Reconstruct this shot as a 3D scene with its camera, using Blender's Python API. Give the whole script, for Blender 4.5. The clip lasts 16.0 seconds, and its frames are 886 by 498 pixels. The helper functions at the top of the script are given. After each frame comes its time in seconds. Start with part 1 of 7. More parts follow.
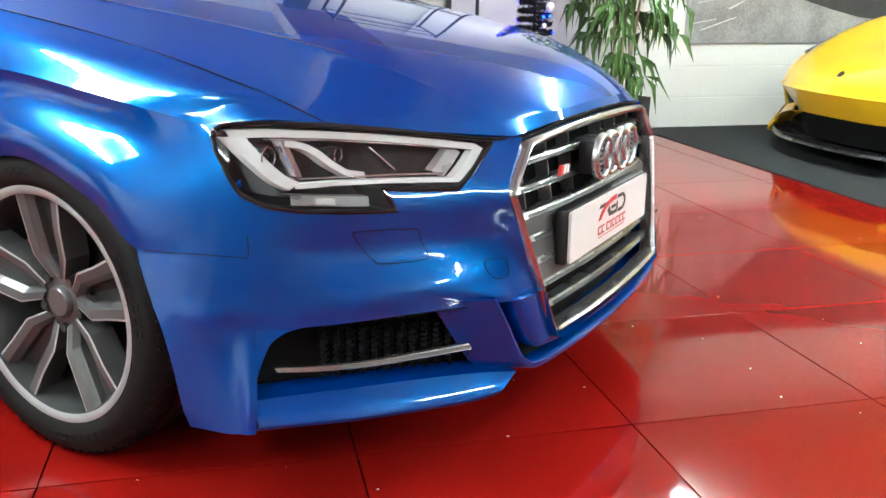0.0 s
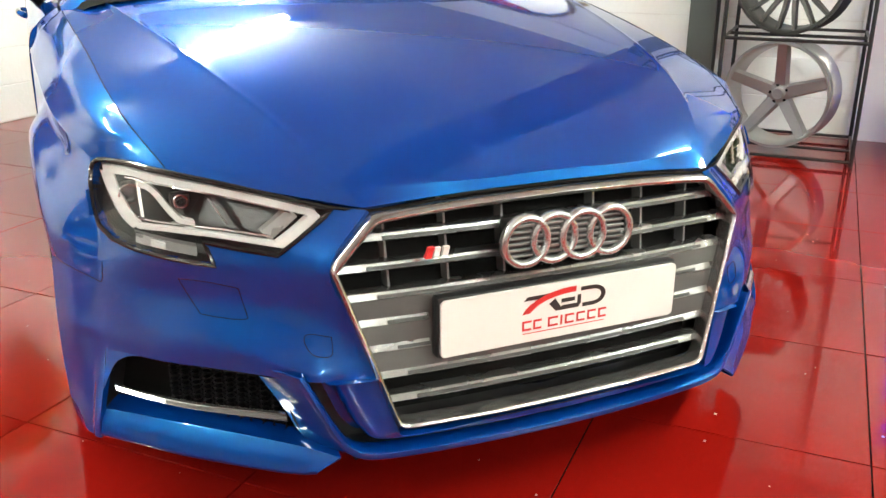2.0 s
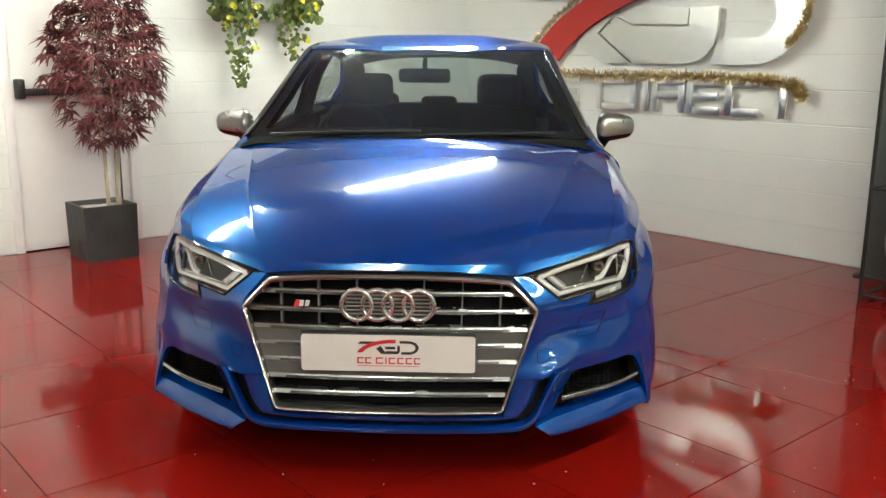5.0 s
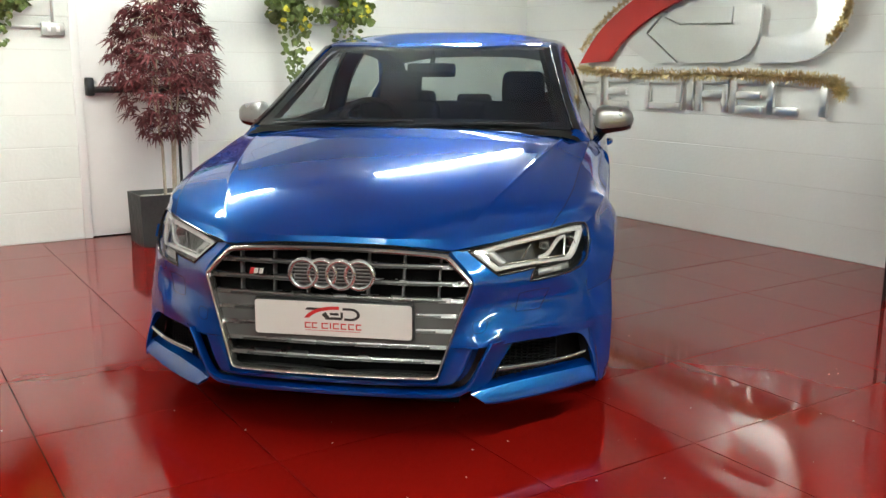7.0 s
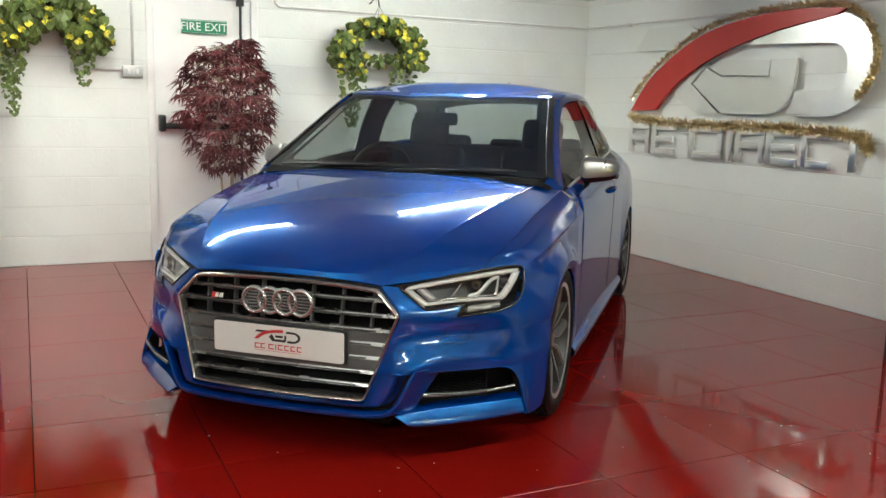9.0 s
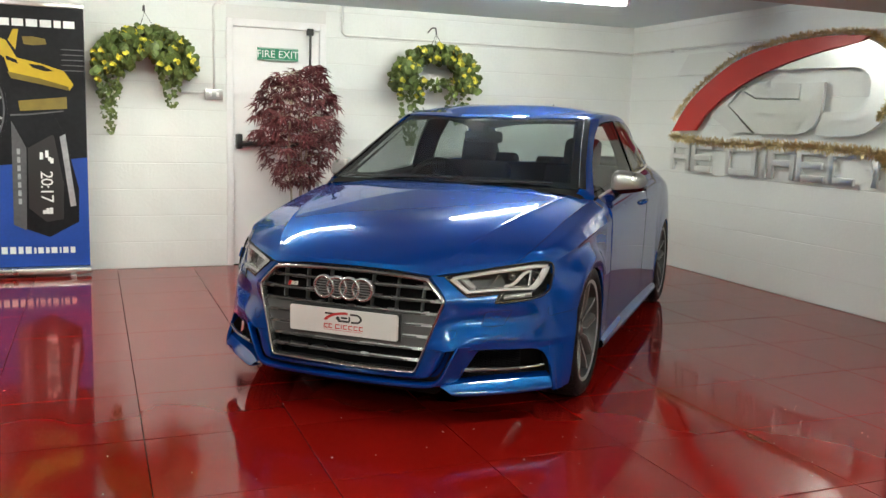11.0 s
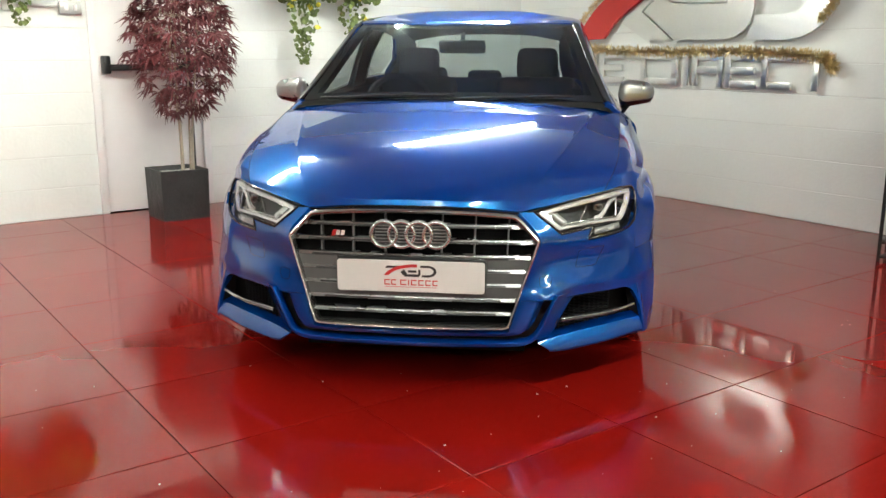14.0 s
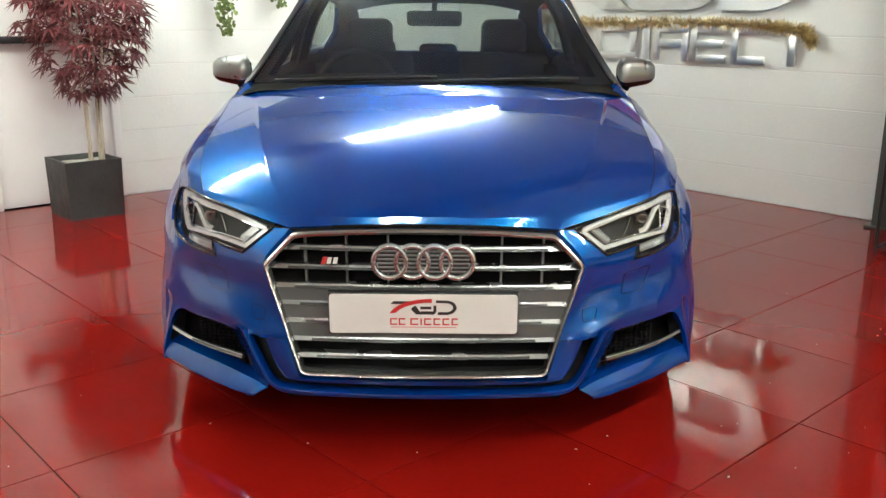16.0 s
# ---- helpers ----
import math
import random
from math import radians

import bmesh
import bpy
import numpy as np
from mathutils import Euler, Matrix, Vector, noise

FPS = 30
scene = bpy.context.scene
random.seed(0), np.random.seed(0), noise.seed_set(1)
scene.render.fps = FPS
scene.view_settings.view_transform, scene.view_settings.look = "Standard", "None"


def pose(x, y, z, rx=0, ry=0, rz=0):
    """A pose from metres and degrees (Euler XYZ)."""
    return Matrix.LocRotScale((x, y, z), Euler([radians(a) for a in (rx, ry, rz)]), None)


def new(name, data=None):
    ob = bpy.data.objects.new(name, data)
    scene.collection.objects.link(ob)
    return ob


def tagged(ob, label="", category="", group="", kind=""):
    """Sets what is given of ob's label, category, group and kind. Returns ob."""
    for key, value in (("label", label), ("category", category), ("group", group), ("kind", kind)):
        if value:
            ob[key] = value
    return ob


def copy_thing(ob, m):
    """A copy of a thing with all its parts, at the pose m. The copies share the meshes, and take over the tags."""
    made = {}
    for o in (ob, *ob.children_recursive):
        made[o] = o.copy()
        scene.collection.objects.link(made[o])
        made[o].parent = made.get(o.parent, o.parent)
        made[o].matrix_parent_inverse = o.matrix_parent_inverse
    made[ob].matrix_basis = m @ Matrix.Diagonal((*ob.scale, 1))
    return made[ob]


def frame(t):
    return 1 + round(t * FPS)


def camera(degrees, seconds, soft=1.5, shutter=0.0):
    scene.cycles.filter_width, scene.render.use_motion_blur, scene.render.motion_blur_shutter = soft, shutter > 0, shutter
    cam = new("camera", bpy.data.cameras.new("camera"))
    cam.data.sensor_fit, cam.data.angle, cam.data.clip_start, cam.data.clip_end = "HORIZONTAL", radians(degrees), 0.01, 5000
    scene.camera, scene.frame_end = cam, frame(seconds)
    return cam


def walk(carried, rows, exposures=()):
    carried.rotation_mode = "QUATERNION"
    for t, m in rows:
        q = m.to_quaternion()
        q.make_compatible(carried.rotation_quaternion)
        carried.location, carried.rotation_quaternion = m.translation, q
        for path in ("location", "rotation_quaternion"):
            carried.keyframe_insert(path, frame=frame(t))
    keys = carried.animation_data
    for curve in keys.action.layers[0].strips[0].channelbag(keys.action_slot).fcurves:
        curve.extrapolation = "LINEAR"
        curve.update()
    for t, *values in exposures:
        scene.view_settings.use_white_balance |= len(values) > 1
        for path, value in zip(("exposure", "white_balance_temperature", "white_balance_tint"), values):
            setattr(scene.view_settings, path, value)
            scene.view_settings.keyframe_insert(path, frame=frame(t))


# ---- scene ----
# ---------------------------------------------------------------- camera
cam = camera(53.2, 16.0)
METRES, EYE, TURN = 7.148, 0.925, -59.8
ROWS = [
    (0.0, 0.0, 0.0, 0.0, 0.13, -15.89, -0.45),
    (0.5, 0.039, 0.021, 0.0108, 7.72, -18.11, -0.16),
    (1.0, 0.086, 0.0426, 0.0184, 17.81, -18.95, -0.4),
    (1.5, 0.1202, 0.064, 0.0206, 26.62, -18.92, -0.35),
    (2.0, 0.1586, 0.0851, 0.0264, 36.43, -19.42, -0.39),
    (2.5, 0.1968, 0.1011, 0.0308, 44.99, -18.75, -0.12),
    (3.0, 0.2406, 0.1081, 0.0357, 50.64, -17.25, -0.5),
    (3.5, 0.2853, 0.1183, 0.041, 55.05, -15.7, -0.63),
    (4.0, 0.3138, 0.1213, 0.0472, 57.39, -14.34, -0.82),
    (4.5, 0.3497, 0.1277, 0.0527, 60.2, -12.48, -0.68),
    (7.0, 0.432, 0.1968, 0.0428, 70.02, -11.5, -0.28),
    (7.5, 0.4272, 0.221, 0.0438, 72.33, -12.15, -0.76),
    (8.0, 0.4487, 0.2543, 0.0494, 75.9, -11.51, -1.12),
    (8.5, 0.4706, 0.2677, 0.0534, 77.34, -10.27, -1.41),
    (11.0, 0.5783, 0.2649, 0.0523, 81.94, -8.09, -1.6),
    (11.5, 0.5683, 0.2522, 0.0434, 82.95, -8.76, -1.69),
    (12.0, 0.5474, 0.2319, 0.0389, 82.19, -9.65, -1.68),
    (12.5, 0.5344, 0.2027, 0.0407, 78.86, -10.2, -1.44),
    (13.0, 0.5056, 0.1724, 0.0403, 74.12, -10.8, -0.88),
    (13.5, 0.4802, 0.1567, 0.0398, 70.84, -11.64, -0.28),
    (14.0, 0.4472, 0.135, 0.041, 67.37, -12.79, -0.14),
    (14.5, 0.4168, 0.1221, 0.0412, 64.74, -13.52, -0.13),
    (15.0, 0.385, 0.1242, 0.0427, 63.09, -14.25, -0.28),
    (15.5, 0.36, 0.1266, 0.0437, 61.81, -14.68, -0.35),
    (16.0, 0.3416, 0.1297, 0.0439, 60.87, -14.79, -0.36),
]
BASE = pose(-1.932, -0.666, EYE, 0, 0, TURN)
walk(cam, [(t, BASE @ pose(METRES * x, METRES * y, METRES * z, 90 + pitch, roll, yaw)) for t, x, y, z, yaw, pitch, roll in ROWS],
     exposures=[(0.0, 1.06, 5950, 10), (1.5, 1.06, 6100, 10), (2.0, 1.13, 6800, 10), (2.5, 0.74, 6850, 10), (3.0, 0.60, 7000, 10), (4.0, 0.50, 7000, 10), (4.5, 0.28, 7000, 10), (7.0, 0.12, 6600, 10), (7.5, 0.18, 6600, 10), (8.5, -0.04, 6600, 10), (11.0, -0.14, 6600, 10), (12.5, 0.06, 6600, 10), (13.0, 0.12, 6600, 10), (13.5, 0.20, 6680, 10), (14.0, 0.32, 6680, 10), (14.5, 0.38, 6680, 10), (15.0, 0.37, 6680, 10), (16.0, 0.37, 6680, 10)])

# ---------------------------------------------------------------- world and light
# The room is turned against the car: u runs along the sign wall, v along the door wall.
ROOM = pose(0, 0, 0, 0, 0, -46.5)
BACK_U, SIGN_V, FAR_U, NEAR_V, CEIL = -4.28, 4.18, 7.4, -6.4, 2.31

world = bpy.data.worlds.new("world")
world.use_nodes = True
world.node_tree.nodes["Background"].inputs[0].default_value = (0.6, 0.62, 0.65, 1)
world.node_tree.nodes["Background"].inputs[1].default_value = 0.02
scene.world = world

TUBE_POWER = 106.0
# fluorescent battens on the ceiling: u, v of the middle, length, turn
# those at u 5.9 and v -5.05 are unseen, added for light
BATTENS = [(u, v, 1.5, 90) for u, v in ((-2.45, 2.15), (-2.45, -0.25), (-2.45, -2.65), (1.9, 2.15), (1.9, -0.25), (1.9, -2.65), (5.9, 2.15), (5.9, -0.25), (1.9, -5.05))]

# ---------------------------------------------------------------- materials
def mat(name, color, rough=0.5, metal=0.0, var=0.12, scale=6.0, fine=120.0, bump=0.0, bump_scale=80.0, coat=0.0, spec=0.5, rvar=0.08, rand=0.0, tint=None):
    """A surface with colour variation at two scales, uneven gloss and fine relief."""
    m = bpy.data.materials.new(name)
    m.use_nodes = True
    n, l = m.node_tree.nodes, m.node_tree.links
    b = n["Principled BSDF"]
    b.inputs["Metallic"].default_value = metal
    b.inputs["Specular IOR Level"].default_value = spec
    b.inputs["Coat Weight"].default_value = coat
    b.inputs["Coat Roughness"].default_value = 0.03
    if tint:
        b.inputs["Specular Tint"].default_value = (*tint, 1)
    tc = n.new("ShaderNodeTexCoord")
    big = n.new("ShaderNodeTexNoise")
    big.inputs["Scale"].default_value, big.inputs["Detail"].default_value = scale, 4
    small = n.new("ShaderNodeTexNoise")
    small.inputs["Scale"].default_value, small.inputs["Detail"].default_value = fine, 3
    l.new(tc.outputs["Object"], big.inputs["Vector"])
    l.new(tc.outputs["Object"], small.inputs["Vector"])
    mix = n.new("ShaderNodeMix")
    mix.inputs[0].default_value = 0.4
    l.new(big.outputs["Fac"], mix.inputs[2])
    l.new(small.outputs["Fac"], mix.inputs[3])
    fac = mix.outputs[0]
    if rand:
        info = n.new("ShaderNodeObjectInfo")
        sh = n.new("ShaderNodeMapRange")
        sh.inputs[3].default_value, sh.inputs[4].default_value = -rand, rand
        l.new(info.outputs["Random"], sh.inputs[0])
        add = n.new("ShaderNodeMath")
        l.new(fac, add.inputs[0])
        l.new(sh.outputs[0], add.inputs[1])
        fac = add.outputs[0]
    ramp = n.new("ShaderNodeMapRange")
    ramp.inputs[1].default_value, ramp.inputs[2].default_value = 0.3, 0.7
    ramp.inputs[3].default_value, ramp.inputs[4].default_value = 1 - var, 1 + var
    l.new(fac, ramp.inputs[0])
    hue = n.new("ShaderNodeVectorMath")
    hue.operation = "SCALE"
    hue.inputs[0].default_value = color[:3]
    l.new(ramp.outputs[0], hue.inputs["Scale"])
    l.new(hue.outputs[0], b.inputs["Base Color"])
    rr = n.new("ShaderNodeMapRange")
    rr.inputs[1].default_value, rr.inputs[2].default_value = 0.3, 0.7
    rr.inputs[3].default_value, rr.inputs[4].default_value = max(0.01, rough - rvar * rough * 2), rough + rvar * rough * 2
    l.new(big.outputs["Fac"], rr.inputs[0])
    l.new(rr.outputs[0], b.inputs["Roughness"])
    if bump:
        bt = n.new("ShaderNodeTexNoise")
        bt.inputs["Scale"].default_value, bt.inputs["Detail"].default_value = bump_scale, 5
        l.new(tc.outputs["Object"], bt.inputs["Vector"])
        bp = n.new("ShaderNodeBump")
        bp.inputs["Strength"].default_value, bp.inputs["Distance"].default_value = 1.0, bump
        l.new(bt.outputs["Fac"], bp.inputs["Height"])
        l.new(bp.outputs["Normal"], b.inputs["Normal"])
    return m


def glow(name, color, strength):
    m = bpy.data.materials.new(name)
    m.use_nodes = True
    b = m.node_tree.nodes["Principled BSDF"]
    b.inputs["Base Color"].default_value = (*color, 1)
    b.inputs["Emission Color"].default_value = (*color, 1)
    b.inputs["Emission Strength"].default_value = strength
    return m


def glass(name, tint, gloss=0.12):
    """Thin glazing: clear with a tint, and a mirror reflection that grows at grazing angles."""
    m = bpy.data.materials.new(name)
    m.use_nodes = True
    n, l = m.node_tree.nodes, m.node_tree.links
    n.remove(n["Principled BSDF"])
    tr, gl, mx, fr = n.new("ShaderNodeBsdfTransparent"), n.new("ShaderNodeBsdfGlossy"), n.new("ShaderNodeMixShader"), n.new("ShaderNodeLayerWeight")
    tr.inputs[0].default_value = (*tint, 1)
    gl.inputs["Roughness"].default_value = 0.01
    pw, mr = n.new("ShaderNodeMath"), n.new("ShaderNodeMapRange")
    pw.operation = "POWER"
    pw.inputs[1].default_value = 4.5
    mr.inputs[3].default_value, mr.inputs[4].default_value = 0.045, 0.9
    l.new(fr.outputs["Facing"], pw.inputs[0])
    l.new(pw.outputs[0], mr.inputs[0])
    l.new(mr.outputs[0], mx.inputs[0])
    l.new(tr.outputs[0], mx.inputs[1])
    l.new(gl.outputs[0], mx.inputs[2])
    l.new(mx.outputs[0], n["Material Output"].inputs[0])
    return m


def flake_paint(name, pigment, flake, share, rough):
    """Car paint: pigment below, bright metal flakes in it, clear coat over both."""
    m = mat(name, pigment, 0.5, 0.0, 0.05, 2.0, 900.0, coat=1.0, spec=0.0, rvar=0.02)
    n, l = m.node_tree.nodes, m.node_tree.links
    metal, mx = n.new("ShaderNodeBsdfPrincipled"), n.new("ShaderNodeMixShader")
    metal.inputs["Base Color"].default_value = (*flake, 1)
    metal.inputs["Specular Tint"].default_value = (*[c * 0.8 for c in flake], 1)
    metal.inputs["Metallic"].default_value, metal.inputs["Roughness"].default_value = 1.0, rough
    metal.inputs["Coat Weight"].default_value, metal.inputs["Coat Roughness"].default_value = 1.0, 0.02
    base = n["Principled BSDF"]
    for q in (base, metal):
        q.inputs["Coat IOR"].default_value = 1.55
    mx.inputs[0].default_value = share
    l.new(base.outputs[0], mx.inputs[1])
    l.new(metal.outputs[0], mx.inputs[2])
    l.new(mx.outputs[0], n["Material Output"].inputs[0])
    return m


PAINT = flake_paint("blue_metallic_paint", (0.0, 0.021, 0.158), (0.0, 0.30, 0.86), 0.130, 0.31)
FLOOR_RED = mat("red_gloss_floor_paint", (0.185, 0.0048, 0.0032), 0.075, 0.0, 0.08, 1.2, 2.6, 0.00010, 2.5, coat=0.0, spec=0.28, rvar=0.35, rand=0.06)
JOINT = mat("dark_joint_dirt", (0.010, 0.005, 0.005), 0.8, spec=0.1)
WALL = mat("white_masonry_paint", (0.785, 0.795, 0.77), 0.55, 0.0, 0.03, 2.0, 40.0, 0.0012, 45.0, rand=0.04)
WALL_UNSEEN = mat("unseen_wall_grey", (0.26, 0.26, 0.255), 0.55, 0.0, 0.05, 2.0, 40.0, 0.0012, 45.0)
MORTAR = mat("white_painted_mortar", (0.72, 0.71, 0.69), 0.65, 0.0, 0.05, 3.0, 60.0, 0.001, 60.0)
# slight green-blue tint offsets the red light thrown up by the floor
CEILING = mat("bounce_tinted_ceiling_paint", (0.70, 0.80, 0.78), 0.7, 0.0, 0.04, 1.5, 30.0, 0.0006, 50.0)
BEAM = mat("brown_boxed_beam_paint", (0.50, 0.42, 0.36), 0.6, 0.0, 0.08)
CARPET = mat("charcoal_carpet", (0.030, 0.032, 0.034), 0.95, 0.0, 0.3, 5.0, 500.0, 0.004, 600.0, spec=0.1)
DOOR_PAINT = mat("white_door_paint", (0.82, 0.80, 0.80), 0.35, 0.0, 0.03)
CHROME = mat("chrome", (0.86, 0.86, 0.86), 0.06, 1.0, 0.02)
SATIN = mat("satin_aluminium", (0.66, 0.66, 0.65), 0.30, 1.0, 0.05)
BRUSHED = mat("brushed_sign_steel", (0.74, 0.735, 0.72), 0.36, 1.0, 0.05, 1.5, 90.0)
SIGN_RED = mat("red_sign_face", (0.46, 0.022, 0.016), 0.45, 0.0, 0.06)
GREY_PLASTIC = mat("matt_grey_plastic", (0.075, 0.074, 0.073), 0.5, 0.2, 0.05)
BLACK_PLASTIC = mat("black_plastic", (0.012, 0.012, 0.013), 0.42, 0.0, 0.15, bump=0.0003, bump_scale=300)
GLOSS_BLACK = mat("gloss_black", (0.008, 0.008, 0.009), 0.12, 0.0, 0.1)
# black of real linings, and of the shade drawn into gaps and holes
SHADOW_BLACK = mat("dull_black_lining_and_gap_shade", (0.006, 0.006, 0.006), 0.9, 0.0, 0.2, spec=0.1)
RUBBER = mat("tyre_rubber", (0.008, 0.008, 0.008), 0.5, 0.0, 0.25, 20, 200, 0.0004, 200, spec=0.12)
RIM_GREY = mat("grey_wheel_lacquer", (0.085, 0.085, 0.085), 0.35, 0.35, 0.06, coat=0.3)
RIM_DARK = mat("dark_wheel_pocket", (0.03, 0.03, 0.03), 0.45, 0.2, 0.06)
INLAY = mat("dark_grille_inlay", (0.022, 0.022, 0.022), 0.5, 0.2, 0.05)
RIM_CUT = mat("machined_wheel_face", (0.34, 0.34, 0.34), 0.40, 0.4, 0.05, 20, 400)
SLAT = mat("satin_grille_bar", (0.22, 0.22, 0.218), 0.27, 0.9, 0.05)
GRILLE_RIB = mat("grey_grille_rib", (0.16, 0.16, 0.16), 0.4, 0.3, 0.06)
MESH_BLACK = mat("black_mesh_insert", (0.005, 0.005, 0.006), 0.6, 0.0, 0.2, spec=0.12)
RING_CHROME = mat("emblem_chrome", (0.50, 0.52, 0.52), 0.22, 0.85, 0.03)
BRIGHT_TRIM = mat("satin_chrome_trim", (0.40, 0.40, 0.395), 0.18, 0.9, 0.05)
DISC = mat("brake_disc_steel", (0.10, 0.10, 0.10), 0.4, 0.8, 0.08)
CALIPER = mat("red_caliper_paint", (0.30, 0.02, 0.015), 0.4)
PLATE_WHITE = mat("white_plate", (0.62, 0.61, 0.59), 0.35, 0.0, 0.02)
INK_RED = mat("red_print", (0.5, 0.02, 0.02), 0.45)
INK_BLACK = mat("black_print", (0.015, 0.013, 0.013), 0.4)
LAMP_DARK = mat("dark_lamp_housing", (0.016, 0.016, 0.017), 0.4, 0.3, 0.1)
LAMP_SILVER = mat("lamp_reflector_silver", (0.72, 0.72, 0.72), 0.15, 1.0, 0.03)
LAMP_DRL = mat("frosted_light_guide", (0.47, 0.47, 0.465), 0.25, 0.0, 0.06, 20, 300)
LAMP_GREY = mat("grey_lamp_reflector", (0.26, 0.26, 0.26), 0.3, 0.4, 0.1, 20, 300)
LENS = glass("lamp_lens", (0.97, 0.97, 0.97))
GLAZING = glass("car_glazing", (0.44, 0.49, 0.48))
SIDE_GLASS = glass("clear_car_glazing", (0.88, 0.93, 0.91))
TRIM_DARK = mat("dark_cabin_trim", (0.009, 0.009, 0.010), 0.8, 0.0, 0.15, bump=0.0005, bump_scale=200, spec=0.15)
SEAT = mat("black_seat_leather", (0.009, 0.009, 0.010), 0.6, 0.0, 0.15, bump=0.0006, bump_scale=150, spec=0.15)
MIRROR_SILVER = mat("satin_silver_mirror_cap", (0.34, 0.34, 0.335), 0.30, 0.85, 0.04, coat=0.2)

# ---------------------------------------------------------------- building helpers
def link(name, bm, material, parent=None, smooth=True, sharp=35):
    me = bpy.data.meshes.new(name)
    if smooth:
        for f in bm.faces:
            f.smooth = True
        lim = radians(sharp)
        for e in bm.edges:
            if len(e.link_faces) == 2 and e.calc_face_angle(0) > lim:
                e.smooth = False
    bm.to_mesh(me)
    bm.free()
    for m in (material if isinstance(material, (list, tuple)) else [material]):
        me.materials.append(m)
    ob = new(name, me)
    if parent:
        ob.parent = parent
    return ob


def part(name, bm, material, parent, label="", smooth=True, sharp=35):
    """One mesh under a thing or under a part."""
    ob = link(name, bm, material, parent, smooth, sharp)
    return tagged(ob, label) if label else ob


def thing(name, m, label, category, group="", kind=""):
    ob = new(name)
    ob.matrix_basis = m
    ob.empty_display_size = 0.1
    return tagged(ob, label, category, group, kind)


def box(bm, x0, y0, z0, x1, y1, z1, bevel=0.0, m=None, seg=2):
    r = bmesh.ops.create_cube(bm, size=1.0)
    vs = r["verts"]
    bmesh.ops.scale(bm, vec=(x1 - x0, y1 - y0, z1 - z0), verts=vs)
    bmesh.ops.translate(bm, vec=((x0 + x1) / 2, (y0 + y1) / 2, (z0 + z1) / 2), verts=vs)
    if bevel:
        es = list({e for v in vs for e in v.link_edges})
        out = bmesh.ops.bevel(bm, geom=es, offset=bevel, segments=seg, affect="EDGES", profile=0.5)
        vs = list({v for f in out["faces"] for v in f.verts} | {v for v in vs if v.is_valid})
    if m is not None:
        bmesh.ops.transform(bm, matrix=m, verts=vs)
    return vs


def boxed(*a, **k):
    bm = bmesh.new()
    box(bm, *a, **k)
    return bm


def cyl(bm, p, q, r0, r1=None, seg=16, caps=True):
    """A round bar from p to q."""
    p, q = Vector(p), Vector(q)
    r1 = r0 if r1 is None else r1
    d = q - p
    m = Matrix.Translation((p + q) / 2) @ d.to_track_quat("Z", "Y").to_matrix().to_4x4()
    return bmesh.ops.create_cone(bm, cap_ends=caps, cap_tris=False, segments=seg, radius1=r0, radius2=r1, depth=d.length, matrix=m)["verts"]


def tube(bm, pts, r, seg=8, closed=False, taper=None):
    """A tube through points."""
    pts = [Vector(p) for p in pts]
    n, rings, up = len(pts), [], None
    for i, p in enumerate(pts):
        a = pts[(i - 1) % n] if closed or i else p
        b = pts[(i + 1) % n] if closed or i < n - 1 else p
        t = (b - a).normalized()
        if up is None:
            up = t.orthogonal().normalized()
        up = (up - t * up.dot(t)).normalized()
        w = t.cross(up)
        k = r * (taper[i] if taper else 1)
        rings.append([bm.verts.new(p + (up * math.cos(c) + w * math.sin(c)) * k) for c in (2 * math.pi * j / seg for j in range(seg))])
    for i in range(n if closed else n - 1):
        A, B = rings[i], rings[(i + 1) % n]
        for j in range(seg):
            bm.faces.new((A[j], A[(j + 1) % seg], B[(j + 1) % seg], B[j]))
    if not closed:
        bm.faces.new(rings[0][::-1])
        bm.faces.new(rings[-1])


def lathe(bm, prof, seg=64, axis="X", close=False):
    """Turns (radius, along) pairs round an axis."""
    rings = []
    for r, h in prof:
        ring = []
        for j in range(seg):
            c = 2 * math.pi * j / seg
            a, b = r * math.cos(c), r * math.sin(c)
            ring.append(bm.verts.new({"X": (h, a, b), "Y": (a, h, b), "Z": (a, b, h)}[axis]))
        rings.append(ring)
    n = len(rings)
    for i in range(n if close else n - 1):
        A, B = rings[i], rings[(i + 1) % n]
        for j in range(seg):
            bm.faces.new((A[j], A[(j + 1) % seg], B[(j + 1) % seg], B[j]))
    bmesh.ops.recalc_face_normals(bm, faces=bm.faces[:])


def prism(bm, outline, y0, y1, m=None, bevel=0.0):
    """A flat outline in x, z given thickness along y."""
    a = [bm.verts.new((x, y0, z)) for x, z in outline]
    b = [bm.verts.new((x, y1, z)) for x, z in outline]
    f0, f1 = bm.faces.new(a), bm.faces.new(b[::-1])
    n = len(a)
    for i in range(n):
        bm.faces.new((a[(i + 1) % n], a[i], b[i], b[(i + 1) % n]))
    fs = list({f for v in a + b for f in v.link_faces})
    bmesh.ops.recalc_face_normals(bm, faces=fs)
    if bevel:
        bmesh.ops.bevel(bm, geom=list({e for e in f0.edges}), offset=bevel, segments=2, affect="EDGES")
    if m is not None:
        bmesh.ops.transform(bm, matrix=m, verts=list({v for v in bm.verts if v.is_valid}))


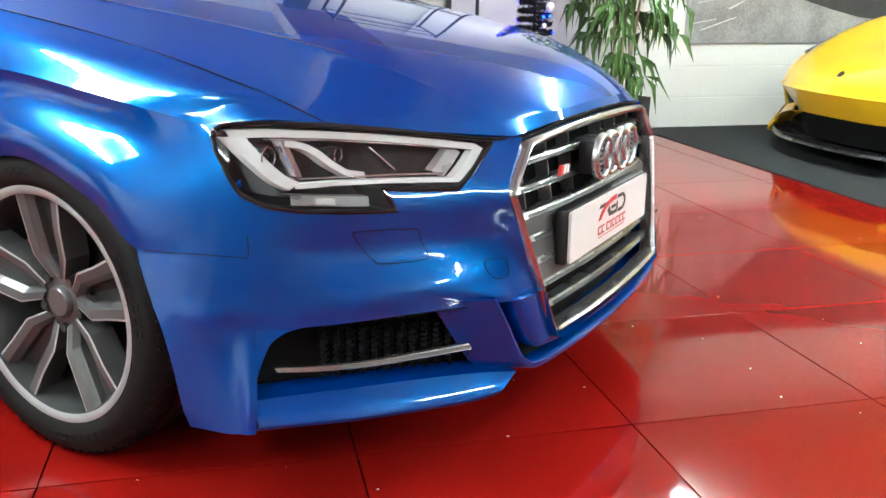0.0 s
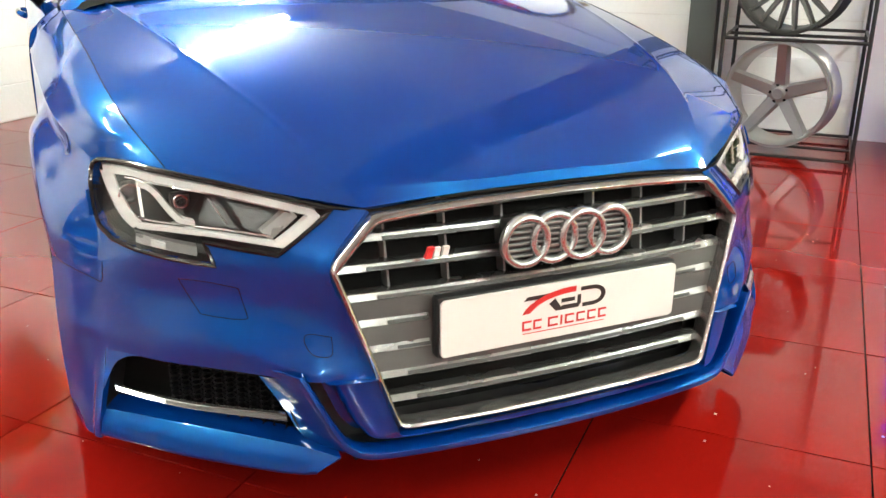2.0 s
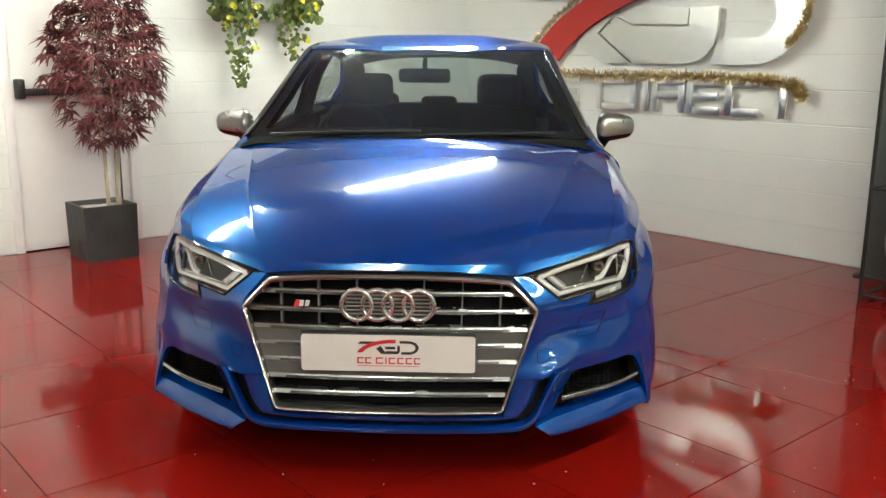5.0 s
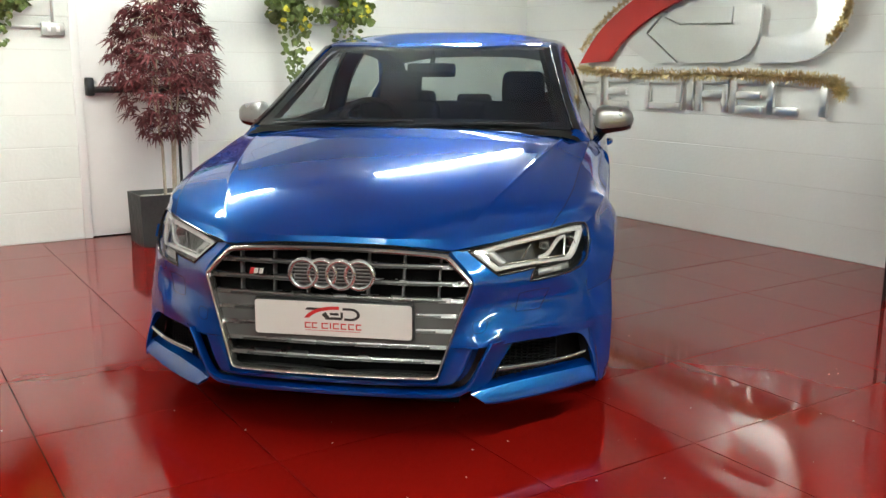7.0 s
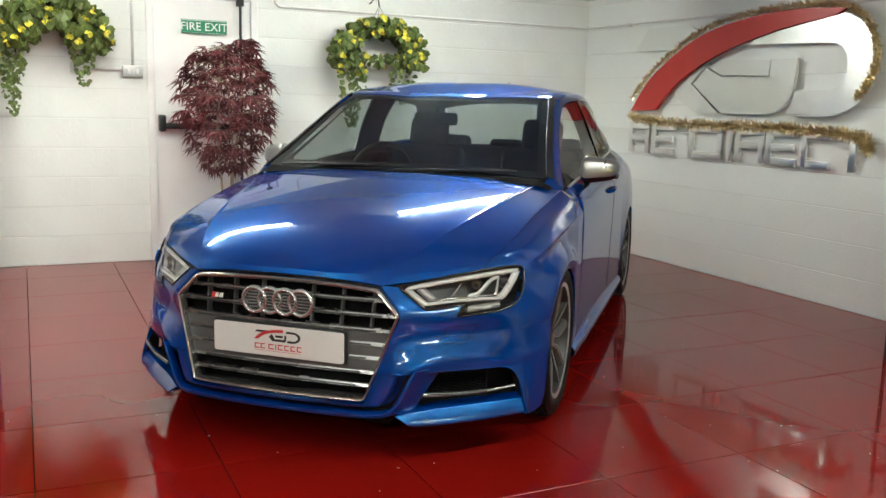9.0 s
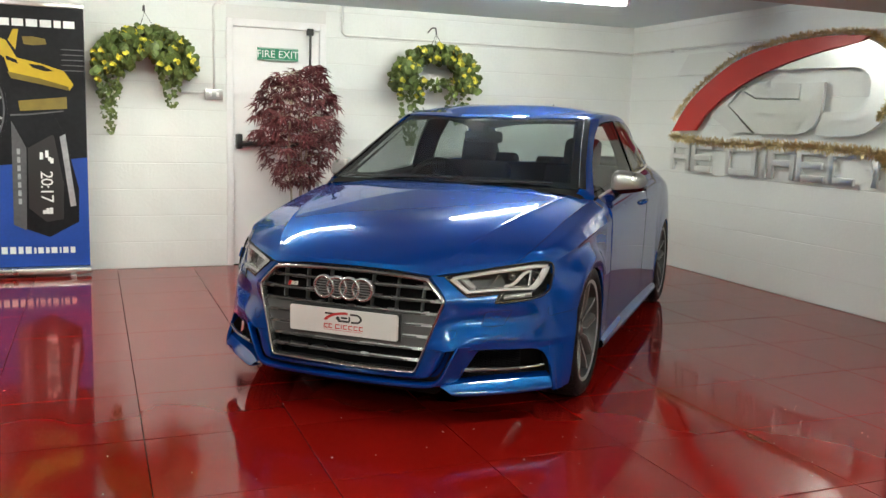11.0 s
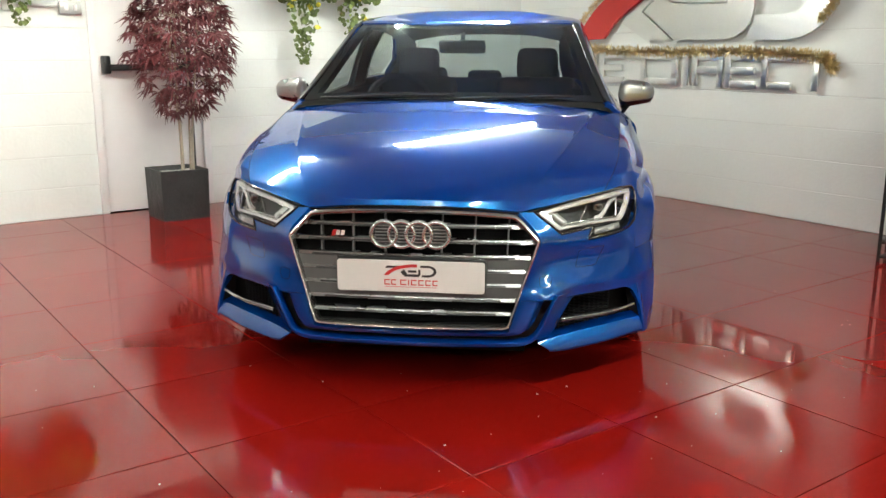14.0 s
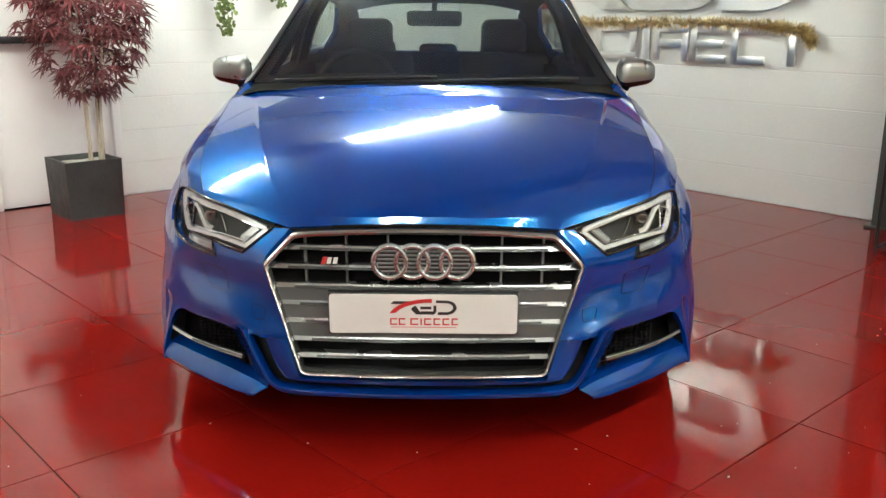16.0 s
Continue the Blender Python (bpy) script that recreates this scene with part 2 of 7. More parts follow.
def catmull(pts, n):
    """n points on a smooth curve through pts."""
    p = np.array(pts, float)
    k = len(p)
    if k == 2:
        s = np.linspace(0, 1, n)[:, None]
        return p[0] * (1 - s) + p[1] * s
    ext = np.vstack([2 * p[0] - p[1], p, 2 * p[-1] - p[-2]])
    out = []
    for s in np.linspace(0, k - 1, n):
        i = min(int(s), k - 2)
        t = s - i
        a, b, c, d = ext[i:i + 4]
        out.append(0.5 * (2 * b + (c - a) * t + (2 * a - 5 * b + 4 * c - d) * t * t + (3 * b - a - 3 * c + d) * t ** 3))
    return np.array(out)


def surf(rows, nu, nv):
    """A smooth sheet through a net of points: nu across the rows, nv along them."""
    rows = [catmull(r, nv) for r in rows]
    return np.stack([catmull([r[j] for r in rows], nu) for j in range(nv)], axis=1)


def dome(rows, nu, nv):
    """A sheet of the cabin's upper half: rails and roof stand higher than the net, the windscreen's middle does not."""
    g = surf(rows, nu, nv)
    up = np.clip((g[..., 2] - 1.0) / .30, 0, 1)
    wide, back = np.clip((np.abs(g[..., 0]) - .20) / .35, 0, 1), np.clip((g[..., 1] - 1.95) / .35, 0, 1)
    g[..., 2] += .040 * up * up * (3 - 2 * up) * np.maximum(wide, back)
    return g


def sheet(bm, g, flip=False, keep=None):
    """Adds a net of points as faces; keep(x, y, z) leaves faces out."""
    vs = [[bm.verts.new(p) for p in row] for row in g]
    for i in range(len(vs) - 1):
        for j in range(len(vs[0]) - 1):
            q = (vs[i][j], vs[i][j + 1], vs[i + 1][j + 1], vs[i + 1][j])
            if keep is not None:
                c = (q[0].co + q[1].co + q[2].co + q[3].co) / 4
                if not keep(c.x, c.y, c.z):
                    continue
            if len({(round(v.co.x, 6), round(v.co.y, 6), round(v.co.z, 6)) for v in q}) < 3:
                continue
            bm.faces.new(q[::-1] if flip else q)


def finish(bm, mirror=False, rim=0.0, weld=0.0008, out=None):
    """Welds, mirrors over x = 0, turns the normals away from the point out, and folds the open edges inwards by rim."""
    bmesh.ops.delete(bm, geom=[v for v in bm.verts if not v.link_faces], context="VERTS")
    if mirror:
        r = bmesh.ops.duplicate(bm, geom=bm.verts[:] + bm.edges[:] + bm.faces[:])["geom"]
        vs = [g for g in r if isinstance(g, bmesh.types.BMVert)]
        fs = [g for g in r if isinstance(g, bmesh.types.BMFace)]
        bmesh.ops.scale(bm, vec=(-1, 1, 1), verts=vs)
        bmesh.ops.reverse_faces(bm, faces=fs)
    bmesh.ops.remove_doubles(bm, verts=bm.verts[:], dist=weld)
    bmesh.ops.dissolve_degenerate(bm, edges=bm.edges[:], dist=0.00005)
    if out is not None:
        o = Vector(out)
        wrong = [f for f in bm.faces if f.normal.dot(f.calc_center_median() - o) < 0]
        if len(wrong) > len(bm.faces) / 2:
            bmesh.ops.reverse_faces(bm, faces=bm.faces[:])
    if rim:
        bm.normal_update()
        es = [e for e in bm.edges if e.is_boundary]
        nrm = {v: v.normal.copy() for e in es for v in e.verts}
        r = bmesh.ops.extrude_edge_only(bm, edges=es)
        for v in [g for g in r["geom"] if isinstance(g, bmesh.types.BMVert)]:
            src = min((w for e in v.link_edges for w in (e.other_vert(v),) if w in nrm), key=lambda w: (w.co - v.co).length, default=None)
            if src is not None:
                v.co -= nrm[src] * rim
        bm.normal_update()
    return bm


def text_mesh(body, size, material, name, parent, m, depth=0.0, space=1.0, label=""):
    cu = bpy.data.curves.new(name, "FONT")
    cu.body, cu.size, cu.extrude, cu.space_character = body, size, depth, space
    cu.align_x, cu.align_y, cu.resolution_u = "CENTER", "CENTER", 2
    tmp = bpy.data.objects.new(name + "_tmp", cu)
    me = bpy.data.meshes.new_from_object(tmp)
    bpy.data.objects.remove(tmp)
    me.transform(m)
    me.materials.clear()
    me.materials.append(material)
    ob = new(name, me)
    ob.parent = parent
    return tagged(ob, label) if label else ob


# ---------------------------------------------------------------- the room
def setting(name, bm, material, label, m=ROOM, smooth=False):
    ob = link(name, bm, material, None, smooth)
    ob.matrix_basis = m
    return tagged(ob, label, name.split("_")[0], kind="structure")


floor = setting("floor", boxed(BACK_U - 0.2, NEAR_V - 0.2, -0.15, FAR_U + 0.2, SIGN_V + 0.2, -0.012), JOINT, "showroom floor of glossy red painted sheets with dark joints")
ceiling = setting("ceiling", boxed(BACK_U - 0.2, NEAR_V - 0.2, CEIL, FAR_U + 0.2, SIGN_V + 0.2, CEIL + 0.15), CEILING, "low white ceiling tinted cool against the red floor bounce")
beam = setting("beam", boxed(-0.42, NEAR_V, 2.01, 0.08, SIGN_V, CEIL - 0.002, 0.006), BEAM, "brownish boxed-in beam under the ceiling")
DOOR_V0, DOOR_V1, DOOR_Z = 0.107, 0.977, 2.14
bm = bmesh.new()
box(bm, BACK_U - 0.2, NEAR_V - 0.2, -0.15, BACK_U - 0.004, DOOR_V0, CEIL)
box(bm, BACK_U - 0.2, DOOR_V1, -0.15, BACK_U - 0.004, SIGN_V + 0.2, CEIL)
box(bm, BACK_U - 0.2, DOOR_V0, DOOR_Z, BACK_U - 0.004, DOOR_V1, CEIL)
wall_back = setting("wall_back", bm, MORTAR, "white painted blockwork wall with an opening for the fire door")
wall_sign = setting("wall_sign", boxed(BACK_U, SIGN_V + 0.004, -0.15, FAR_U + 0.2, SIGN_V + 0.2, CEIL), MORTAR, "white painted blockwork wall behind the sign")
# unseen walls close the room; dark grey keeps light off the car's front
wall_far = setting("wall_far", boxed(FAR_U, NEAR_V, -0.15, FAR_U + 0.2, SIGN_V, CEIL), WALL_UNSEEN, "unseen closing wall, dark grey to dim light on the car")
wall_near = setting("wall_near", boxed(BACK_U, NEAR_V - 0.2, -0.15, FAR_U, NEAR_V, CEIL), WALL_UNSEEN, "unseen closing wall, dark grey to dim light on the car")
carpet = setting("carpet", boxed(2.05, 0.4, -0.006, FAR_U, SIGN_V, 0.006, 0.002), CARPET, "dark charcoal carpet under the yellow sports car")

# fluorescent battens
TUBE = glow("lit_tube", (0.945, 1.0, 0.91), TUBE_POWER)
first = None
for u, v, ln, turn in BATTENS:
    m = ROOM @ pose(u, v, CEIL, 0, 0, turn)
    if first is None:
        first = thing("ceiling_batten_light", m, "white fluorescent batten light with a lit diffuser on the ceiling", "ceiling light", "ceiling battens")
        part("body", boxed(-ln / 2, -0.028, -0.020, ln / 2, 0.028, 0.0, 0.004), DOOR_PAINT, first)
        part("diffuser", boxed(-ln / 2 + 0.02, -0.031, -0.075, ln / 2 - 0.02, 0.031, -0.018, 0.018), TUBE, first, "lit white diffuser")
        for s in (-1, 1):
            part("end_cap", boxed(s * ln / 2 - 0.022, -0.034, -0.078, s * ln / 2 + 0.022, 0.034, -0.012, 0.016), DOOR_PAINT, first)
    else:
        copy_thing(first, m)

# ---------------------------------------------------------------- the blue car (nose at y = 0, tail towards +y)
car = thing("car", pose(.005, 0, 0, 0, 0, .75), "metallic blue three-door hatchback with chrome grille on the red floor", "car")


def side_part(name, bm, material, parent, s, label="", smooth=True, sharp=35):
    """A part built for x > 0, put on the side s."""
    if s < 0:
        bmesh.ops.scale(bm, vec=(-1, 1, 1), verts=bm.verts[:])
        bmesh.ops.reverse_faces(bm, faces=bm.faces[:])
    return part(name, bm, material, parent, label, smooth, sharp)


def inside(x, z, poly):
    hit = False
    for i in range(len(poly)):
        (x0, z0), (x1, z1) = poly[i - 1], poly[i]
        if (z0 > z) != (z1 > z) and x < (x1 - x0) * (z - z0) / (z1 - z0) + x0:
            hit = not hit
    return hit


# bonnet: nets from the middle to the crease, and from the crease to the shut line
HOOD_IN = [
    [(0, .058, .683), (.19, .062, .679), (.378, .086, .667)],
    [(0, .065, .701), (.20, .071, .698), (.390, .118, .692)],
    [(0, .20, .786), (.23, .21, .779), (.454, .254, .766)],
    [(0, .45, .852), (.26, .455, .843), (.525, .475, .829)],
    [(0, .75, .914), (.30, .755, .903), (.590, .76, .890)],
    [(0, 1.0, .955), (.33, 1.0, .946), (.641, .99, .938)],
    [(0, 1.17, .974), (.35, 1.18, .972), (.68, 1.20, .962)],
]
HOOD_OUT = [
    [(.378, .086, .667), (.54, .207, .682), (.672, .319, .707)],
    [(.390, .118, .692), (.55, .232, .703), (.683, .345, .724)],
    [(.454, .254, .766), (.60, .350, .757), (.716, .450, .772)],
    [(.525, .475, .829), (.65, .525, .811), (.742, .600, .811)],
    [(.590, .76, .890), (.69, .79, .866), (.758, .820, .854)],
    [(.641, .99, .938), (.725, 1.02, .905), (.776, 1.05, .884)],
    [(.68, 1.20, .962), (.75, 1.23, .937), (.790, 1.26, .909)],
]
def crease(bm, line):
    """Leaves a hard fold along a line of the net."""
    line = np.array(line)
    on = {v for v in bm.verts if ((line - np.array((abs(v.co.x), v.co.y, v.co.z))) ** 2).sum(1).min() < 1e-7}
    for e in bm.edges:
        if e.verts[0] in on and e.verts[1] in on:
            e.smooth = False


# the sheet's height is one even curve over the plan, with a shallow fold outside the crease
CREASE = np.array([r[2] for r in HOOD_IN])


def hood_terms(x, y):
    one, nose = np.ones_like(y), np.exp(-y / .12)
    return np.stack([one, y, y * y, nose, x ** 2, x ** 2 * y, x ** 2 * nose, x ** 4, x ** 4 * nose], -1)


def hood_fold(x, y):
    out = np.abs(x) - np.interp(y, CREASE[:, 1], CREASE[:, 0])
    return (.0015 * np.exp(-(out / .007) ** 2) - .015 * (1 - np.exp(-np.maximum(0, out) / .10))) * np.clip((y - .10) / .3, 0, 1)


hood_pts = np.array([p for a, b in zip(HOOD_IN[1:], HOOD_OUT[1:]) for p in a + b[1:]])
hood_w = np.where(hood_pts[:, 1] < .36, 3.0, 1.0)
hood_k = np.linalg.lstsq(hood_terms(hood_pts[:, 0], hood_pts[:, 1]) * hood_w[:, None], (hood_pts[:, 2] - hood_fold(hood_pts[:, 0], hood_pts[:, 1])) * hood_w, rcond=None)[0]


def hood_z(x, y):
    x, y = np.abs(np.asarray(x, float)), np.asarray(y, float)
    return hood_terms(x, y) @ hood_k + hood_fold(x, y)


for net in (HOOD_IN, HOOD_OUT):
    net[0] = [(x, y, z + float(hood_z(q[0], q[1])) - q[2]) for (x, y, z), q in zip(net[0], net[1])]
    for row in net[1:]:
        row[:] = [(x, y, float(hood_z(x, y))) for x, y, _ in row]
bm = bmesh.new()
near = np.linspace(0, 1, 26)
for net, cols in ((HOOD_IN, 1 - (1 - near) ** 2), (HOOD_OUT, near ** 1.8)):
    pick = np.round(cols * 299).astype(int)
    cols = len(pick)
    g = surf(net[1:], 60, 300)[:, pick]
    g[..., 2] = hood_z(g[..., 0], g[..., 1])
    sheet(bm, g)
    low = catmull(net[0], 300)[pick]
    front = np.stack([low * (1 - k) + g[0] * k for k in (0, .3, .6, .85, 1)])
    sheet(bm, front)
finish(bm, mirror=True, rim=0.012, out=(0, 1, 0), weld=.0003)
part("bonnet", bm, PAINT, car, sharp=24)


def fair(bm, rounds=40, hold=()):
    """Evens out a sheet without shrinking it; open edges and the points of hold stay."""
    bm.verts.ensure_lookup_table()
    bm.verts.index_update()
    co = np.array([v.co for v in bm.verts])
    ea = np.array([[e.verts[0].index, e.verts[1].index] for e in bm.edges])
    deg = np.bincount(ea.ravel(), minlength=len(co)).astype(float)
    fixed = np.array([v.is_boundary for v in bm.verts])
    if len(hold):
        h = np.array(hold)
        for i, c in enumerate(co):
            if not fixed[i] and ((h - np.abs(c) * np.array([1, 1, 1])) ** 2).sum(1).min() < 4e-6:
                fixed[i] = True
    for k in range(rounds):
        for f in (.5, -.52):
            acc = np.stack([np.bincount(ea[:, 0], co[ea[:, 1], c], len(co)) + np.bincount(ea[:, 1], co[ea[:, 0], c], len(co)) for c in range(3)], 1)
            step = (acc / np.maximum(deg, 1)[:, None] - co) * f
            step[fixed] = 0
            co = co + step
    for v, c in zip(bm.verts, co):
        v.co = c
    bm.normal_update()


# front wings
WING = [
    [(.672, .319, .707), (.735, .405, .714), (.791, .505, .704), (.8005, .424, .60), (.797, .406, .476)],
    [(.683, .351, .724), (.746, .428, .726), (.803, .521, .710), (.822, .448, .605), (.822, .443, .480)],
    [(.694, .384, .741), (.756, .452, .7385), (.8135, .540, .716), (.842, .482, .61), (.850, .490, .483)],
    [(.716, .450, .772), (.775, .505, .7625), (.834, .612, .7325), (.870, .55, .62), (.890, .585, .487)],
    [(.745, .62, .813), (.80, .66, .795), (.848, .70, .750), (.880, .70, .67), (.893, .695, .568)],
    [(.758, .82, .853), (.815, .86, .832), (.862, .88, .780), (.886, .88, .71), (.895, .885, .628)],
    [(.776, 1.05, .884), (.83, 1.07, .856), (.872, 1.08, .797), (.887, 1.08, .68), (.893, 1.075, .572)],
    [(.790, 1.26, .909), (.843, 1.25, .875), (.878, 1.24, .810), (.886, 1.22, .60), (.890, 1.192, .42)],
    [(.795, 1.31, .916), (.846, 1.31, .880), (.880, 1.30, .813), (.885, 1.26, .50), (.882, 1.215, .20)],
    [(.800, 1.38, .926), (.850, 1.38, .886), (.882, 1.38, .816), (.884, 1.38, .52), (.872, 1.38, .19)],
]


for r in WING:
    if r[0][1] < 1.27:
        r[0] = (r[0][0], r[0][1], float(hood_z(r[0][0], r[0][1])))


# bumper skin from the grille edge out to the lamp's outer end, then round the corner to the arch
SKIN = [
    [(.374, .072, .664), (.432, .122, .665), (.555, .222, .686), (.672, .320, .709), (.733, .405, .711), (.791, .505, .704)],
    [(.4475, .062, .570), (.492, .105, .572), (.575, .175, .570), (.69, .275, .568), (.75, .347, .567), (.799, .412, .566)],
    [(.418, .045, .478), (.470, .088, .478), (.565, .161, .478), (.69, .278, .478), (.75, .348, .477), (.797, .406, .476)],
    [(.395, .036, .408), (.458, .060, .408), (.563, .124, .404), (.70, .255, .398), (.762, .327, .395), (.812, .39, .392)],
    [(.378, .024, .36), (.445, .041, .36), (.51, .074, .358), (.69, .242, .350), (.758, .318, .346), (.812, .384, .342)],
]
CORNER = [
    [(.797, .406, .476), (.822, .443, .480), (.85, .49, .483), (.890, .585, .487)],
    [(.812, .39, .392), (.838, .427, .394), (.865, .47, .395), (.895, .555, .40)],
    [(.812, .384, .342), (.837, .426, .342), (.863, .462, .342), (.896, .53, .34)],
    [(.828, .374, .27), (.845, .415, .27), (.865, .450, .27), (.895, .512, .27)],
    [(.843, .365, .20), (.855, .401, .20), (.869, .435, .20), (.892, .50, .20)],
    [(.845, .368, .158), (.859, .393, .158), (.87, .42, .157), (.886, .49, .16)],
]
LAMP = [(.423, .659), (.50, .675), (.59, .691), (.672, .704), (.735, .7085), (.768, .7065), (.781, .703), (.7895, .695), (.7945, .682), (.798, .66), (.800, .62), (.794, .588), (.775, .568),
        (.74, .557), (.68, .552), (.618, .549), (.632, .589), (.58, .584), (.521, .580), (.475, .618)]
# one net for front and corner; the parts above and below its edges only guide the curve
FRONT = [SKIN[0] + [(.815, .545, .700), (.835, .59, .69), (.85, .64, .68)], SKIN[1] + [(.835, .462, .566), (.862, .515, .57), (.885, .575, .57)]]
FRONT += [SKIN[k + 2] + CORNER[k][1:] for k in range(3)]
FRONT += [[(x, y, CORNER[k][0][2]) for x, y, z in SKIN[4][:-1]] + CORNER[k] for k in (3, 4, 5)]
# round the corner the nets are drawn onto one even surface: depth along the diagonal over length along it and height
EVEN = [(r[k], w) for i, r in enumerate(WING[:8]) for k, w in ((2, 3.0), (3, .4 if i < 4 else 1.5), (4, 2.5 if i > 2 else .5))]
EVEN += [(p, (2.0, 2.0, .8, 1.5)[i]) for i, r in enumerate(SKIN[:4]) for p in r[2:]]
EVEN += [(p, .6 if i == 0 and k < 2 else 1.5) for i, r in enumerate(CORNER[:3]) for k, p in enumerate(r[1:])]


def even_terms(p):
    a, b = ((p[..., 0] + p[..., 1]) / math.sqrt(2) - .85) / .5, (p[..., 2] - .55) / .2
    return np.stack([a ** i * b ** j for i in range(6) for j in range(4) if i / 5 + j / 3 <= 1.35], -1)


even_at, even_w = np.array([p for p, _ in EVEN]), np.array([w for _, w in EVEN])
even_k = np.linalg.lstsq(even_terms(even_at) * even_w[:, None], (even_at[:, 0] - even_at[:, 1]) / math.sqrt(2) * even_w, rcond=None)[0]


def evened(p):
    p = np.array(p, float)
    step = lambda v, lo, hi: np.clip((v - lo) / (hi - lo), 0, 1) ** 2 * (3 - 2 * np.clip((v - lo) / (hi - lo), 0, 1))
    share = step(p[..., 0], .69, .79) * step(p[..., 2], .35, .42) * (1 - step(p[..., 1], .85, 1.10))
    move = (even_terms(p) @ even_k - (p[..., 0] - p[..., 1]) / math.sqrt(2)) * share / math.sqrt(2)
    p[..., 0] += move
    p[..., 1] -= move
    return p


front_net = evened(surf(FRONT, 169, 177))
skin_net = front_net[:97, :111]
skin_pts = skin_net.reshape(-1, 3)


def skin(x, z):
    """How far back the bumper's skin lies at x, z."""
    d = (skin_pts[:, 0] - x) ** 2 + (skin_pts[:, 2] - z) ** 2
    i = np.argpartition(d, 4)[:4]
    w = 1 / (d[i] + 1e-7)
    return float((skin_pts[i, 1] * w).sum() / w.sum())


def grille_y(x, z):
    return -.012 + .151 * (z - .262) + .12 * x * x


def on_skin(x, z, lift=0.0):
    return (x, skin(x, z) - lift, z)


lower = []
for r in WING:
    lower.append([r[2], r[3], r[4]])
LONG = 22 * (len(WING) - 1) + 1
wing_low = evened(surf(lower, LONG, 49))
# the wing draws in below its crease and swells out again over the arch
fade = np.clip((wing_low[..., 1] - .47) / .17, 0, 1) * np.clip((1.25 - wing_low[..., 1]) / .20, 0, 1)
wing_low[..., 0] -= .0155 * fade * np.sin(2 * math.pi * np.linspace(0, 1, 49))[None]
wing_low[0] = front_net[:49, 110]
wing_low[:67, -1] = front_net[48, 110:]
# bumper and lower wing are evened out as one sheet and then parted along the seam
shell_bm = bmesh.new()
sheet(shell_bm, skin_net, keep=lambda x, y, z: not inside(x, z, LAMP))
sheet(shell_bm, front_net[48:97, 110:])
sheet(shell_bm, front_net[96:, 110:])
mark = shell_bm.faces.layers.int.new("wing")
shell_bm.faces.ensure_lookup_table()
count = len(shell_bm.faces)
sheet(shell_bm, wing_low)
for k, f in enumerate(shell_bm.faces):
    f[mark] = 1 if k >= count else 0
finish(shell_bm, weld=.0002)
fair(shell_bm, 220)


shell_pts = np.array([v.co for v in shell_bm.verts])
even_pts = np.array([v.co for v in shell_bm.verts if v.co.x < .80 and v.co.y < .40])


def parted(which):
    bm = shell_bm.copy()
    tag = bm.faces.layers.int["wing"]
    bmesh.ops.delete(bm, geom=[f for f in bm.faces if f[tag] != which], context="FACES")
    return bm


def wing(s):
    bm = parted(1)
    line = wing_low[:, 0]
    g = surf([r[:3] for r in WING], LONG, 20)
    g += (line - g[:, -1])[:, None] * np.linspace(0, 1, 20)[None, :, None]
    upper, me = bmesh.new(), bpy.data.meshes.new("upper")
    sheet(upper, g)
    fair(upper, 260)
    upper.to_mesh(me)
    upper.free()
    bm.from_mesh(me)
    bpy.data.meshes.remove(me)
    finish(bm, rim=0.018, weld=.0003, out=(0, 1, .4))
    crease(bm, line)
    return side_part("front_wing", bm, PAINT, car, s, sharp=60)


bm = parted(0)
# surround below and beside the grille
sheet(bm, surf([[(.378, .024, .36), (.35, .006, .270), (.325, .0, .254), (.15, -.008, .249), (0, -.012, .249)],
                [(.410, .027, .362), (.374, .009, .268), (.336, .003, .247), (.15, -.009, .243), (0, -.013, .243)],
                [(.452, .045, .362), (.408, .026, .262), (.354, .016, .236), (.15, .0, .232), (0, -.004, .232)],
                [(.458, .10, .362), (.412, .085, .260), (.356, .08, .240), (.15, .06, .236), (0, .06, .236)]], 16, 60))
finish(bm, mirror=True, rim=0.014, out=(0, 1, .4))
part("front_bumper", bm, PAINT, car, sharp=50)


# one band runs down beside the intake and on across the bottom as the lip
EDGE = [(.517, .056, .374), (.492, .044, .322), (.470, .036, .276), (.452, .030, .240), (.434, .024, .217), (.408, .017, .203), (.36, .009, .197), (.25, -.001, .1945), (.12, -.009, .194), (0, -.012, .194)]
INNER = [(-.013, .002, 0), (-.013, .001, .001), (-.012, .0, .003), (-.012, .0, .007), (-.010, .0, .012), (-.006, .0, .016), (-.002, .0, .018), (0, .0, .018), (0, .0, .018), (0, .0, .018)]
BEHIND = [(.064, .100, -.004), (.058, .098, -.004), (.054, .092, -.004), (.050, .080, -.010), (.040, .066, -.010), (.022, .05, -.008), (.008, .045, -.006), (0, .045, -.006), (0, .045, -.006), (0, .045, -.006)]
bm = bmesh.new()
edge = np.array(EDGE)
inn, beh = np.array(INNER), np.array(BEHIND)
rows = [edge + beh, edge + beh * .45, edge + beh * .10, edge + beh * .02 + np.array([0, -.001, 0]), edge + inn * .25 + np.array([0, -.0035, 0]), edge + inn * .75 + np.array([0, -.0035, 0]), edge + inn * 1.05 + np.array([0, .003, 0]), edge + inn * 1.1 + np.array([0, .03, 0])]
sheet(bm, np.stack([catmull(r, 80) for r in rows]))
finish(bm, mirror=True, rim=0.003, out=(0, 1, .3))
part("front_spoiler_lip", bm, PAINT, car, sharp=40)

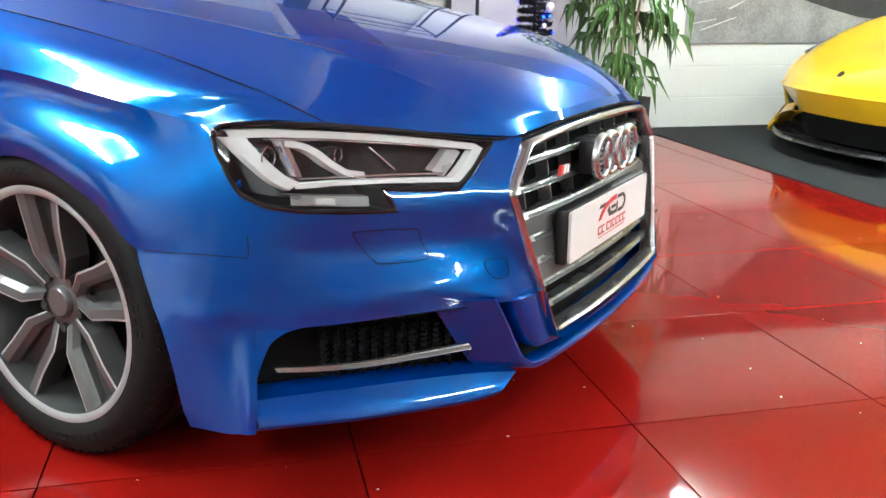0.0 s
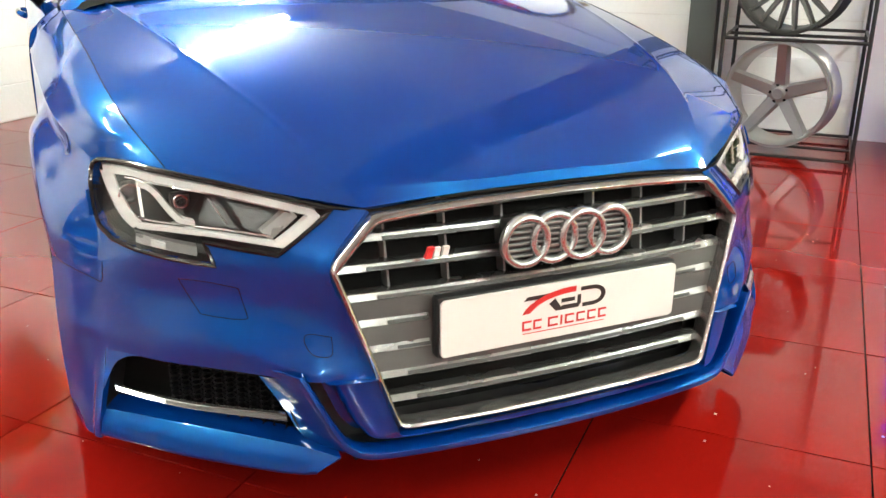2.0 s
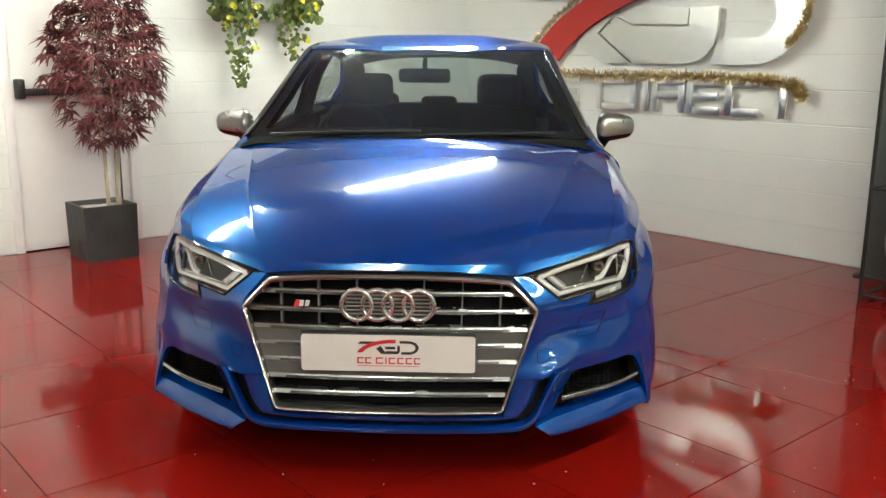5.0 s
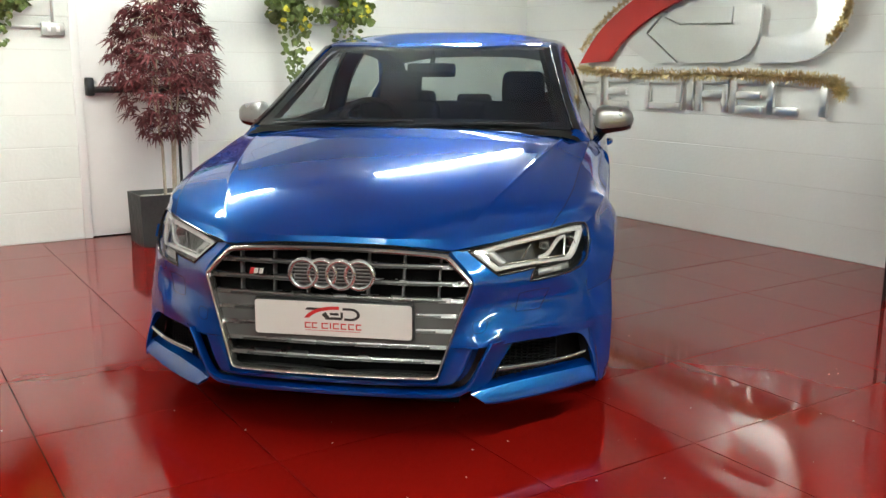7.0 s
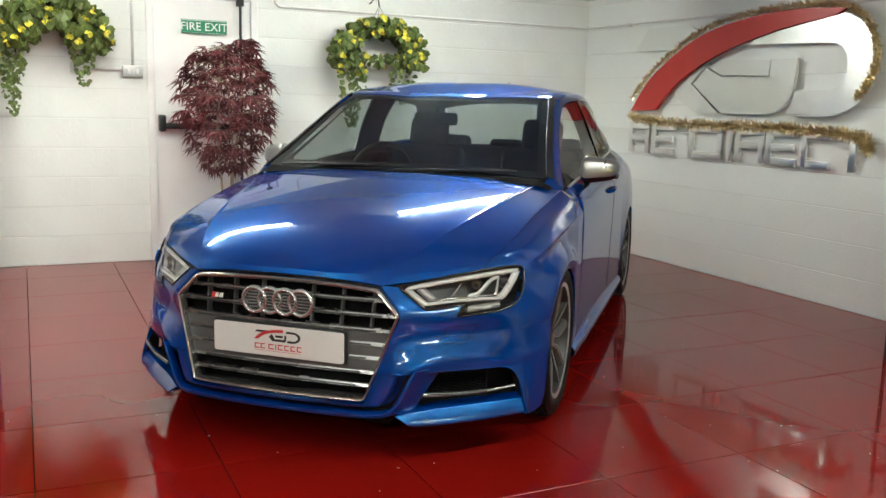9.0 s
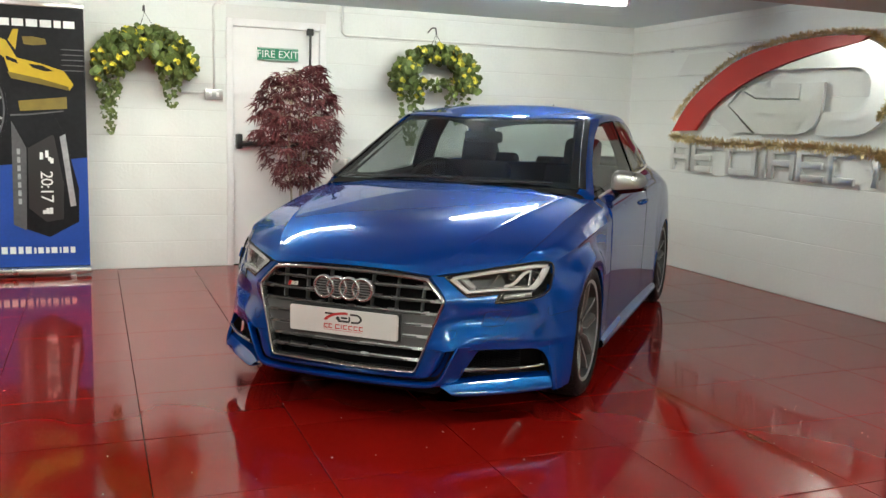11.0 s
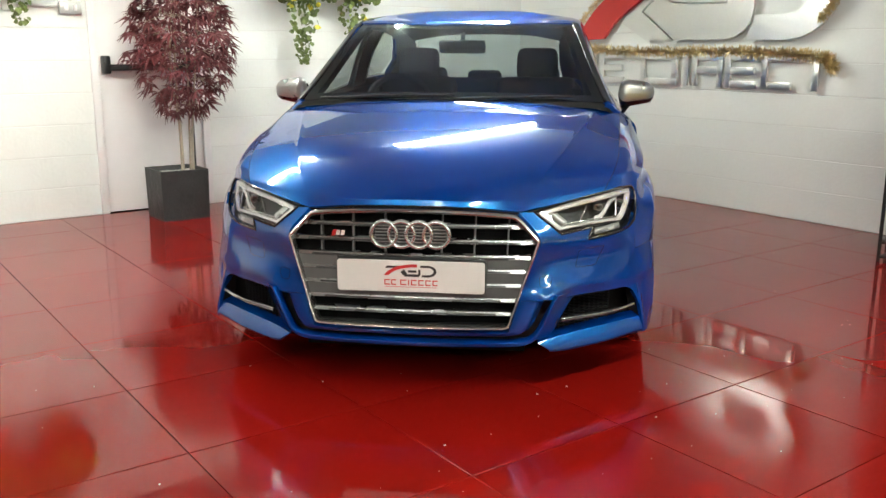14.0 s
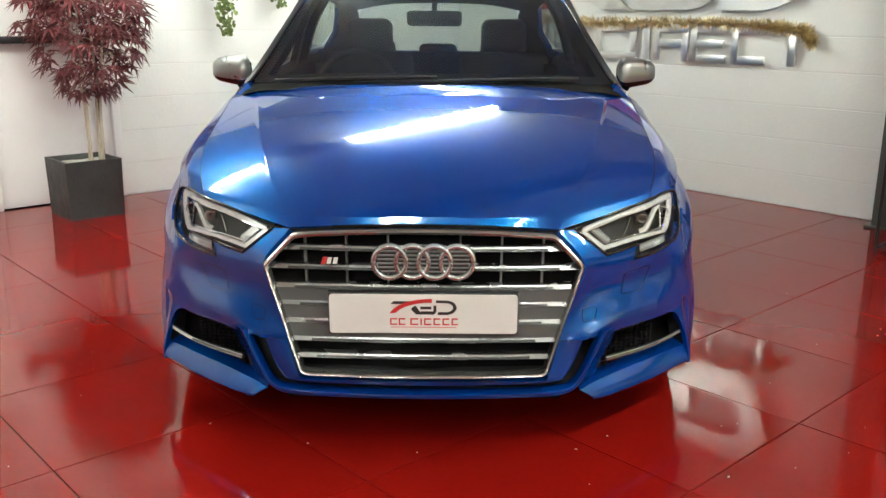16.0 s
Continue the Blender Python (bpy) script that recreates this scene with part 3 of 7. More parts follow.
bm = bmesh.new()
g = surf([[(.30, .10, .37), (.25, .10, .27), (0, .07, .25)], [(.53, .13, .38), (.46, .10, .21), (0, .07, .19)]], 4, 20)
sheet(bm, g)
finish(bm, mirror=True, out=(0, 1, .3))
part("lower_intake_lining", bm, BLACK_PLASTIC, car)
bm = bmesh.new()
sheet(bm, surf([[(0, .004, .206), (.30, .016, .207), (.43, .040, .214)], [(0, .20, .200), (.30, .20, .200), (.47, .20, .205)]], 6, 20))
finish(bm, mirror=True, rim=.004, out=(0, .1, .4))
part("lower_intake_floor", bm, BLACK_PLASTIC, car)


def front_side(s):
    """What the bumper carries on one side: blade, strut, fog recess, trim strip, covers."""
    bm = bmesh.new()
    top = np.array([(.447, .036, .207), (.50, .088, .213), (.58, .160, .216), (.70, .266, .217), (.79, .348, .217), (.832, .385, .216)])
    low = np.array([(.490, .047, .177), (.520, .070, .171), (.58, .120, .167), (.70, .224, .166), (.79, .312, .168), (.845, .362, .171)])
    rows = [top + np.array([0, .05, .012]), top, top * .96 + low * .04 + np.array([0, -.002, .001]), top * .5 + low * .5 + np.array([.001, -.003, .002]), top * .06 + low * .94 + np.array([0, -.002, .001]),
            low, low + np.array([0, .006, -.007]), low + np.array([-.004, .07, -.010])]
    sheet(bm, np.stack([catmull(r, 50) for r in rows]))
    finish(bm, rim=0.004, out=(.6, 1, .2))
    side_part("bumper_blade", bm, PAINT, car, s, sharp=30)

    # fog recess lined in black
    bm = bmesh.new()
    top = [(.495, .062, .360), (.60, .150, .356), (.69, .243, .351), (.75, .315, .348), (.812, .385, .343)]
    low = [(.485, .11, .20), (.60, .19, .205), (.70, .29, .21), (.77, .36, .215), (.845, .42, .215)]
    back = lambda p, d: [(x - .02, y + d, z) for x, y, z in p]
    sheet(bm, surf([top, back(top, .07), back(low, .06), low], 10, 20))
    finish(bm, out=(.6, 1, .3))
    side_part("fog_recess", bm, SHADOW_BLACK, car, s)
    bm = bmesh.new()
    sheet(bm, surf([[(.815, .386, .345), (.828, .376, .27), (.843, .368, .20)], [(.77, .40, .345), (.785, .41, .27), (.80, .42, .20)]], 8, 10))
    finish(bm, out=(1, 1, .3))
    side_part("fog_recess_cheek", bm, SHADOW_BLACK, car, s)
    bm = bmesh.new()
    bow = catmull([(.722, .279, .3485), (.768, .330, .343), (.797, .358, .325), (.814, .368, .295), (.828, .373, .262)], 16)
    sheet(bm, np.array([[(.814, .385, .342)] * 16, bow, bow + np.array([-.012, .03, -.004])]))
    finish(bm, out=(.6, 1, .3))
    side_part("recess_corner", bm, PAINT, car, s)

    # honeycomb insert
    bm = bmesh.new()
    for i in range(11):
        for j in range(13):
            x = .512 + i * .0185
            z = .212 + j * .0112 + (.0056 if i % 2 else 0)
            if z > .352 or x > .715:
                continue
            y = .105 + (x - .50) * .90 + .030
            ring = lambda k, d: [bm.verts.new((x + .0123 * k * c, y + d, z + .0064 * k * q)) for c, q in ((1, 0), (.5, 1), (-.5, 1), (-1, 0), (-.5, -1), (.5, -1))]
            o, q, d = ring(1.0, 0), ring(.80, -.001), ring(.78, .014)
            for k in range(6):
                bm.faces.new((o[k], o[(k + 1) % 6], q[(k + 1) % 6], q[k]))
                bm.faces.new((q[k], q[(k + 1) % 6], d[(k + 1) % 6], d[k]))
    tagged(side_part("honeycomb_insert", bm, MESH_BLACK, car, s, "black honeycomb grille insert", smooth=False), kind="stuff")

    strip = catmull([(.530, .098, .275), (.60, .158, .270), (.68, .226, .266), (.75, .292, .267), (.807, .348, .273)], 24)
    bm = bmesh.new()
    sheet(bm, np.array([[(x, y + a, z + b * (1 - .4 * i / 23)) for i, (x, y, z) in enumerate(strip)] for a, b in ((.012, .0066), (.002, .0062), (-.005, -.0044), (-.003, -.0064), (.010, -.0066))]))
    strip_ob = side_part("trim_strip", bm, BRIGHT_TRIM, car, s, "chrome trim strip across the fog recess")
    bm = bmesh.new()
    sheet(bm, np.array([[(x, y + a, z + b) for x, y, z in strip[:16]] for a, b in ((.004, .0036), (-.0016, .0030), (-.0054, -.0024), (-.001, -.0030))]))
    side_part("inlay", bm, GREY_PLASTIC, strip_ob, s)

    # flush covers and seams: black beads on the skin stand for the gaps' shade
    def gap(pts, name, n=24, r=.0016, closed=False, lift=.0004):
        p = catmull(pts + pts[:1] if closed else pts, n)
        bm = bmesh.new()
        line = []
        for x, z in p:
            d = (even_pts[:, 0] - x) ** 2 + (even_pts[:, 2] - z) ** 2
            near = np.argpartition(d, 4)[:4]
            w = 1 / (d[near] + 1e-7)
            line.append((x, float((even_pts[near, 1] * w).sum() / w.sum()) - lift, z))
        tube(bm, line, r, 6)
        side_part(name, bm, SHADOW_BLACK, car, s)

    gap([(.588, .511), (.63, .515), (.672, .514), (.676, .508), (.652, .458), (.644, .452), (.60, .452), (.577, .456), (.576, .463), (.584, .505)], "washer_cover_gap", 60, closed=True, r=.0009)
    gap([(.448, .438), (.485, .440), (.492, .425), (.480, .405), (.452, .406)], "tow_cover_gap", 40, closed=True, r=.0008)
    bm = bmesh.new()
    seam = np.vstack([front_net[36:46:3, 110], catmull([front_net[45, 110], front_net[47, 111], front_net[48, 114]], 5)[1:], front_net[48, 117::4]])
    tube(bm, [shell_pts[((shell_pts - p) ** 2).sum(1).argmin()] for p in seam], .0009, 6)
    side_part("bumper_seam", bm, SHADOW_BLACK, car, s)
    # shade along the bonnet's shut lines, laid on as black beads
    bm = bmesh.new()
    shut = [r[-1] for r in HOOD_OUT]
    tube(bm, catmull(shut, 40), .0013, 6)
    side_part("bonnet_gap", bm, SHADOW_BLACK, car, s)
    bm = bmesh.new()
    tube(bm, [(x, y - .001, z - .004) for x, y, z in catmull(HOOD_IN[0] + HOOD_OUT[0][1:], 30)], .003, 6)
    side_part("bonnet_front_gap", bm, SHADOW_BLACK, car, s)


def headlamp(s):
    lamp = tagged(new("headlamp"), "clear headlamp with a silver light guide and dark housing")
    lamp.parent = car
    out = [Vector((x, skin(x, z), z)) for x, z in LAMP]
    cx, cz = .63, .63
    # housing bowl
    bm = bmesh.new()
    n = len(out)
    rings = []
    for k, dy in ((1.0, .001), (.99, .02), (.95, .055), (.80, .075)):
        rings.append([bm.verts.new((cx + (p.x - cx) * k, p.y + dy, cz + (p.z - cz) * k)) for p in out])
    for a, b in zip(rings, rings[1:]):
        for i in range(n):
            bm.faces.new((a[i], a[(i + 1) % n], b[(i + 1) % n], b[i]))
    bm.faces.new(rings[-1])
    bmesh.ops.triangulate(bm, faces=[f for f in bm.faces if len(f.verts) > 4])
    side_part("housing", bm, LAMP_DARK, lamp, s, smooth=False)
    # gasket
    bm = bmesh.new()
    ring = []
    for i in range(n):
        a, b = LAMP[i], LAMP[(i + 1) % n]
        for t in (0, .25, .5, .75):
            x, y, z = on_skin(a[0] + (b[0] - a[0]) * t, a[1] + (b[1] - a[1]) * t, .0005)
            off = .0030 * min(1, max(0, (x - .74) / .05))
            ring.append((x + off, y - off, z))
    tube(bm, ring, .0045, 8, closed=True)
    side_part("gasket", bm, GLOSS_BLACK, lamp, s)
    # clear lens on the skin
    bm = bmesh.new()
    sheet(bm, skin_net[:50] - np.array([0, .0025, 0]), keep=lambda x, y, z: inside(x, z, LAMP))
    finish(bm, out=(.4, 1, .4))
    lens = side_part("lens", bm, LENS, lamp, s, "clear lens")
    lens.visible_shadow = False

    def ribbon(name, path, w, depth, thick, material, label="", n=40, straight=False):
        """A flat light guide along x, z points, set back behind the lens."""
        p = catmull(path, n)
        if straight:
            a = np.array(path, float)
            q = np.linspace(0, len(a) - 1, n)
            p = np.stack([np.interp(q, range(len(a)), a[:, c]) for c in (0, 1)], axis=1)
        bm = bmesh.new()
        rows = []
        for i, (x, z) in enumerate(p):
            t = p[min(i + 1, n - 1)] - p[max(i - 1, 0)]
            t = t / (np.linalg.norm(t) + 1e-9)
            nx, nz = -t[1], t[0]
            q = []
            for k, dy in ((-1, thick), (-.8, 0), (.8, 0), (1, thick)):
                xx, zz = x + nx * k * w / 2, z + nz * k * w / 2
                q.append((xx, skin(min(max(xx, .43), .798), zz) + depth + dy, zz))
            rows.append(q)
        sheet(bm, np.array(rows))
        return side_part(name, bm, material, lamp, s, label)

    ribbon("upper_light_guide", [(.450, .650), (.52, .6635), (.60, .6765), (.68, .6865), (.735, .690), (.776, .688)], .015, .006, .012, LAMP_DRL, "frosted white light guide", 40, True)
    ribbon("outer_light_guide", [(.770, .686), (.762, .652), (.748, .616), (.733, .599)], .024, .010, .012, LAMP_DRL, "frosted white light guide")
    ribbon("inner_light_guide", [(.446, .651), (.480, .622), (.514, .5955)], .014, .006, .012, LAMP_DRL, "frosted white light guide", 20, True)
    ribbon("inner_reflector", [(.482, .648), (.510, .624), (.532, .606)], .022, .016, .012, LAMP_GREY, "", 20, True)
    ribbon("lower_light_guide", [(.510, .5955), (.56, .5985), (.62, .602), (.69, .603), (.735, .599)], .010, .006, .012, LAMP_DRL, "frosted white light guide", 40, True)
    ribbon("inner_trim", [(.525, .6075), (.60, .6115), (.68, .6125), (.742, .612)], .0035, .012, .01, LAMP_SILVER, "", 40, True)
    ribbon("inner_trim", [(.488, .649), (.54, .6585), (.60, .668), (.68, .6775), (.742, .6795)], .0035, .012, .01, LAMP_SILVER, "", 40, True)
    ribbon("divider", [(.722, .672), (.706, .668), (.692, .655), (.678, .634), (.660, .617), (.640, .613)], .014, .013, .02, LAMP_DRL)
    ribbon("divider", [(.722, .676), (.722, .615)], .007, .014, .02, LAMP_SILVER, "", 8, True)
    ribbon("divider", [(.612, .660), (.588, .618)], .003, .020, .02, LAMP_SILVER, "", 8, True)
    ribbon("lower_reflector", [(.738, .574), (.70, .571), (.665, .568), (.642, .566)], .022, .020, .015, LAMP_GREY)
    ribbon("lower_reflector", [(.715, .572), (.692, .570)], .014, .012, .015, LAMP_DRL, "", 8, True)
    for x, z, w, h in ((.737, .647, .026, .040), (.655, .648, .036, .026)):
        bm = bmesh.new()
        y = skin(x, z) + .035
        box(bm, x - w / 2, y, z - h / 2, x + w / 2, y + .03, z + h / 2, .006)
        proj = side_part("projector", bm, LAMP_DARK, lamp, s)
        bm = bmesh.new()
        bmesh.ops.create_uvsphere(bm, u_segments=20, v_segments=10, radius=h * .40, matrix=Matrix.Translation((x, y + .004, z)) @ Matrix.Diagonal((1, .6, 1, 1)))
        side_part("projector_lens", bm, GLOSS_BLACK, proj, s)
        bm = bmesh.new()
        tube(bm, [(x + h * .46 * math.cos(a), y - .003, z + h * .46 * math.sin(a)) for a in np.linspace(0, 2 * math.pi, 24, endpoint=False)], .002, 6, closed=True)
        side_part("projector_ring", bm, LAMP_SILVER, proj, s)


for s in (1, -1):
    wing(s)
    front_side(s)
    headlamp(s)

# ---- grille
grille = tagged(new("grille"), "single-frame grille with chrome surround and double bars")
grille.parent = car
half = [(0, .672), (.10, .671), (.20, .668), (.30, .662), (.350, .657), (.366, .653), (.380, .642), (.436, .584), (.4440, .574), (.4470, .566), (.4455, .555), (.430, .509), (.390, .390), (.3560, .285), (.3485, .268), (.338, .261), (.32, .258), (.16, .256), (0, .256)]
loop = half + [(-x, z) for x, z in half[-2:0:-1]]
bm = bmesh.new()
n = len(loop)
rings = []
for k, dy in ((0.0, .03), (0.0, -.001), (.18, -.007), (.45, -.0105), (.7, -.0095), (.92, -.005), (1.0, .0), (1.0, .03)):
    ring = []
    for i, (x, z) in enumerate(loop):
        (xa, za), (xb, zb) = loop[i - 1], loop[(i + 1) % n]
        t = Vector((xb - xa, zb - za)).normalized()
        nx, nz = -t.y, t.x
        if nx * x + nz * (z - .46) > 0:
            nx, nz = -nx, -nz
        w = .012 if abs(nz) < .5 or z < .4 else .017
        xx, zz = x + nx * w * k, z + nz * w * k
        ring.append(bm.verts.new((xx, grille_y(x, z) + dy, zz)))
    rings.append(ring)
for a, b in zip(rings, rings[1:]):
    for i in range(n):
        bm.faces.new((a[i], a[(i + 1) % n], b[(i + 1) % n], b[i]))
finish(bm, weld=.00001)
bmesh.ops.recalc_face_normals(bm, faces=bm.faces[:])
part("chrome_surround", bm, BRIGHT_TRIM, grille, "polished chrome surround", sharp=50)


def edge_x(z):
    return .35 + .0975 * (z - .269) / .301 if z < .57 else .4475 - (.4475 - .372) * (z - .57) / .083


bm = bmesh.new()
rows = []
for z in np.linspace(.262, .668, 12):
    e = edge_x(z) - .004
    rows.append([(x, grille_y(x, z) + .075, z) for x in np.linspace(-e, e, 24)])
sheet(bm, np.array(rows))
finish(bm, out=(0, 1, .4))
part("backing", bm, SHADOW_BLACK, grille)
for z in (.611, .558, .505, .457, .408, .357, .310):
    e = edge_x(z) - .012
    spans = [(-e, e)] if z not in (.457, .408) else [(-e, -.268), (.268, e)]
    for a, b in spans:
        xs = np.linspace(a, b, 30)
        bm = bmesh.new()
        g = [[(x, grille_y(x, z) + .016 + dy, z + dz) for x in xs] for dy, dz in ((.03, .0074), (.0085, .0072), (.0055, .0060), (-.0005, -.0054), (.001, -.0070), (.03, -.0074))]
        sheet(bm, np.array(g))
        bmesh.ops.recalc_face_normals(bm, faces=bm.faces[:])
        bar = part("slat", bm, SLAT, grille, "chrome-edged grille bar", sharp=25)
        i0 = a + (.052 if a < -.3 else .0)
        i1 = b - (.052 if b > .3 else .0)
        bm = bmesh.new()
        xs = np.linspace(i0, i1, 30)
        g = [[(x, grille_y(x, z) + .016 + dy, z + dz) for x in xs] for dy, dz in ((.0065, .0016), (.0016, .0012), (-.0014, -.0044), (.002, -.0050))]
        sheet(bm, np.array(g))
        bmesh.ops.recalc_face_normals(bm, faces=bm.faces[:])
        part("inlay", bm, INLAY, bar, "dark grey inlay", sharp=25)
# grey panel behind the number plate
bm = bmesh.new()
rows = []
for z in np.linspace(.360, .502, 8):
    e = edge_x(z) - .010
    rows.append([(x, grille_y(x, z) + .021, z) for x in np.linspace(-e, e, 24)])
sheet(bm, np.array(rows))
bmesh.ops.recalc_face_normals(bm, faces=bm.faces[:])
part("plate_panel", bm, GREY_PLASTIC, grille, "matt grey panel")
for x in (-.33, -.215, -.10, .10, .215, .33):
    bm = boxed(x - .002, 0, .508, x + .002, .03, .662)
    for v in bm.verts:
        v.co.y += grille_y(x, v.co.z) + .038
        v.co.x *= 1 + (v.co.z - .45) * .12
    part("rib", bm, GRILLE_RIB, grille, smooth=False)

# four plain interlocking rings
emblem = tagged(new("ring_emblem"), "four interlocking chrome rings on the grille")
emblem.parent = car
bm = boxed(-.125, .012, .553, .125, .05, .627, .006)
part("emblem_mount", bm, BLACK_PLASTIC, emblem)
for k in range(6):
    z = .5615 + .0114 * k
    part("emblem_bar", boxed(-.126, .007, z - .0022, .126, .013, z + .0022, .001), GRILLE_RIB, emblem, smooth=False)
for i in range(4):
    cx = -.0915 + .061 * i
    bm = bmesh.new()
    prof = [(.0370, .006), (.0374, -.002), (.0386, -.0052), (.0412, -.0078), (.0446, -.0088), (.0480, -.0078), (.0506, -.0052), (.0518, -.002), (.0522, .006)]
    lathe(bm, prof, 48, "Y", close=True)
    bmesh.ops.translate(bm, verts=bm.verts[:], vec=(cx, .004 + (i % 2) * .0022, .590))
    part("ring", bm, RING_CHROME, emblem, sharp=50)
badge = tagged(new("grille_badge"), "small red and chrome badge on the grille")
badge.parent = car
bm = bmesh.new()
prism(bm, [(-.283, .576), (-.271, .576), (-.264, .596), (-.276, .596)], .024, .032)
part("red_flash", bm, INK_RED, badge, smooth=False)
# chrome marks painted white in place of their bright reflection
for x in (-.267, -.250):
    bm = bmesh.new()
    prism(bm, [(x, .578), (x + .011, .578), (x + .015, .594), (x + .004, .594)], .024, .032)
    part("chrome_mark", bm, PLATE_WHITE, badge, smooth=False)

# plate with the dealer's mark as plain shapes
plate = tagged(new("number_plate"), "white show plate with a black and red mark in a dark holder")
plate.parent = car
plate.matrix_basis = pose(0, .010, 0)
part("holder", boxed(-.264, .002, .380, .264, .030, .501, .006), BLACK_PLASTIC, plate)
bm = bmesh.new()
corner = [(x + .010 * math.cos(radians(a)), z + .010 * math.sin(radians(a))) for x, z, a0 in ((.250, .4865, 0), (-.250, .4865, 90), (-.250, .3945, 180), (.250, .3945, 270)) for a in range(a0, a0 + 91, 15)]
prism(bm, corner, -.005, .001, None, .0008)
part("plate_face", bm, PLATE_WHITE, plate, smooth=False)


def flat_mark(outline, material, name, y=-.0058):
    bm = bmesh.new()
    prism(bm, outline, y, y + .001)
    part(name, bm, material, plate, smooth=False)


arc = lambda cx, cz, rx, rz, a0, a1, n=14: [(cx + rx * math.cos(a), cz + rz * math.sin(a)) for a in np.linspace(radians(a0), radians(a1), n)]
flat_mark(arc(.02, .432, .115, .053, 168, 88) + arc(.02, .432, .100, .042, 88, 163), INK_RED, "red_sweep", -.0064)
flat_mark([(-.082, .478), (-.035, .478), (-.045, .470), (-.090, .470)], INK_BLACK, "black_mark")
flat_mark([(-.035, .456), (-.022, .466), (-.004, .440), (-.020, .440)], INK_BLACK, "black_mark")
flat_mark([(-.012, .440), (.030, .440), (.036, .448), (.036, .466), (.028, .466), (.028, .449), (-.006, .449)], INK_BLACK, "black_mark")
flat_mark([(-.008, .455), (.022, .455), (.022, .463), (-.008, .463)], INK_BLACK, "black_mark")
flat_mark(arc(.062, .460, .030, .021, -90, 90) + [(.035, .481), (.035, .473)] + arc(.062, .460, .020, .013, 90, -90) + [(.040, .447), (.040, .439)], INK_BLACK, "black_mark")
for x0, x1 in ((-.092, -.072), (-.068, -.050), (-.036, -.014), (-.008, -.004), (.002, .022), (.028, .047), (.053, .072), (.078, .096)):
    flat_mark([(x0, .409), (x1, .409), (x1, .413), (x0, .413)], INK_RED, "red_bar")
    flat_mark([(x0, .425), (x1, .425), (x1, .429), (x0, .429)], INK_RED, "red_bar")
    flat_mark([(x0, .413), (x0 + .004, .413), (x0 + .004, .425), (x0, .425)], INK_RED, "red_bar")
flat_mark([(-.09, .402), (.092, .402), (.092, .4035), (-.09, .4035)], INK_RED, "red_bar")

# ---- body behind the wings
SIDE = [
    [(.800, 1.38, .926), (.850, 1.38, .886), (.882, 1.38, .816), (.884, 1.38, .52), (.872, 1.38, .20)],
    [(.797, 1.95, .962), (.848, 1.95, .912), (.884, 1.95, .838), (.880, 1.95, .52), (.868, 1.95, .20)],
    [(.790, 2.56, .995), (.846, 2.56, .935), (.884, 2.56, .855), (.880, 2.56, .52), (.868, 2.56, .20)],
    [(.778, 3.06, 1.02), (.840, 3.06, .955), (.884, 3.06, .866), (.884, 3.08, .52), (.876, 3.14, .20)],
]
QUARTER = [
    [(.778, 3.06, 1.02), (.840, 3.06, .955), (.884, 3.06, .866), (.884, 3.08, .52), (.876, 3.14, .20)],
    [(.770, 3.14, 1.025), (.836, 3.14, .960), (.883, 3.15, .868), (.890, 3.16, .56), (.892, 3.165, .40)],
    [(.755, 3.28, 1.030), (.828, 3.28, .965), (.881, 3.28, .872), (.893, 3.29, .70), (.897, 3.29, .565)],
    [(.730, 3.48, 1.035), (.812, 3.48, .970), (.876, 3.48, .875), (.892, 3.48, .75), (.898, 3.48, .632)],
    [(.700, 3.68, 1.030), (.790, 3.68, .965), (.864, 3.68, .870), (.888, 3.68, .70), (.893, 3.67, .565)],
    [(.670, 3.82, 1.020), (.765, 3.83, .955), (.848, 3.83, .860), (.872, 3.82, .60), (.882, 3.80, .36)],
    [(.640, 3.95, 1.005), (.735, 3.97, .945), (.815, 3.98, .850), (.838, 3.98, .60), (.840, 3.96, .25)],
    [(.0, 4.10, .99), (.0, 4.17, .93), (.0, 4.20, .84), (.0, 4.23, .60), (.0, 4.20, .25)],
]


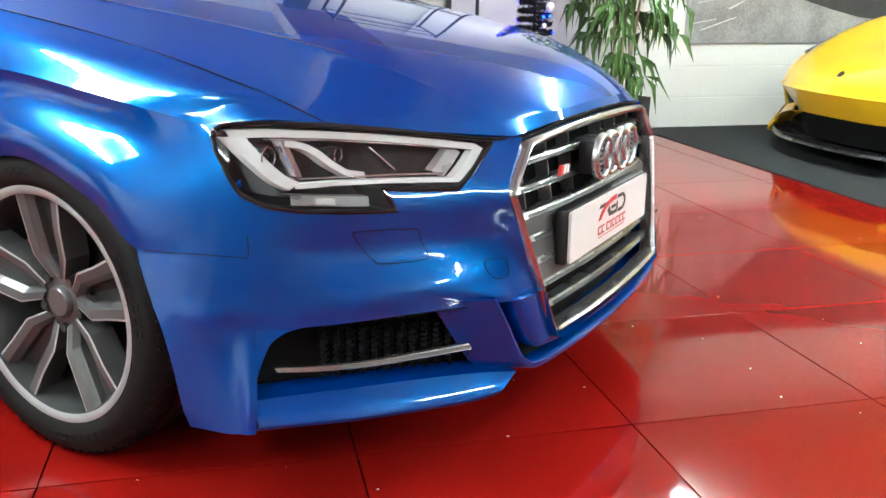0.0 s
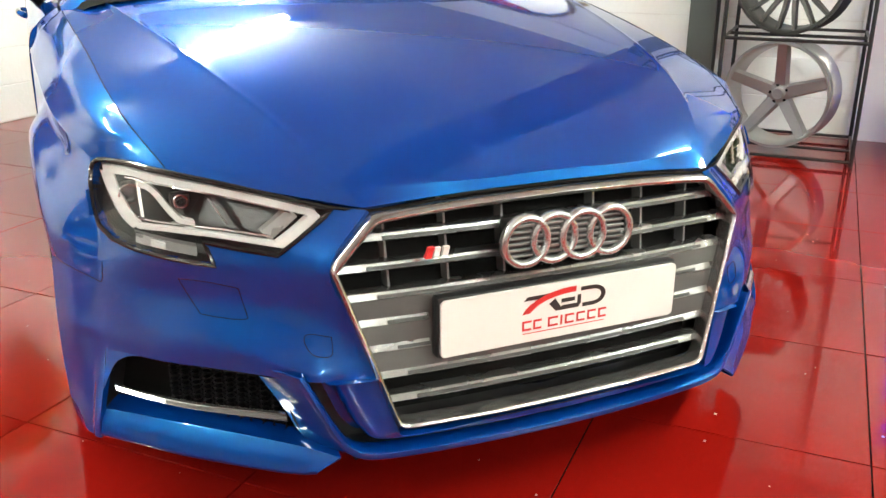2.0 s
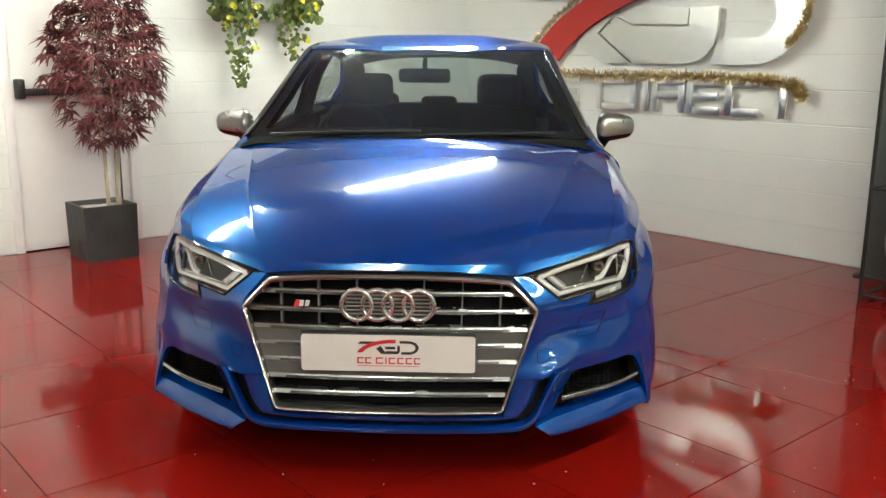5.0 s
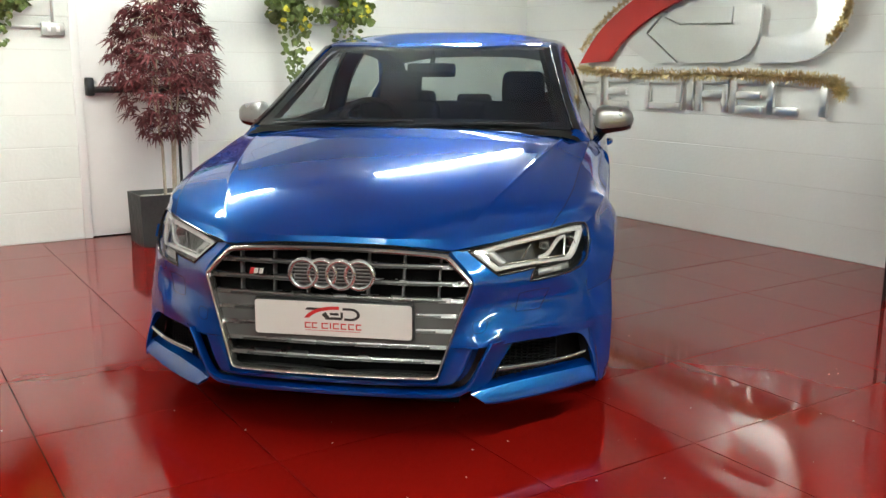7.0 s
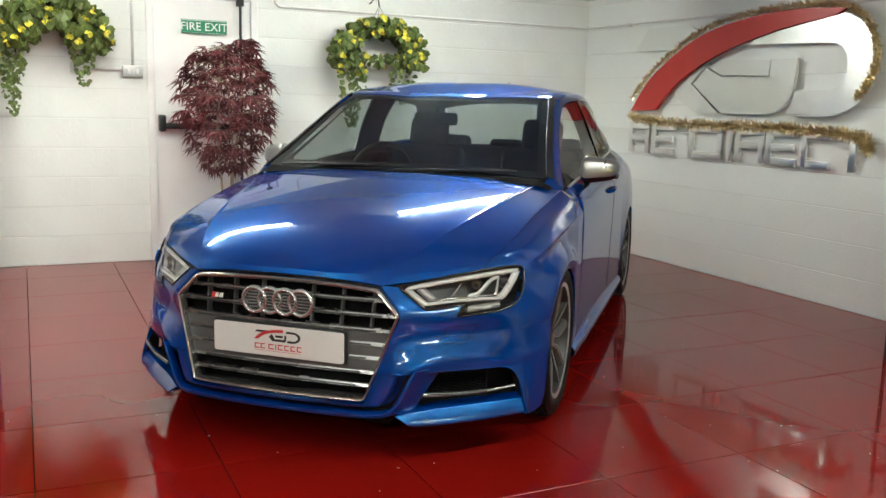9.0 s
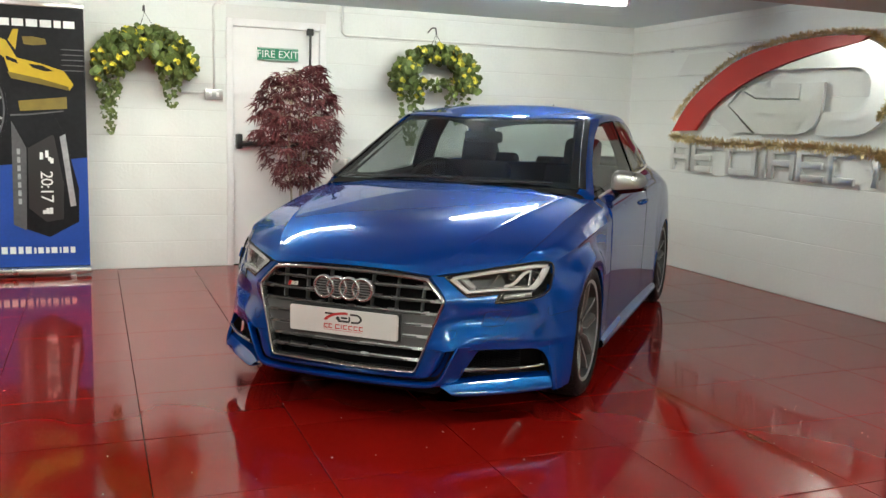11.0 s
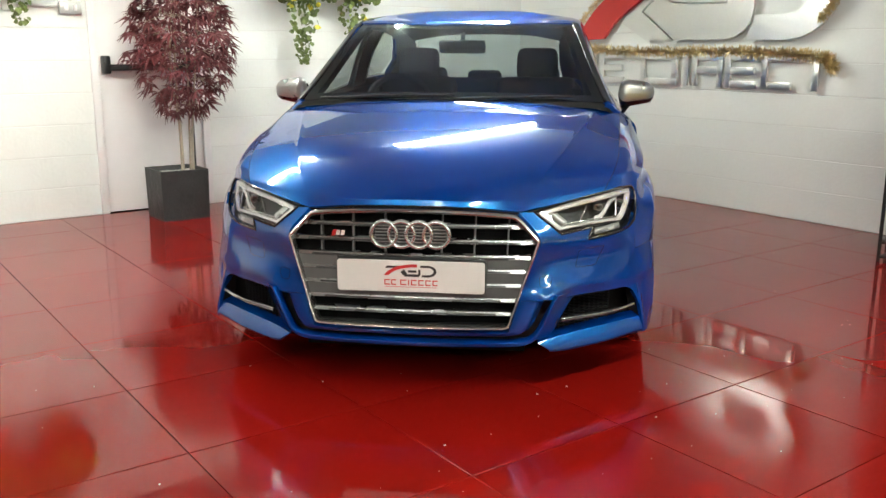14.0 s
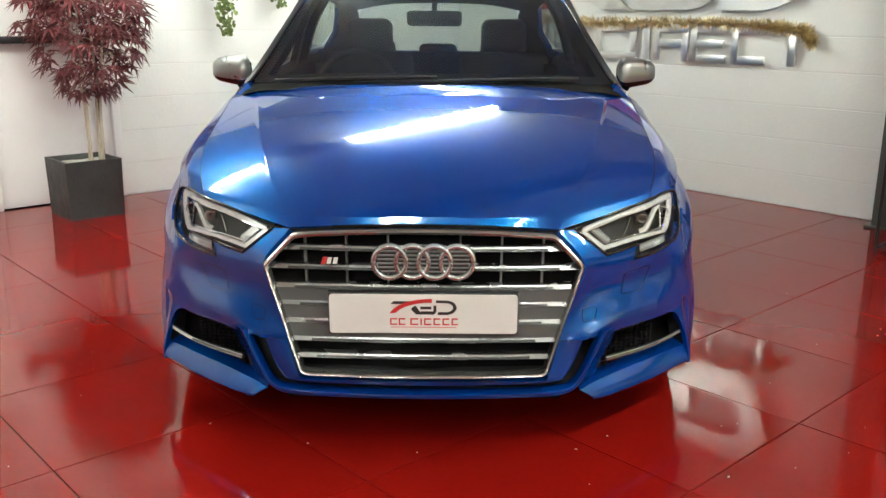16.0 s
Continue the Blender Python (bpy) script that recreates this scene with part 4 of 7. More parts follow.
def flank(s):
    bm = bmesh.new()
    sheet(bm, surf(SIDE, 40, 30), keep=lambda x, y, z: y < 2.55)
    finish(bm, rim=.015, out=(0, 2, .5))
    d = side_part("door", bm, PAINT, car, s, sharp=60)
    bm = bmesh.new()
    tube(bm, catmull([(.885, 2.30, .835), (.905, 2.34, .842), (.910, 2.42, .845), (.905, 2.50, .842), (.884, 2.53, .838)], 16), .011, 8)
    side_part("door_handle", bm, PAINT, d, s)
    bm = bmesh.new()
    sheet(bm, surf(SIDE, 40, 30), keep=lambda x, y, z: y > 2.55)
    sheet(bm, surf(QUARTER[:-1], 50, 30))
    finish(bm, rim=.018, out=(0, 3, .5))
    side_part("rear_quarter", bm, PAINT, car, s, sharp=60)
    bm = bmesh.new()
    sheet(bm, surf([[(.86, 1.22, .215), (.866, 2.2, .215), (.866, 3.12, .215)], [(.893, 1.235, .185), (.897, 2.2, .185), (.893, 3.13, .185)],
                    [(.890, 1.235, .155), (.893, 2.2, .155), (.890, 3.13, .155)], [(.82, 1.235, .145), (.82, 2.2, .145), (.82, 3.13, .145)]], 10, 30))
    finish(bm, out=(0, 2, .3))
    side_part("sill", bm, PAINT, car, s)
    # a black bead down each door edge draws the shade in its gap
    for y in (1.382, 2.55):
        row = SIDE[0] if y < 2 else [tuple(np.array(SIDE[2][k])) for k in range(5)]
        bm = bmesh.new()
        tube(bm, [(x + .0005, y, z) for x, _, z in catmull(row, 30)], .0009, 6)
        side_part("door_gap", bm, SHADOW_BLACK, car, s)
    # pillars and rails
    bm = bmesh.new()
    sheet(bm, dome([[(.722, 1.257, .978), (.672, 1.487, 1.085), (.620, 1.744, 1.203), (.576, 1.99, 1.308), (.590, 2.30, 1.346), (.590, 2.8, 1.346), (.570, 3.3, 1.30), (.54, 3.62, 1.25)],
                    [(.757, 1.285, .966), (.702, 1.515, 1.082), (.650, 1.77, 1.196), (.616, 2.02, 1.299), (.628, 2.32, 1.332), (.626, 2.8, 1.334), (.604, 3.26, 1.286), (.60, 3.52, 1.20)],
                    [(.786, 1.335, .942), (.724, 1.555, 1.066), (.672, 1.80, 1.176), (.644, 2.06, 1.272), (.648, 2.34, 1.300), (.645, 2.8, 1.300), (.628, 3.22, 1.256), (.66, 3.42, 1.13)]], 10, 60))
    finish(bm, rim=.02, out=(0, 2.4, .9))
    side_part("pillar_and_rail", bm, PAINT, car, s, sharp=60)
    bm = bmesh.new()
    sheet(bm, dome([[(.650, 1.27, .965), (.605, 1.50, 1.075), (.558, 1.757, 1.192), (.520, 2.01, 1.296), (.560, 2.30, 1.320), (.560, 2.8, 1.320), (.54, 3.3, 1.275), (.52, 3.60, 1.225)],
                    [(.752, 1.35, .925), (.694, 1.57, 1.048), (.642, 1.82, 1.158), (.614, 2.08, 1.254), (.620, 2.34, 1.280), (.618, 2.8, 1.280), (.60, 3.22, 1.235), (.63, 3.42, 1.11)]], 4, 50))
    finish(bm, out=(0, 2.4, .9))
    side_part("pillar_lining", bm, TRIM_DARK, car, s)
    bm = bmesh.new()
    tube(bm, dome([[(.722, 1.257, .980), (.672, 1.487, 1.087), (.620, 1.744, 1.205), (.576, 1.99, 1.310)]] * 2, 2, 30)[0], .006, 6)
    sheet(bm, dome([[(.724, 1.257, .984), (.674, 1.487, 1.091), (.622, 1.744, 1.209), (.579, 1.985, 1.312)], [(.752, 1.280, .975), (.697, 1.508, 1.090), (.646, 1.765, 1.204), (.606, 2.0, 1.308)]], 4, 30))
    side_part("windscreen_trim", bm, GLOSS_BLACK, car, s)
    bm = bmesh.new()
    sheet(bm, dome([[(.752, 1.44, 1.005), (.676, 1.78, 1.165), (.645, 2.06, 1.268), (.646, 2.5, 1.297)], [(.796, 1.40, .935), (.797, 1.8, .955), (.794, 2.1, .972), (.790, 2.5, .993)]], 10, 24))
    finish(bm, out=(0, 2, .9))
    side_part("front_side_window", bm, SIDE_GLASS, car, s, "side window glass").visible_shadow = False
    bm = bmesh.new()
    sheet(bm, dome([[(.645, 2.60, 1.297), (.640, 2.9, 1.293), (.628, 3.2, 1.255), (.66, 3.40, 1.13)], [(.788, 2.60, .998), (.784, 2.9, 1.01), (.774, 3.15, 1.022), (.745, 3.38, 1.032)]], 10, 20))
    finish(bm, out=(0, 2.6, .9))
    side_part("rear_side_window", bm, SIDE_GLASS, car, s, "side window glass").visible_shadow = False
    bm = bmesh.new()
    sheet(bm, dome([[(.648, 2.49, 1.30), (.725, 2.52, 1.15), (.792, 2.55, .995)], [(.648, 2.61, 1.30), (.725, 2.61, 1.15), (.790, 2.61, .998)]], 4, 12))
    finish(bm, rim=.03, out=(0, 2.5, .9))
    side_part("door_pillar", bm, GLOSS_BLACK, car, s)
    bm = bmesh.new()
    tube(bm, catmull([(.802, 1.40, .932), (.799, 1.95, .966), (.792, 2.56, .999), (.780, 3.06, 1.024), (.73, 3.46, 1.038)], 40), .007, 6)
    side_part("window_seal", bm, SATIN, car, s, "satin window strip")
    bm = bmesh.new()
    sheet(bm, dome([[(.60, 2.38, 1.285), (.685, 2.40, 1.14), (.750, 2.42, .93)], [(.60, 2.76, 1.285), (.685, 2.76, 1.14), (.750, 2.76, .93)]], 4, 12))
    finish(bm, rim=.01, out=(0, 2.5, .9))
    side_part("door_pillar_lining", bm, TRIM_DARK, car, s)
    # rear corner: C pillar
    bm = bmesh.new()
    sheet(bm, dome([[(.66, 3.42, 1.13), (.60, 3.52, 1.20), (.54, 3.62, 1.25)], [(.730, 3.48, 1.036), (.66, 3.70, 1.10), (.56, 3.80, 1.12)], [(.700, 3.68, 1.031), (.65, 3.85, 1.03), (.60, 4.0, .995)]], 10, 14))
    finish(bm, rim=.02, out=(0, 3.2, .8))
    side_part("rear_pillar", bm, PAINT, car, s)
    bm = bmesh.new()
    sheet(bm, dome([[(.66, 3.42, 1.13), (.60, 3.52, 1.20), (.54, 3.62, 1.25)], [(.730, 3.48, 1.036), (.66, 3.70, 1.10), (.56, 3.80, 1.12)], [(.700, 3.68, 1.031), (.65, 3.85, 1.03), (.60, 4.0, .995)]], 10, 14) * np.array([.95, 1, 1]) + np.array([0, -.03, -.03]))
    finish(bm, out=(0, 3.2, .8))
    side_part("rear_pillar_lining", bm, TRIM_DARK, car, s)
    # door mirror
    mir = tagged(new("door_mirror"), "satin silver door mirror on a black foot")
    mir.parent = car
    def shell(z_low, z_high, grow):
        """A slice of the mirror's body between two heights given as shares of its own height."""
        bm = bmesh.new()
        rows = []
        for k in np.linspace(0, 1, 22):
            end = min(1, (1 - abs(2 * k - 1) ** 5) ** .5 + .02)
            x = .808 + .190 * k
            top, bot = 1.070 - .026 * k ** 1.6, .920 + .030 * k
            mid, hz = (top + bot) / 2, (top - bot) / 2 * end
            yc, hy = 1.675 + .080 * k, (.072 - .018 * k) * end
            row = []
            for a in np.linspace(math.pi * .5, math.pi * 2.5, 29):
                c, q = math.cos(a), math.sin(a)
                z = math.copysign(abs(q) ** .62, q)
                z = min(max(z, z_low), z_high)
                y = -math.copysign(abs(c) ** .72, c)
                row.append((x, yc + hy * grow * (y if y < 0 else y * .45), mid + hz * z * grow))
            rows.append(row)
        sheet(bm, np.array(rows))
        finish(bm, out=(.9, 1.74, 1.0))
        return bm

    side_part("mirror_cap", shell(-.55, 1.0, 1.0), MIRROR_SILVER, mir, s, "satin silver mirror cap", sharp=50)
    side_part("mirror_base", shell(-1.0, -.5, .97), GLOSS_BLACK, mir, s)
    bm = bmesh.new()
    sheet(bm, surf([[(.800, 1.66, .905), (.828, 1.68, .935), (.855, 1.685, .965)], [(.842, 1.63, .905), (.868, 1.655, .935), (.895, 1.675, .962)], [(.842, 1.74, .910), (.868, 1.75, .935), (.895, 1.76, .962)], [(.800, 1.76, .910), (.828, 1.76, .935), (.855, 1.765, .965)], [(.800, 1.66, .905), (.828, 1.68, .935), (.855, 1.685, .965)]], 20, 8))
    finish(bm, out=(.85, 1.7, .93))
    side_part("mirror_foot", bm, GLOSS_BLACK, mir, s)
    bm = boxed(-.080, .0, -.046, .085, .004, .048, .02, pose(.905, 1.768, .99, 0, 0, 20))
    side_part("mirror_glass", bm, CHROME, mir, s)


for s in (1, -1):
    flank(s)

ROOF = [
    [(0, 1.93, 1.345), (.30, 1.945, 1.336), (.576, 1.99, 1.308)],
    [(0, 2.05, 1.366), (.30, 2.06, 1.358), (.582, 2.08, 1.326)],
    [(0, 2.35, 1.392), (.30, 2.35, 1.386), (.590, 2.32, 1.348)],
    [(0, 2.80, 1.392), (.30, 2.80, 1.385), (.590, 2.80, 1.346)],
    [(0, 3.30, 1.355), (.30, 3.30, 1.345), (.570, 3.30, 1.300)],
    [(0, 3.70, 1.300), (.30, 3.69, 1.290), (.540, 3.62, 1.250)],
]
bm = bmesh.new()
sheet(bm, dome(ROOF, 40, 24))
finish(bm, mirror=True, rim=.02, out=(0, 2.6, .8))
part("roof", bm, PAINT, car, sharp=60)
bm = bmesh.new()
tube(bm, catmull([(0, 3.38, 1.385), (0, 3.42, 1.44), (0, 3.46, 1.465)], 8), .008, 8, taper=[1.6, 1.3, 1, .8, .7, .6, .5, .4])
part("roof_aerial", bm, GLOSS_BLACK, car)

SCREEN = [
    [(0, 1.20, .985), (.36, 1.21, .984), (.722, 1.257, .978)],
    [(0, 1.47, 1.118), (.33, 1.475, 1.112), (.672, 1.487, 1.086)],
    [(0, 1.72, 1.238), (.31, 1.73, 1.230), (.620, 1.744, 1.204)],
    [(0, 1.93, 1.343), (.30, 1.945, 1.334), (.576, 1.99, 1.306)],
]
bm = bmesh.new()
sheet(bm, dome(SCREEN, 24, 20))
finish(bm, mirror=True, out=(0, 2.4, .8))
part("windscreen", bm, GLAZING, car, "windscreen glass").visible_shadow = False
bm = bmesh.new()
g = dome(SCREEN, 60, 30) + np.array([0, .003, -.004])
sheet(bm, g[:6])
sheet(bm, g[-4:])
sheet(bm, g[:, -3:])
finish(bm, mirror=True, out=(0, 2.4, .8))
part("windscreen_border", bm, GLOSS_BLACK, car, "black printed glass border")
bm = bmesh.new()
sheet(bm, surf([[(0, 1.14, .962), (.35, 1.15, .960), (.68, 1.17, .950), (.78, 1.24, .900)], [(0, 1.25, .985), (.36, 1.25, .985), (.70, 1.29, .978), (.79, 1.34, .925)]], 4, 20))
finish(bm, mirror=True, out=(0, 1.4, .6))
part("scuttle", bm, SHADOW_BLACK, car)
for s in (1, -1):
    bm = bmesh.new()
    sheet(bm, surf([[(.712, 1.220, .953), (.755, 1.244, .934), (.792, 1.266, .913)], [(.722, 1.240, .966), (.757, 1.266, .953), (.792, 1.300, .932)], [(.730, 1.262, .974), (.759, 1.290, .963), (.792, 1.340, .940)]], 8, 10))
    finish(bm, rim=.006, out=(0, 1.4, .5))
    side_part("wing_corner", bm, PAINT, car, s)
for a, b in (((-.62, 1.232, .988), (.02, 1.245, 1.004)), ((-.02, 1.222, .986), (.58, 1.25, 1.002))):
    bm = bmesh.new()
    tube(bm, catmull([a, tuple((np.array(a) + np.array(b)) / 2 + np.array([0, -.012, .004])), b], 12), .006, 6)
    part("wiper", bm, BLACK_PLASTIC, car)
bm = bmesh.new()
sheet(bm, dome([[(0, 3.66, 1.292), (.28, 3.65, 1.282), (.50, 3.60, 1.245)], [(0, 3.86, 1.14), (.29, 3.85, 1.135), (.545, 3.80, 1.118)], [(0, 4.06, 1.0), (.30, 4.05, .998), (.58, 3.99, .992)]], 10, 14))
finish(bm, mirror=True, out=(0, 3, .8))
part("rear_window", bm, SIDE_GLASS, car, "rear window glass").visible_shadow = False
bm = bmesh.new()
sheet(bm, surf([[(0, 4.06, 1.0), (.30, 4.05, .998), (.58, 3.99, .992), (.640, 3.95, 1.005)],
                [(0, 4.18, .90), (.40, 4.16, .90), (.70, 4.05, .90), (.785, 3.975, .90)],
                [(0, 4.22, .70), (.40, 4.20, .70), (.72, 4.10, .70), (.83, 3.98, .70)],
                [(0, 4.22, .45), (.40, 4.20, .45), (.72, 4.10, .45), (.84, 3.97, .45)],
                [(0, 4.16, .22), (.40, 4.14, .22), (.70, 4.05, .22), (.84, 3.96, .25)]], 20, 20))
finish(bm, mirror=True, out=(0, 3, .6))
part("tailgate_and_bumper", bm, PAINT, car)
# plain dark boxes for the underside, also keeping light out from below
bm = bmesh.new()
box(bm, -.40, .10, .15, .40, .50, .185)
box(bm, -.55, .50, .15, .55, 3.95, .19)
box(bm, -.80, 1.26, .152, .80, 3.08, .188)
part("underbody", bm, SHADOW_BLACK, car)
# unseen dark box added behind the grille to stop light coming through
bm = bmesh.new()
box(bm, -.38, .20, .19, .38, 1.15, .62)
part("engine_bay_block", bm, SHADOW_BLACK, car)

# ---- cabin
bm = bmesh.new()
sheet(bm, surf([[(0, 1.22, .945), (.40, 1.24, .94), (.72, 1.32, .925)], [(0, 1.55, .985), (.40, 1.55, .98), (.74, 1.58, .95)], [(0, 1.78, .955), (.40, 1.78, .95), (.74, 1.78, .93)], [(0, 1.84, .70), (.40, 1.84, .70), (.74, 1.84, .70)]], 16, 20))
finish(bm, mirror=True, out=(0, 1.8, .2))
part("dashboard", bm, TRIM_DARK, car)
part("cabin_floor", boxed(-.78, 1.2, .20, .78, 3.9, .30), TRIM_DARK, car)
for s in (1, -1):
    bm = bmesh.new()
    sheet(bm, surf([[(.797, 1.40, .930), (.794, 1.95, .963), (.787, 2.56, .996), (.775, 3.06, 1.02)], [(.72, 1.42, .915), (.72, 1.95, .945), (.70, 2.56, .97), (.68, 3.06, .99)], [(.74, 1.42, .80), (.74, 1.95, .80), (.72, 2.56, .80), (.70, 3.06, .80)]], 8, 20))
    finish(bm, out=(0, 2.2, .6))
    side_part("door_sill_trim", bm, TRIM_DARK, car, s)
    side_part("door_lining", boxed(.76, 1.40, .30, .80, 3.4, .93, .01), TRIM_DARK, car, s)
    side_part("cabin_side_lining", boxed(.60, 2.62, .30, .66, 3.6, .98, .01), TRIM_DARK, car, s)
part("rear_bulkhead", boxed(-.66, 3.42, .30, .66, 3.50, .98, .02), TRIM_DARK, car)
bm = bmesh.new()
sheet(bm, dome(ROOF, 24, 14) * np.array([1.02, 1, 1]) + np.array([0, .004, -.022]))
finish(bm, mirror=True, out=(0, 2.6, .8))
part("headlining", bm, TRIM_DARK, car)
wheel_c = Vector((-.37, 1.95, .90))
bm = bmesh.new()
tilt = pose(*wheel_c, 68, 0, 0)
tube(bm, [tilt @ Vector((.182 * math.cos(a), .182 * math.sin(a), 0)) for a in np.linspace(0, 2 * math.pi, 40, endpoint=False)], .016, 8, closed=True)
sw = part("steering_wheel", bm, SEAT, car)
part("steering_hub", boxed(-.07, -.06, -.03, .07, .05, .03, .02, tilt), TRIM_DARK, sw)
for a in (0, 180, 270):
    bm = bmesh.new()
    cyl(bm, tilt @ Vector((0, 0, 0)), tilt @ Vector((.175 * math.cos(radians(a)), .175 * math.sin(radians(a)), 0)), .016, .012, 8)
    part("steering_spoke", bm, SATIN, sw)


def seat(x, y, w, back_h, head, lean=18):
    st = tagged(new("car_seat"), "black leather seat")
    st.parent = car
    part("cushion", boxed(x - w / 2, y - .45, .32, x + w / 2, y + .05, .50, .05, seg=3), SEAT, st)
    m = pose(x, y, .45, -lean, 0, 0)
    part("backrest", boxed(-w / 2, -.06, 0, w / 2, .08, back_h, .055, m, 3), SEAT, st)
    for hx, hw, hh in head:
        h = part("headrest", boxed(hx - hw / 2, -.045, back_h - .02, hx + hw / 2, .055, back_h + hh, .050 if hh > .15 else .035, m, 4), SEAT, st)
        for k in (-.05, .05):
            bm = bmesh.new()
            cyl(bm, m @ Vector((hx + k, 0, back_h - .02)), m @ Vector((hx + k, 0, back_h + .06)), .007)
            part("headrest_post", bm, CHROME, h)


seat(-.38, 2.62, .50, .62, [(0, .26, .19)])
seat(.38, 2.62, .50, .62, [(0, .26, .19)])
seat(0, 3.25, 1.20, .60, [(-.40, .26, .07), (0, .24, .05), (.40, .26, .07)], 20)
bm = boxed(-.125, -.02, -.034, .125, .02, .034, .017, pose(.0, 1.80, 1.225, 10, 0, -8), 3)
rv = part("rear_view_mirror", bm, GLOSS_BLACK, car)
bm = bmesh.new()
cyl(bm, (0, 1.80, 1.24), (0, 1.86, 1.30), .012)
part("mirror_stalk", bm, GLOSS_BLACK, rv)


# ---- wheels
def road_wheel(x, y, s):
    w = tagged(new("road_wheel"), "grey alloy wheel with machined V-spokes and a low-profile tyre")
    w.parent = car
    w.matrix_basis = pose(x, y, .322, 0, 0, 0 if s > 0 else 180)
    # outer face looks along +x of the wheel
    bm = bmesh.new()
    prof = [(.243, -.105), (.262, -.118), (.300, -.112), (.317, -.098), (.3225, -.075)]
    for gx in (-.045, -.012, .020, .050):
        prof += [(.323, gx - .012), (.323, gx - .004), (.316, gx - .003), (.316, gx + .003), (.323, gx + .004)]
    prof += [(.3225, .075), (.317, .098), (.300, .112), (.285, .117), (.262, .116), (.248, .106), (.243, .100)]
    lathe(bm, prof, 96)
    tyre = part("tyre", bm, RUBBER, w, "low-profile black tyre", sharp=40)
    # shoulder ribs across the tread, and raised bars of sidewall writing
    ribs, marks = bmesh.new(), bmesh.new()
    for k in range(72):
        turned = pose(0, 0, 0, 5 * k, 0, 0)
        box(ribs, .054, -.0014, .318, .088, .0014, .3250, 0, turned)
        box(ribs, .086, -.0012, .3085, .1045, .0012, .3165, 0, turned)
        if k % 18 < 7 and k % 18 != 3:
            box(marks, .1130, -.008, .270, .1178, .008, .274, 0, turned)
            box(marks, .1130, -.008, .282, .1176, .008, .286, 0, turned)
            box(marks, .1130, -.009, .270, .1178, -.005, .286, 0, turned)
    tagged(part("tread_pattern", ribs, RUBBER, tyre, smooth=False), kind="stuff")
    tagged(part("sidewall_writing", marks, RUBBER, tyre, "raised bars of sidewall writing", smooth=False), kind="stuff")
    bm = bmesh.new()
    lathe(bm, [(.243, .100), (.2475, .103), (.2475, .108), (.240, .108), (.231, .104), (.226, .085), (.215, .06), (.208, -.09), (.238, -.10), (.243, -.10)], 96)
    rim = part("rim", bm, RIM_DARK, w, sharp=30)
    bm = bmesh.new()
    lathe(bm, [(.2475, .1082), (.2400, .1092), (.2315, .1052), (.2300, .1040)], 96)
    part("rim_flange", bm, RIM_CUT, rim, "bright machined rim edge")
    for k in range(5):
        m = pose(0, 0, 0, 72 * k, 0, 0)
        # recessed web between the two arms of a pair
        bm = bmesh.new()
        web = [(.010, .055, .048), (.028, .105, .056), (.036, .175, .066), (.042, .236, .074)]
        vs = [[bm.verts.new(m @ Vector((x - (.0 if q else .012), w * q, r))) for q in (-1, 0, 1)] for w, r, x in web]
        for i in range(3):
            for j in range(2):
                bm.faces.new((vs[i][j], vs[i][j + 1], vs[i + 1][j + 1], vs[i + 1][j]))
        bmesh.ops.recalc_face_normals(bm, faces=bm.faces[:])
        part("spoke_web", bm, RIM_DARK, rim, smooth=False)
        for d in (-1, 1):
            bm = bmesh.new()
            rows = []
            for off, r, wd, xf in ((.008, .050, .0135, .072), (.033, .098, .0165, .086), (.038, .165, .0165, .095), (.047, .238, .0185, .101)):
                c = off * d
                rows.append([(xf - .058, c - wd * d, r), (xf - .018, c - wd * d, r), (xf - .004, c - wd * .35 * d, r), (xf - .001, c + wd * .72 * d, r), (xf - .002, c + wd * d, r), (xf - .058, c + wd * 1.05 * d, r)])
            vs = [[bm.verts.new(m @ Vector(q)) for q in r] for r in rows]
            for i in range(3):
                for j in range(5):
                    f = bm.faces.new((vs[i][j], vs[i][j + 1], vs[i + 1][j + 1], vs[i + 1][j]))
                    f.material_index = 1 if j == 3 else 0
            bmesh.ops.recalc_face_normals(bm, faces=bm.faces[:])
            part("spoke", bm, [RIM_GREY, RIM_CUT], rim, smooth=False)
    bm = bmesh.new()
    lathe(bm, [(.0001, .078), (.028, .078), (.032, .074), (.034, .066), (.060, .062), (.070, .050), (.072, .02)], 40)
    hub = part("hub", bm, RIM_GREY, rim)
    for k in range(5):
        a = radians(72 * k + 36)
        bm = bmesh.new()
        cyl(bm, (.045, .056 * math.sin(a), .056 * math.cos(a)), (.072, .056 * math.sin(a), .056 * math.cos(a)), .011, .010, 6)
        part("wheel_bolt", bm, RIM_DARK, rim)
    bm = bmesh.new()
    lathe(bm, [(.06, -.01), (.06, .0), (.165, .0), (.170, -.004), (.170, -.026), (.06, -.026)], 64)
    part("brake_disc", bm, DISC, w, "steel brake disc")
    bm = boxed(-.05, -.065, .105, .022, .065, .185, .012, pose(0, 0, 0, -70 if s > 0 else 70, 0, 0))
    part("brake_caliper", bm, CALIPER, w, "dark red brake caliper")
    return w


